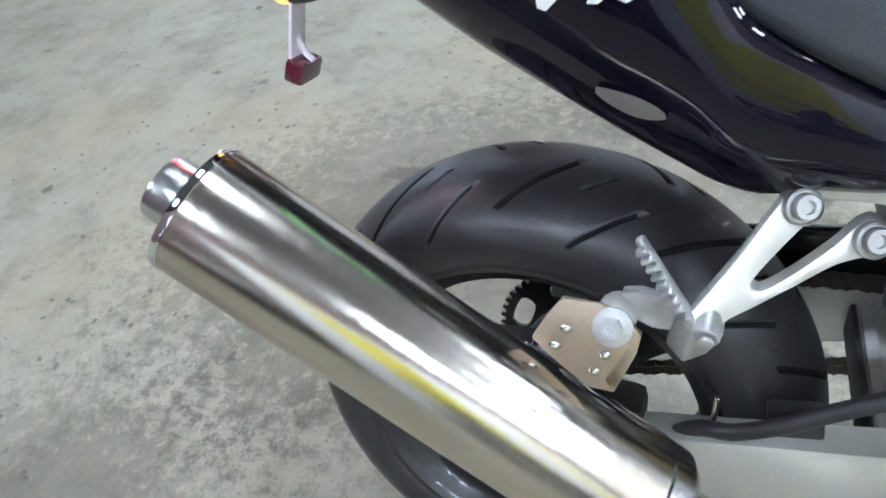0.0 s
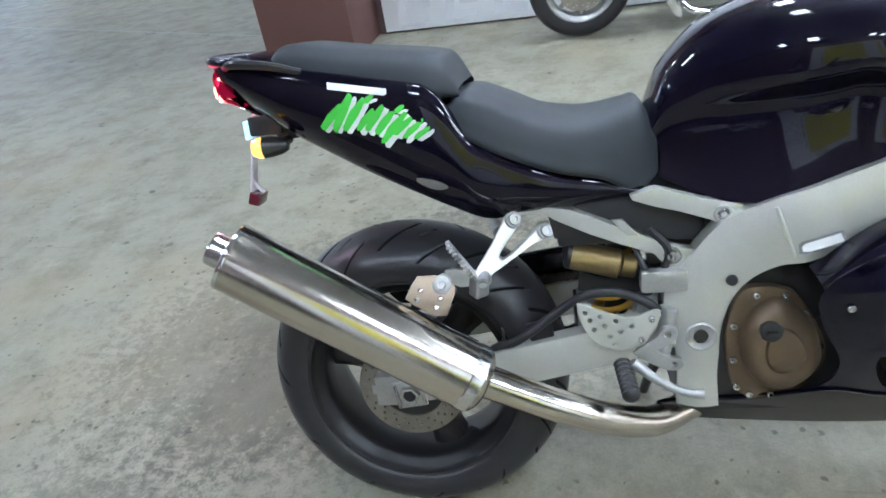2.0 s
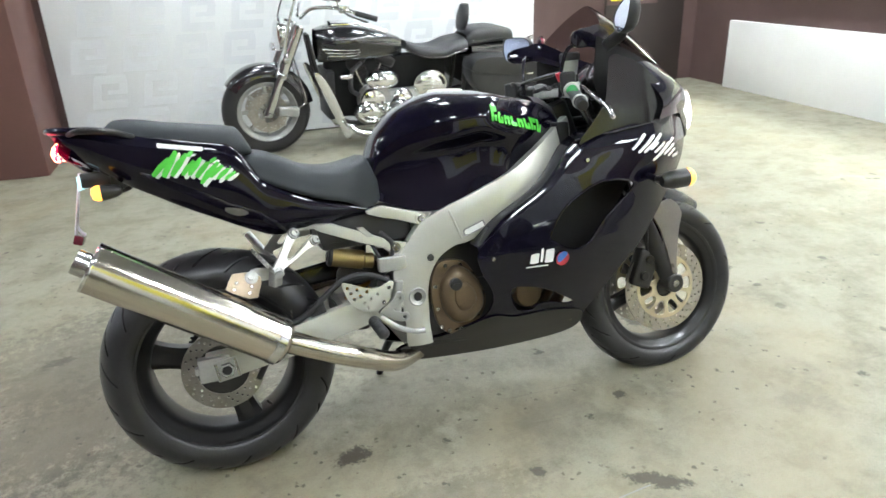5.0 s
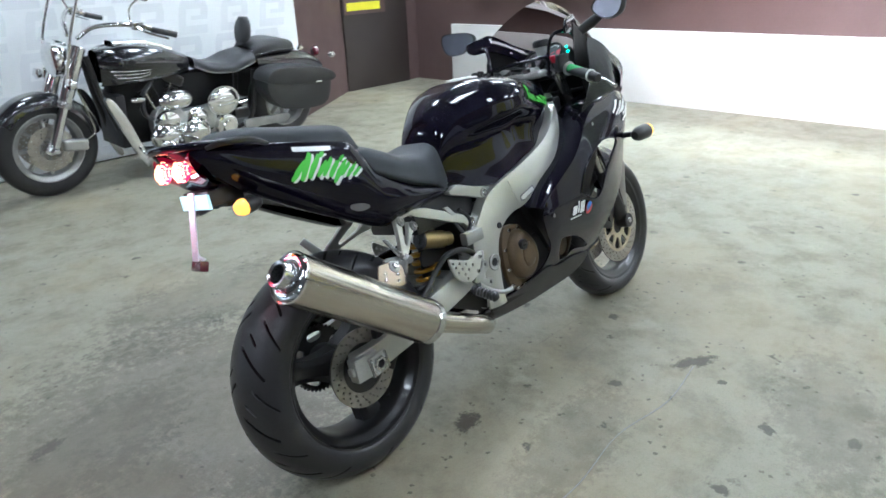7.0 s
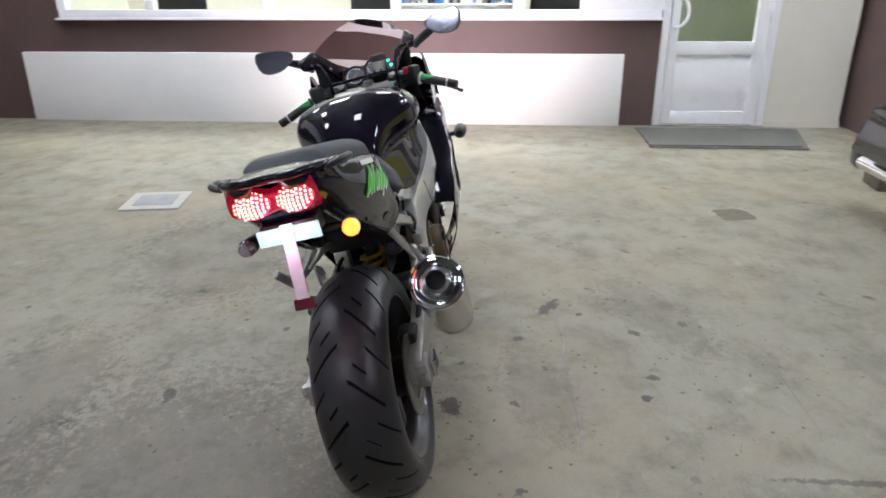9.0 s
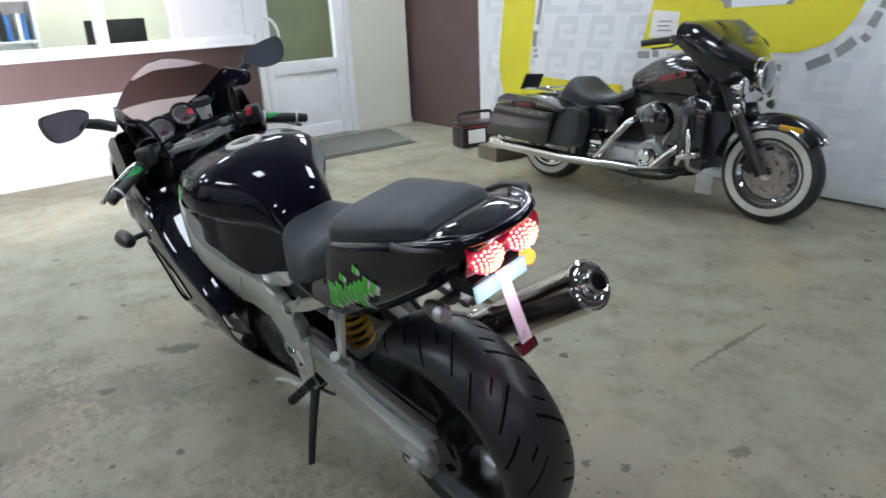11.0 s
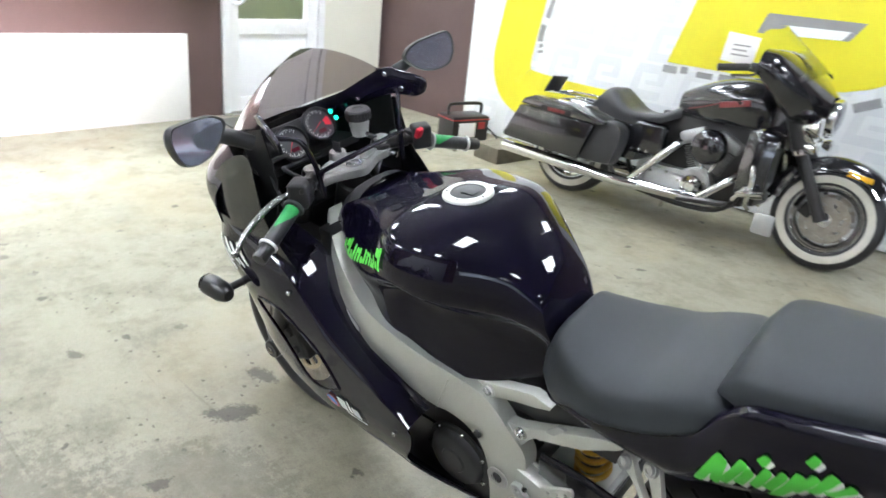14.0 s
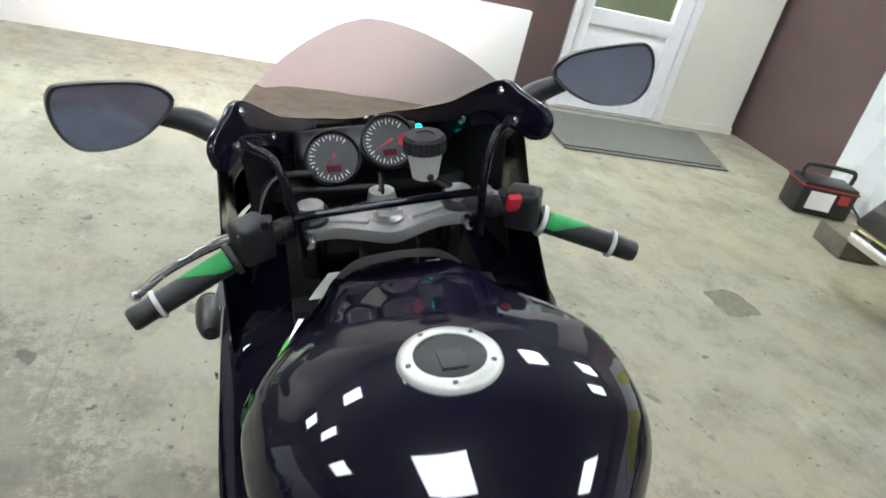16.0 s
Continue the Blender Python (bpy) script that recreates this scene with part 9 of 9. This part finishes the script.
def tyre_stack():
    cx, cy = -0.72, -3.16
    stack = thing("tyre_stack", Matrix.Translation((cx, cy, 0)), "stack of used car tyres with an alloy wheel on top", "tyre stack")
    cx, cy = 0.0, 0.0
    for k, (dx, dy, rot) in enumerate(((0.0, 0.0, 10), (0.02, -0.02, 50), (-0.03, 0.0, 100), )):
        t = car_tyre("tyre", stack, Matrix.Translation((cx + dx, cy + dy, 0.106 + 0.213 * k)) @ Matrix.Rotation(radians(rot), 4, "Z"), ("used black car tyre", "used car tyre with yellow chalk letters", "used black car tyre")[k])
        a0 = radians(58 - rot)
        if k == 1:
            stroke_marks(t, [[(0, 1), (0.02, 0)], [(0, 1), (-0.5, 1.02)], [(0, 0.55), (-0.4, 0.56)], [(-1.25, 1.0), (-0.75, 1.0), (-0.78, 0.6), (-1.2, 0.5), (-1.2, 0.1), (-0.75, 0.0)], [(-1.75, 1.0), (-1.5, 0.0)]], CHALK, 0.338, a0, 0.105, -0.055)
        if k == 0:
            stroke_marks(t, [[(-0.3 * j, 0.35), (-0.1 - 0.3 * j, 0.0), (-0.2 - 0.3 * j, 0.35)] for j in range(5)], CHALK_WHITE, 0.338, a0 + 0.10, 0.12, -0.03)
    # a wheel with its alloy rim stands on the stack
    m = Matrix.Translation((cx + 0.03, cy + 0.02, 0.645 + 0.335)) @ Matrix.Rotation(radians(-18), 4, "Z") @ Matrix.Rotation(radians(-78), 4, "X")
    t = car_tyre("wheel", stack, m, "car wheel with a silver alloy rim")
    cx, cy = -0.72, -3.16
    rim = part("alloy_rim", lathe([(0.218, 0.085), (0.224, 0.092), (0.214, 0.094), (0.205, 0.080), (0.198, 0.02), (0.19, -0.08)], 60), CAST, t, "silver five-spoke alloy rim")
    for k in range(5):
        s = spoke(2 * math.pi * k / 5 + 0.35, 0.03, 0.205, 0.045, 0.060, 0.016, 0.012)
        s.transform(Matrix.Translation((0, 0, 0.062)) @ Matrix.Rotation(radians(90), 4, "X"))
        part("spoke", s, CAST, rim)
    part("hub_cap", lathe([(0, 0.088), (0.030, 0.086), (0.036, 0.06)], 24), CAST, rim)
    for k in range(5):
        a = 2 * math.pi * k / 5
        part("wheel_nut", lathe([(0, 0.075), (0.010, 0.075), (0.011, 0.05)], 6, Matrix.Translation((0.055 * math.cos(a), 0.055 * math.sin(a), 0))), SATIN, rim)
    part("inner_dark", lathe([(0, 0.0), (0.2, 0.0)], 40), SATIN, rim)
    note = single("price_card", slab(-0.16, 0.16, -0.003, 0.003, 0, 0.20, 0.001), PAPER, "white price card with a red edge on the tyre stack", "card", m=Matrix.Translation((cx - 0.20, cy + 0.335, 0.672)) @ Matrix.Rotation(radians(-8), 4, "Z") @ Matrix.Rotation(radians(8), 4, "X"))
    part("red_edge", join(slab(0.150, 0.164, 0.001, 0.005, 0, 0.20, 0), slab(-0.16, 0.15, 0.001, 0.005, 0.188, 0.20, 0)), RED_VINYL, note)
    for k in range(4):
        part("printed_line", slab(-0.13, 0.11 - 0.03 * (k % 2), 0.004, 0.006, 0.03 + 0.036 * k, 0.042 + 0.036 * k, 0), PRINT_DARK, note)
    single("loose_paper", slab(-0.09, 0.09, -0.06, 0.06, 0, 0.006, 0.001), PAPER, "folded white paper lying on the tyre stack", "paper", m=Matrix.Translation((cx + 0.16, cy + 0.24, 0.648)) @ Matrix.Rotation(radians(20), 4, "Z"))


def charger_box():
    b = thing("battery_starter", Matrix.Translation((3.62, -3.15, 0)) @ Matrix.Rotation(radians(168), 4, "Z"), "black and red portable battery starter on the floor", "battery starter")
    part("case", join(slab(-0.11, 0.11, -0.19, 0.19, 0, 0.22, 0.025)), SATIN, b)
    part("red_band", slab(-0.114, 0.114, -0.193, 0.193, 0.185, 0.195, 0.003), RED_CASE, b)
    part("label", slab(0.111, 0.116, -0.13, 0.04, 0.045, 0.165, 0.001), PAPER, b, "white printed label")
    part("meter", slab(0.111, 0.117, 0.07, 0.14, 0.11, 0.17, 0.002), RED_CASE, b)
    part("handle", tube([(0, -0.17, 0.22), (0, -0.17, 0.285), (0, -0.12, 0.305), (0, 0.12, 0.305), (0, 0.17, 0.285), (0, 0.17, 0.22)], 0.014, 10), SATIN, b)
    part("clamp_cable", tube([(0.11, 0.17, 0.12), (0.20, 0.22, 0.04), (0.24, 0.10, 0.012), (0.34, 0.05, 0.012), (0.48, -0.05, 0.012)], 0.008, 8), BLACK, b)


def floor_pieces():
    single("wood_block", block(0.26, 0.40, 0.12, Matrix.Translation((3.05, -3.00, 0.061)) @ Matrix.Rotation(radians(-6), 4, "Z"), 0.008), WOOD, "weathered wooden block on the floor by the pannier", "wood block")
    dr = thing("floor_drain", Matrix.Translation((2.42, 1.86, 0)) @ Matrix.Rotation(radians(10), 4, "Z"), "pale square drain cover set in the concrete floor", "drain cover")
    part("cover", slab(-0.18, 0.18, -0.18, 0.18, 0.001, 0.012, 0.003), PALE_METAL, dr)
    part("grate", slab(-0.11, 0.11, -0.12, 0.12, 0.010, 0.015, 0.002), PRINT_DARK, dr)
    bm = bmesh.new()
    rng = random.Random(3)
    ring = []
    for k in range(28):
        a = 2 * math.pi * k / 28
        f = (0.105 / max(abs(math.cos(a)), abs(math.sin(a)))) ** 0.75 * 0.105 ** 0.25 * (1 + rng.uniform(-0.09, 0.07))
        ring.append(bm.verts.new((2.39 + f * math.cos(a + 0.2), -1.70 + f * math.sin(a + 0.2), 0.003)))
    bm.faces.new(ring)
    single("floor_patch", bm, surface("grey_patch", (0.100, 0.092, 0.066), (0.185, 0.170, 0.122), 0.8, 0, 22, 200, 0.2), "dark repair patch in the concrete floor", "floor patch", kind="structure")
    crack = tube([(1.04, -0.53, 0.001), (0.80, -0.56, 0.001), (0.55, -0.53, 0.001), (0.30, -0.56, 0.001), (0.05, -0.55, 0.001)], [0.0015, 0.0018, 0.0012, 0.0018, 0.001], 5, 6)
    single("floor_crack", crack, PRINT_DARK, "thin crack in the concrete floor", "crack", kind="structure")


tyre_stack()
charger_box()
floor_pieces()
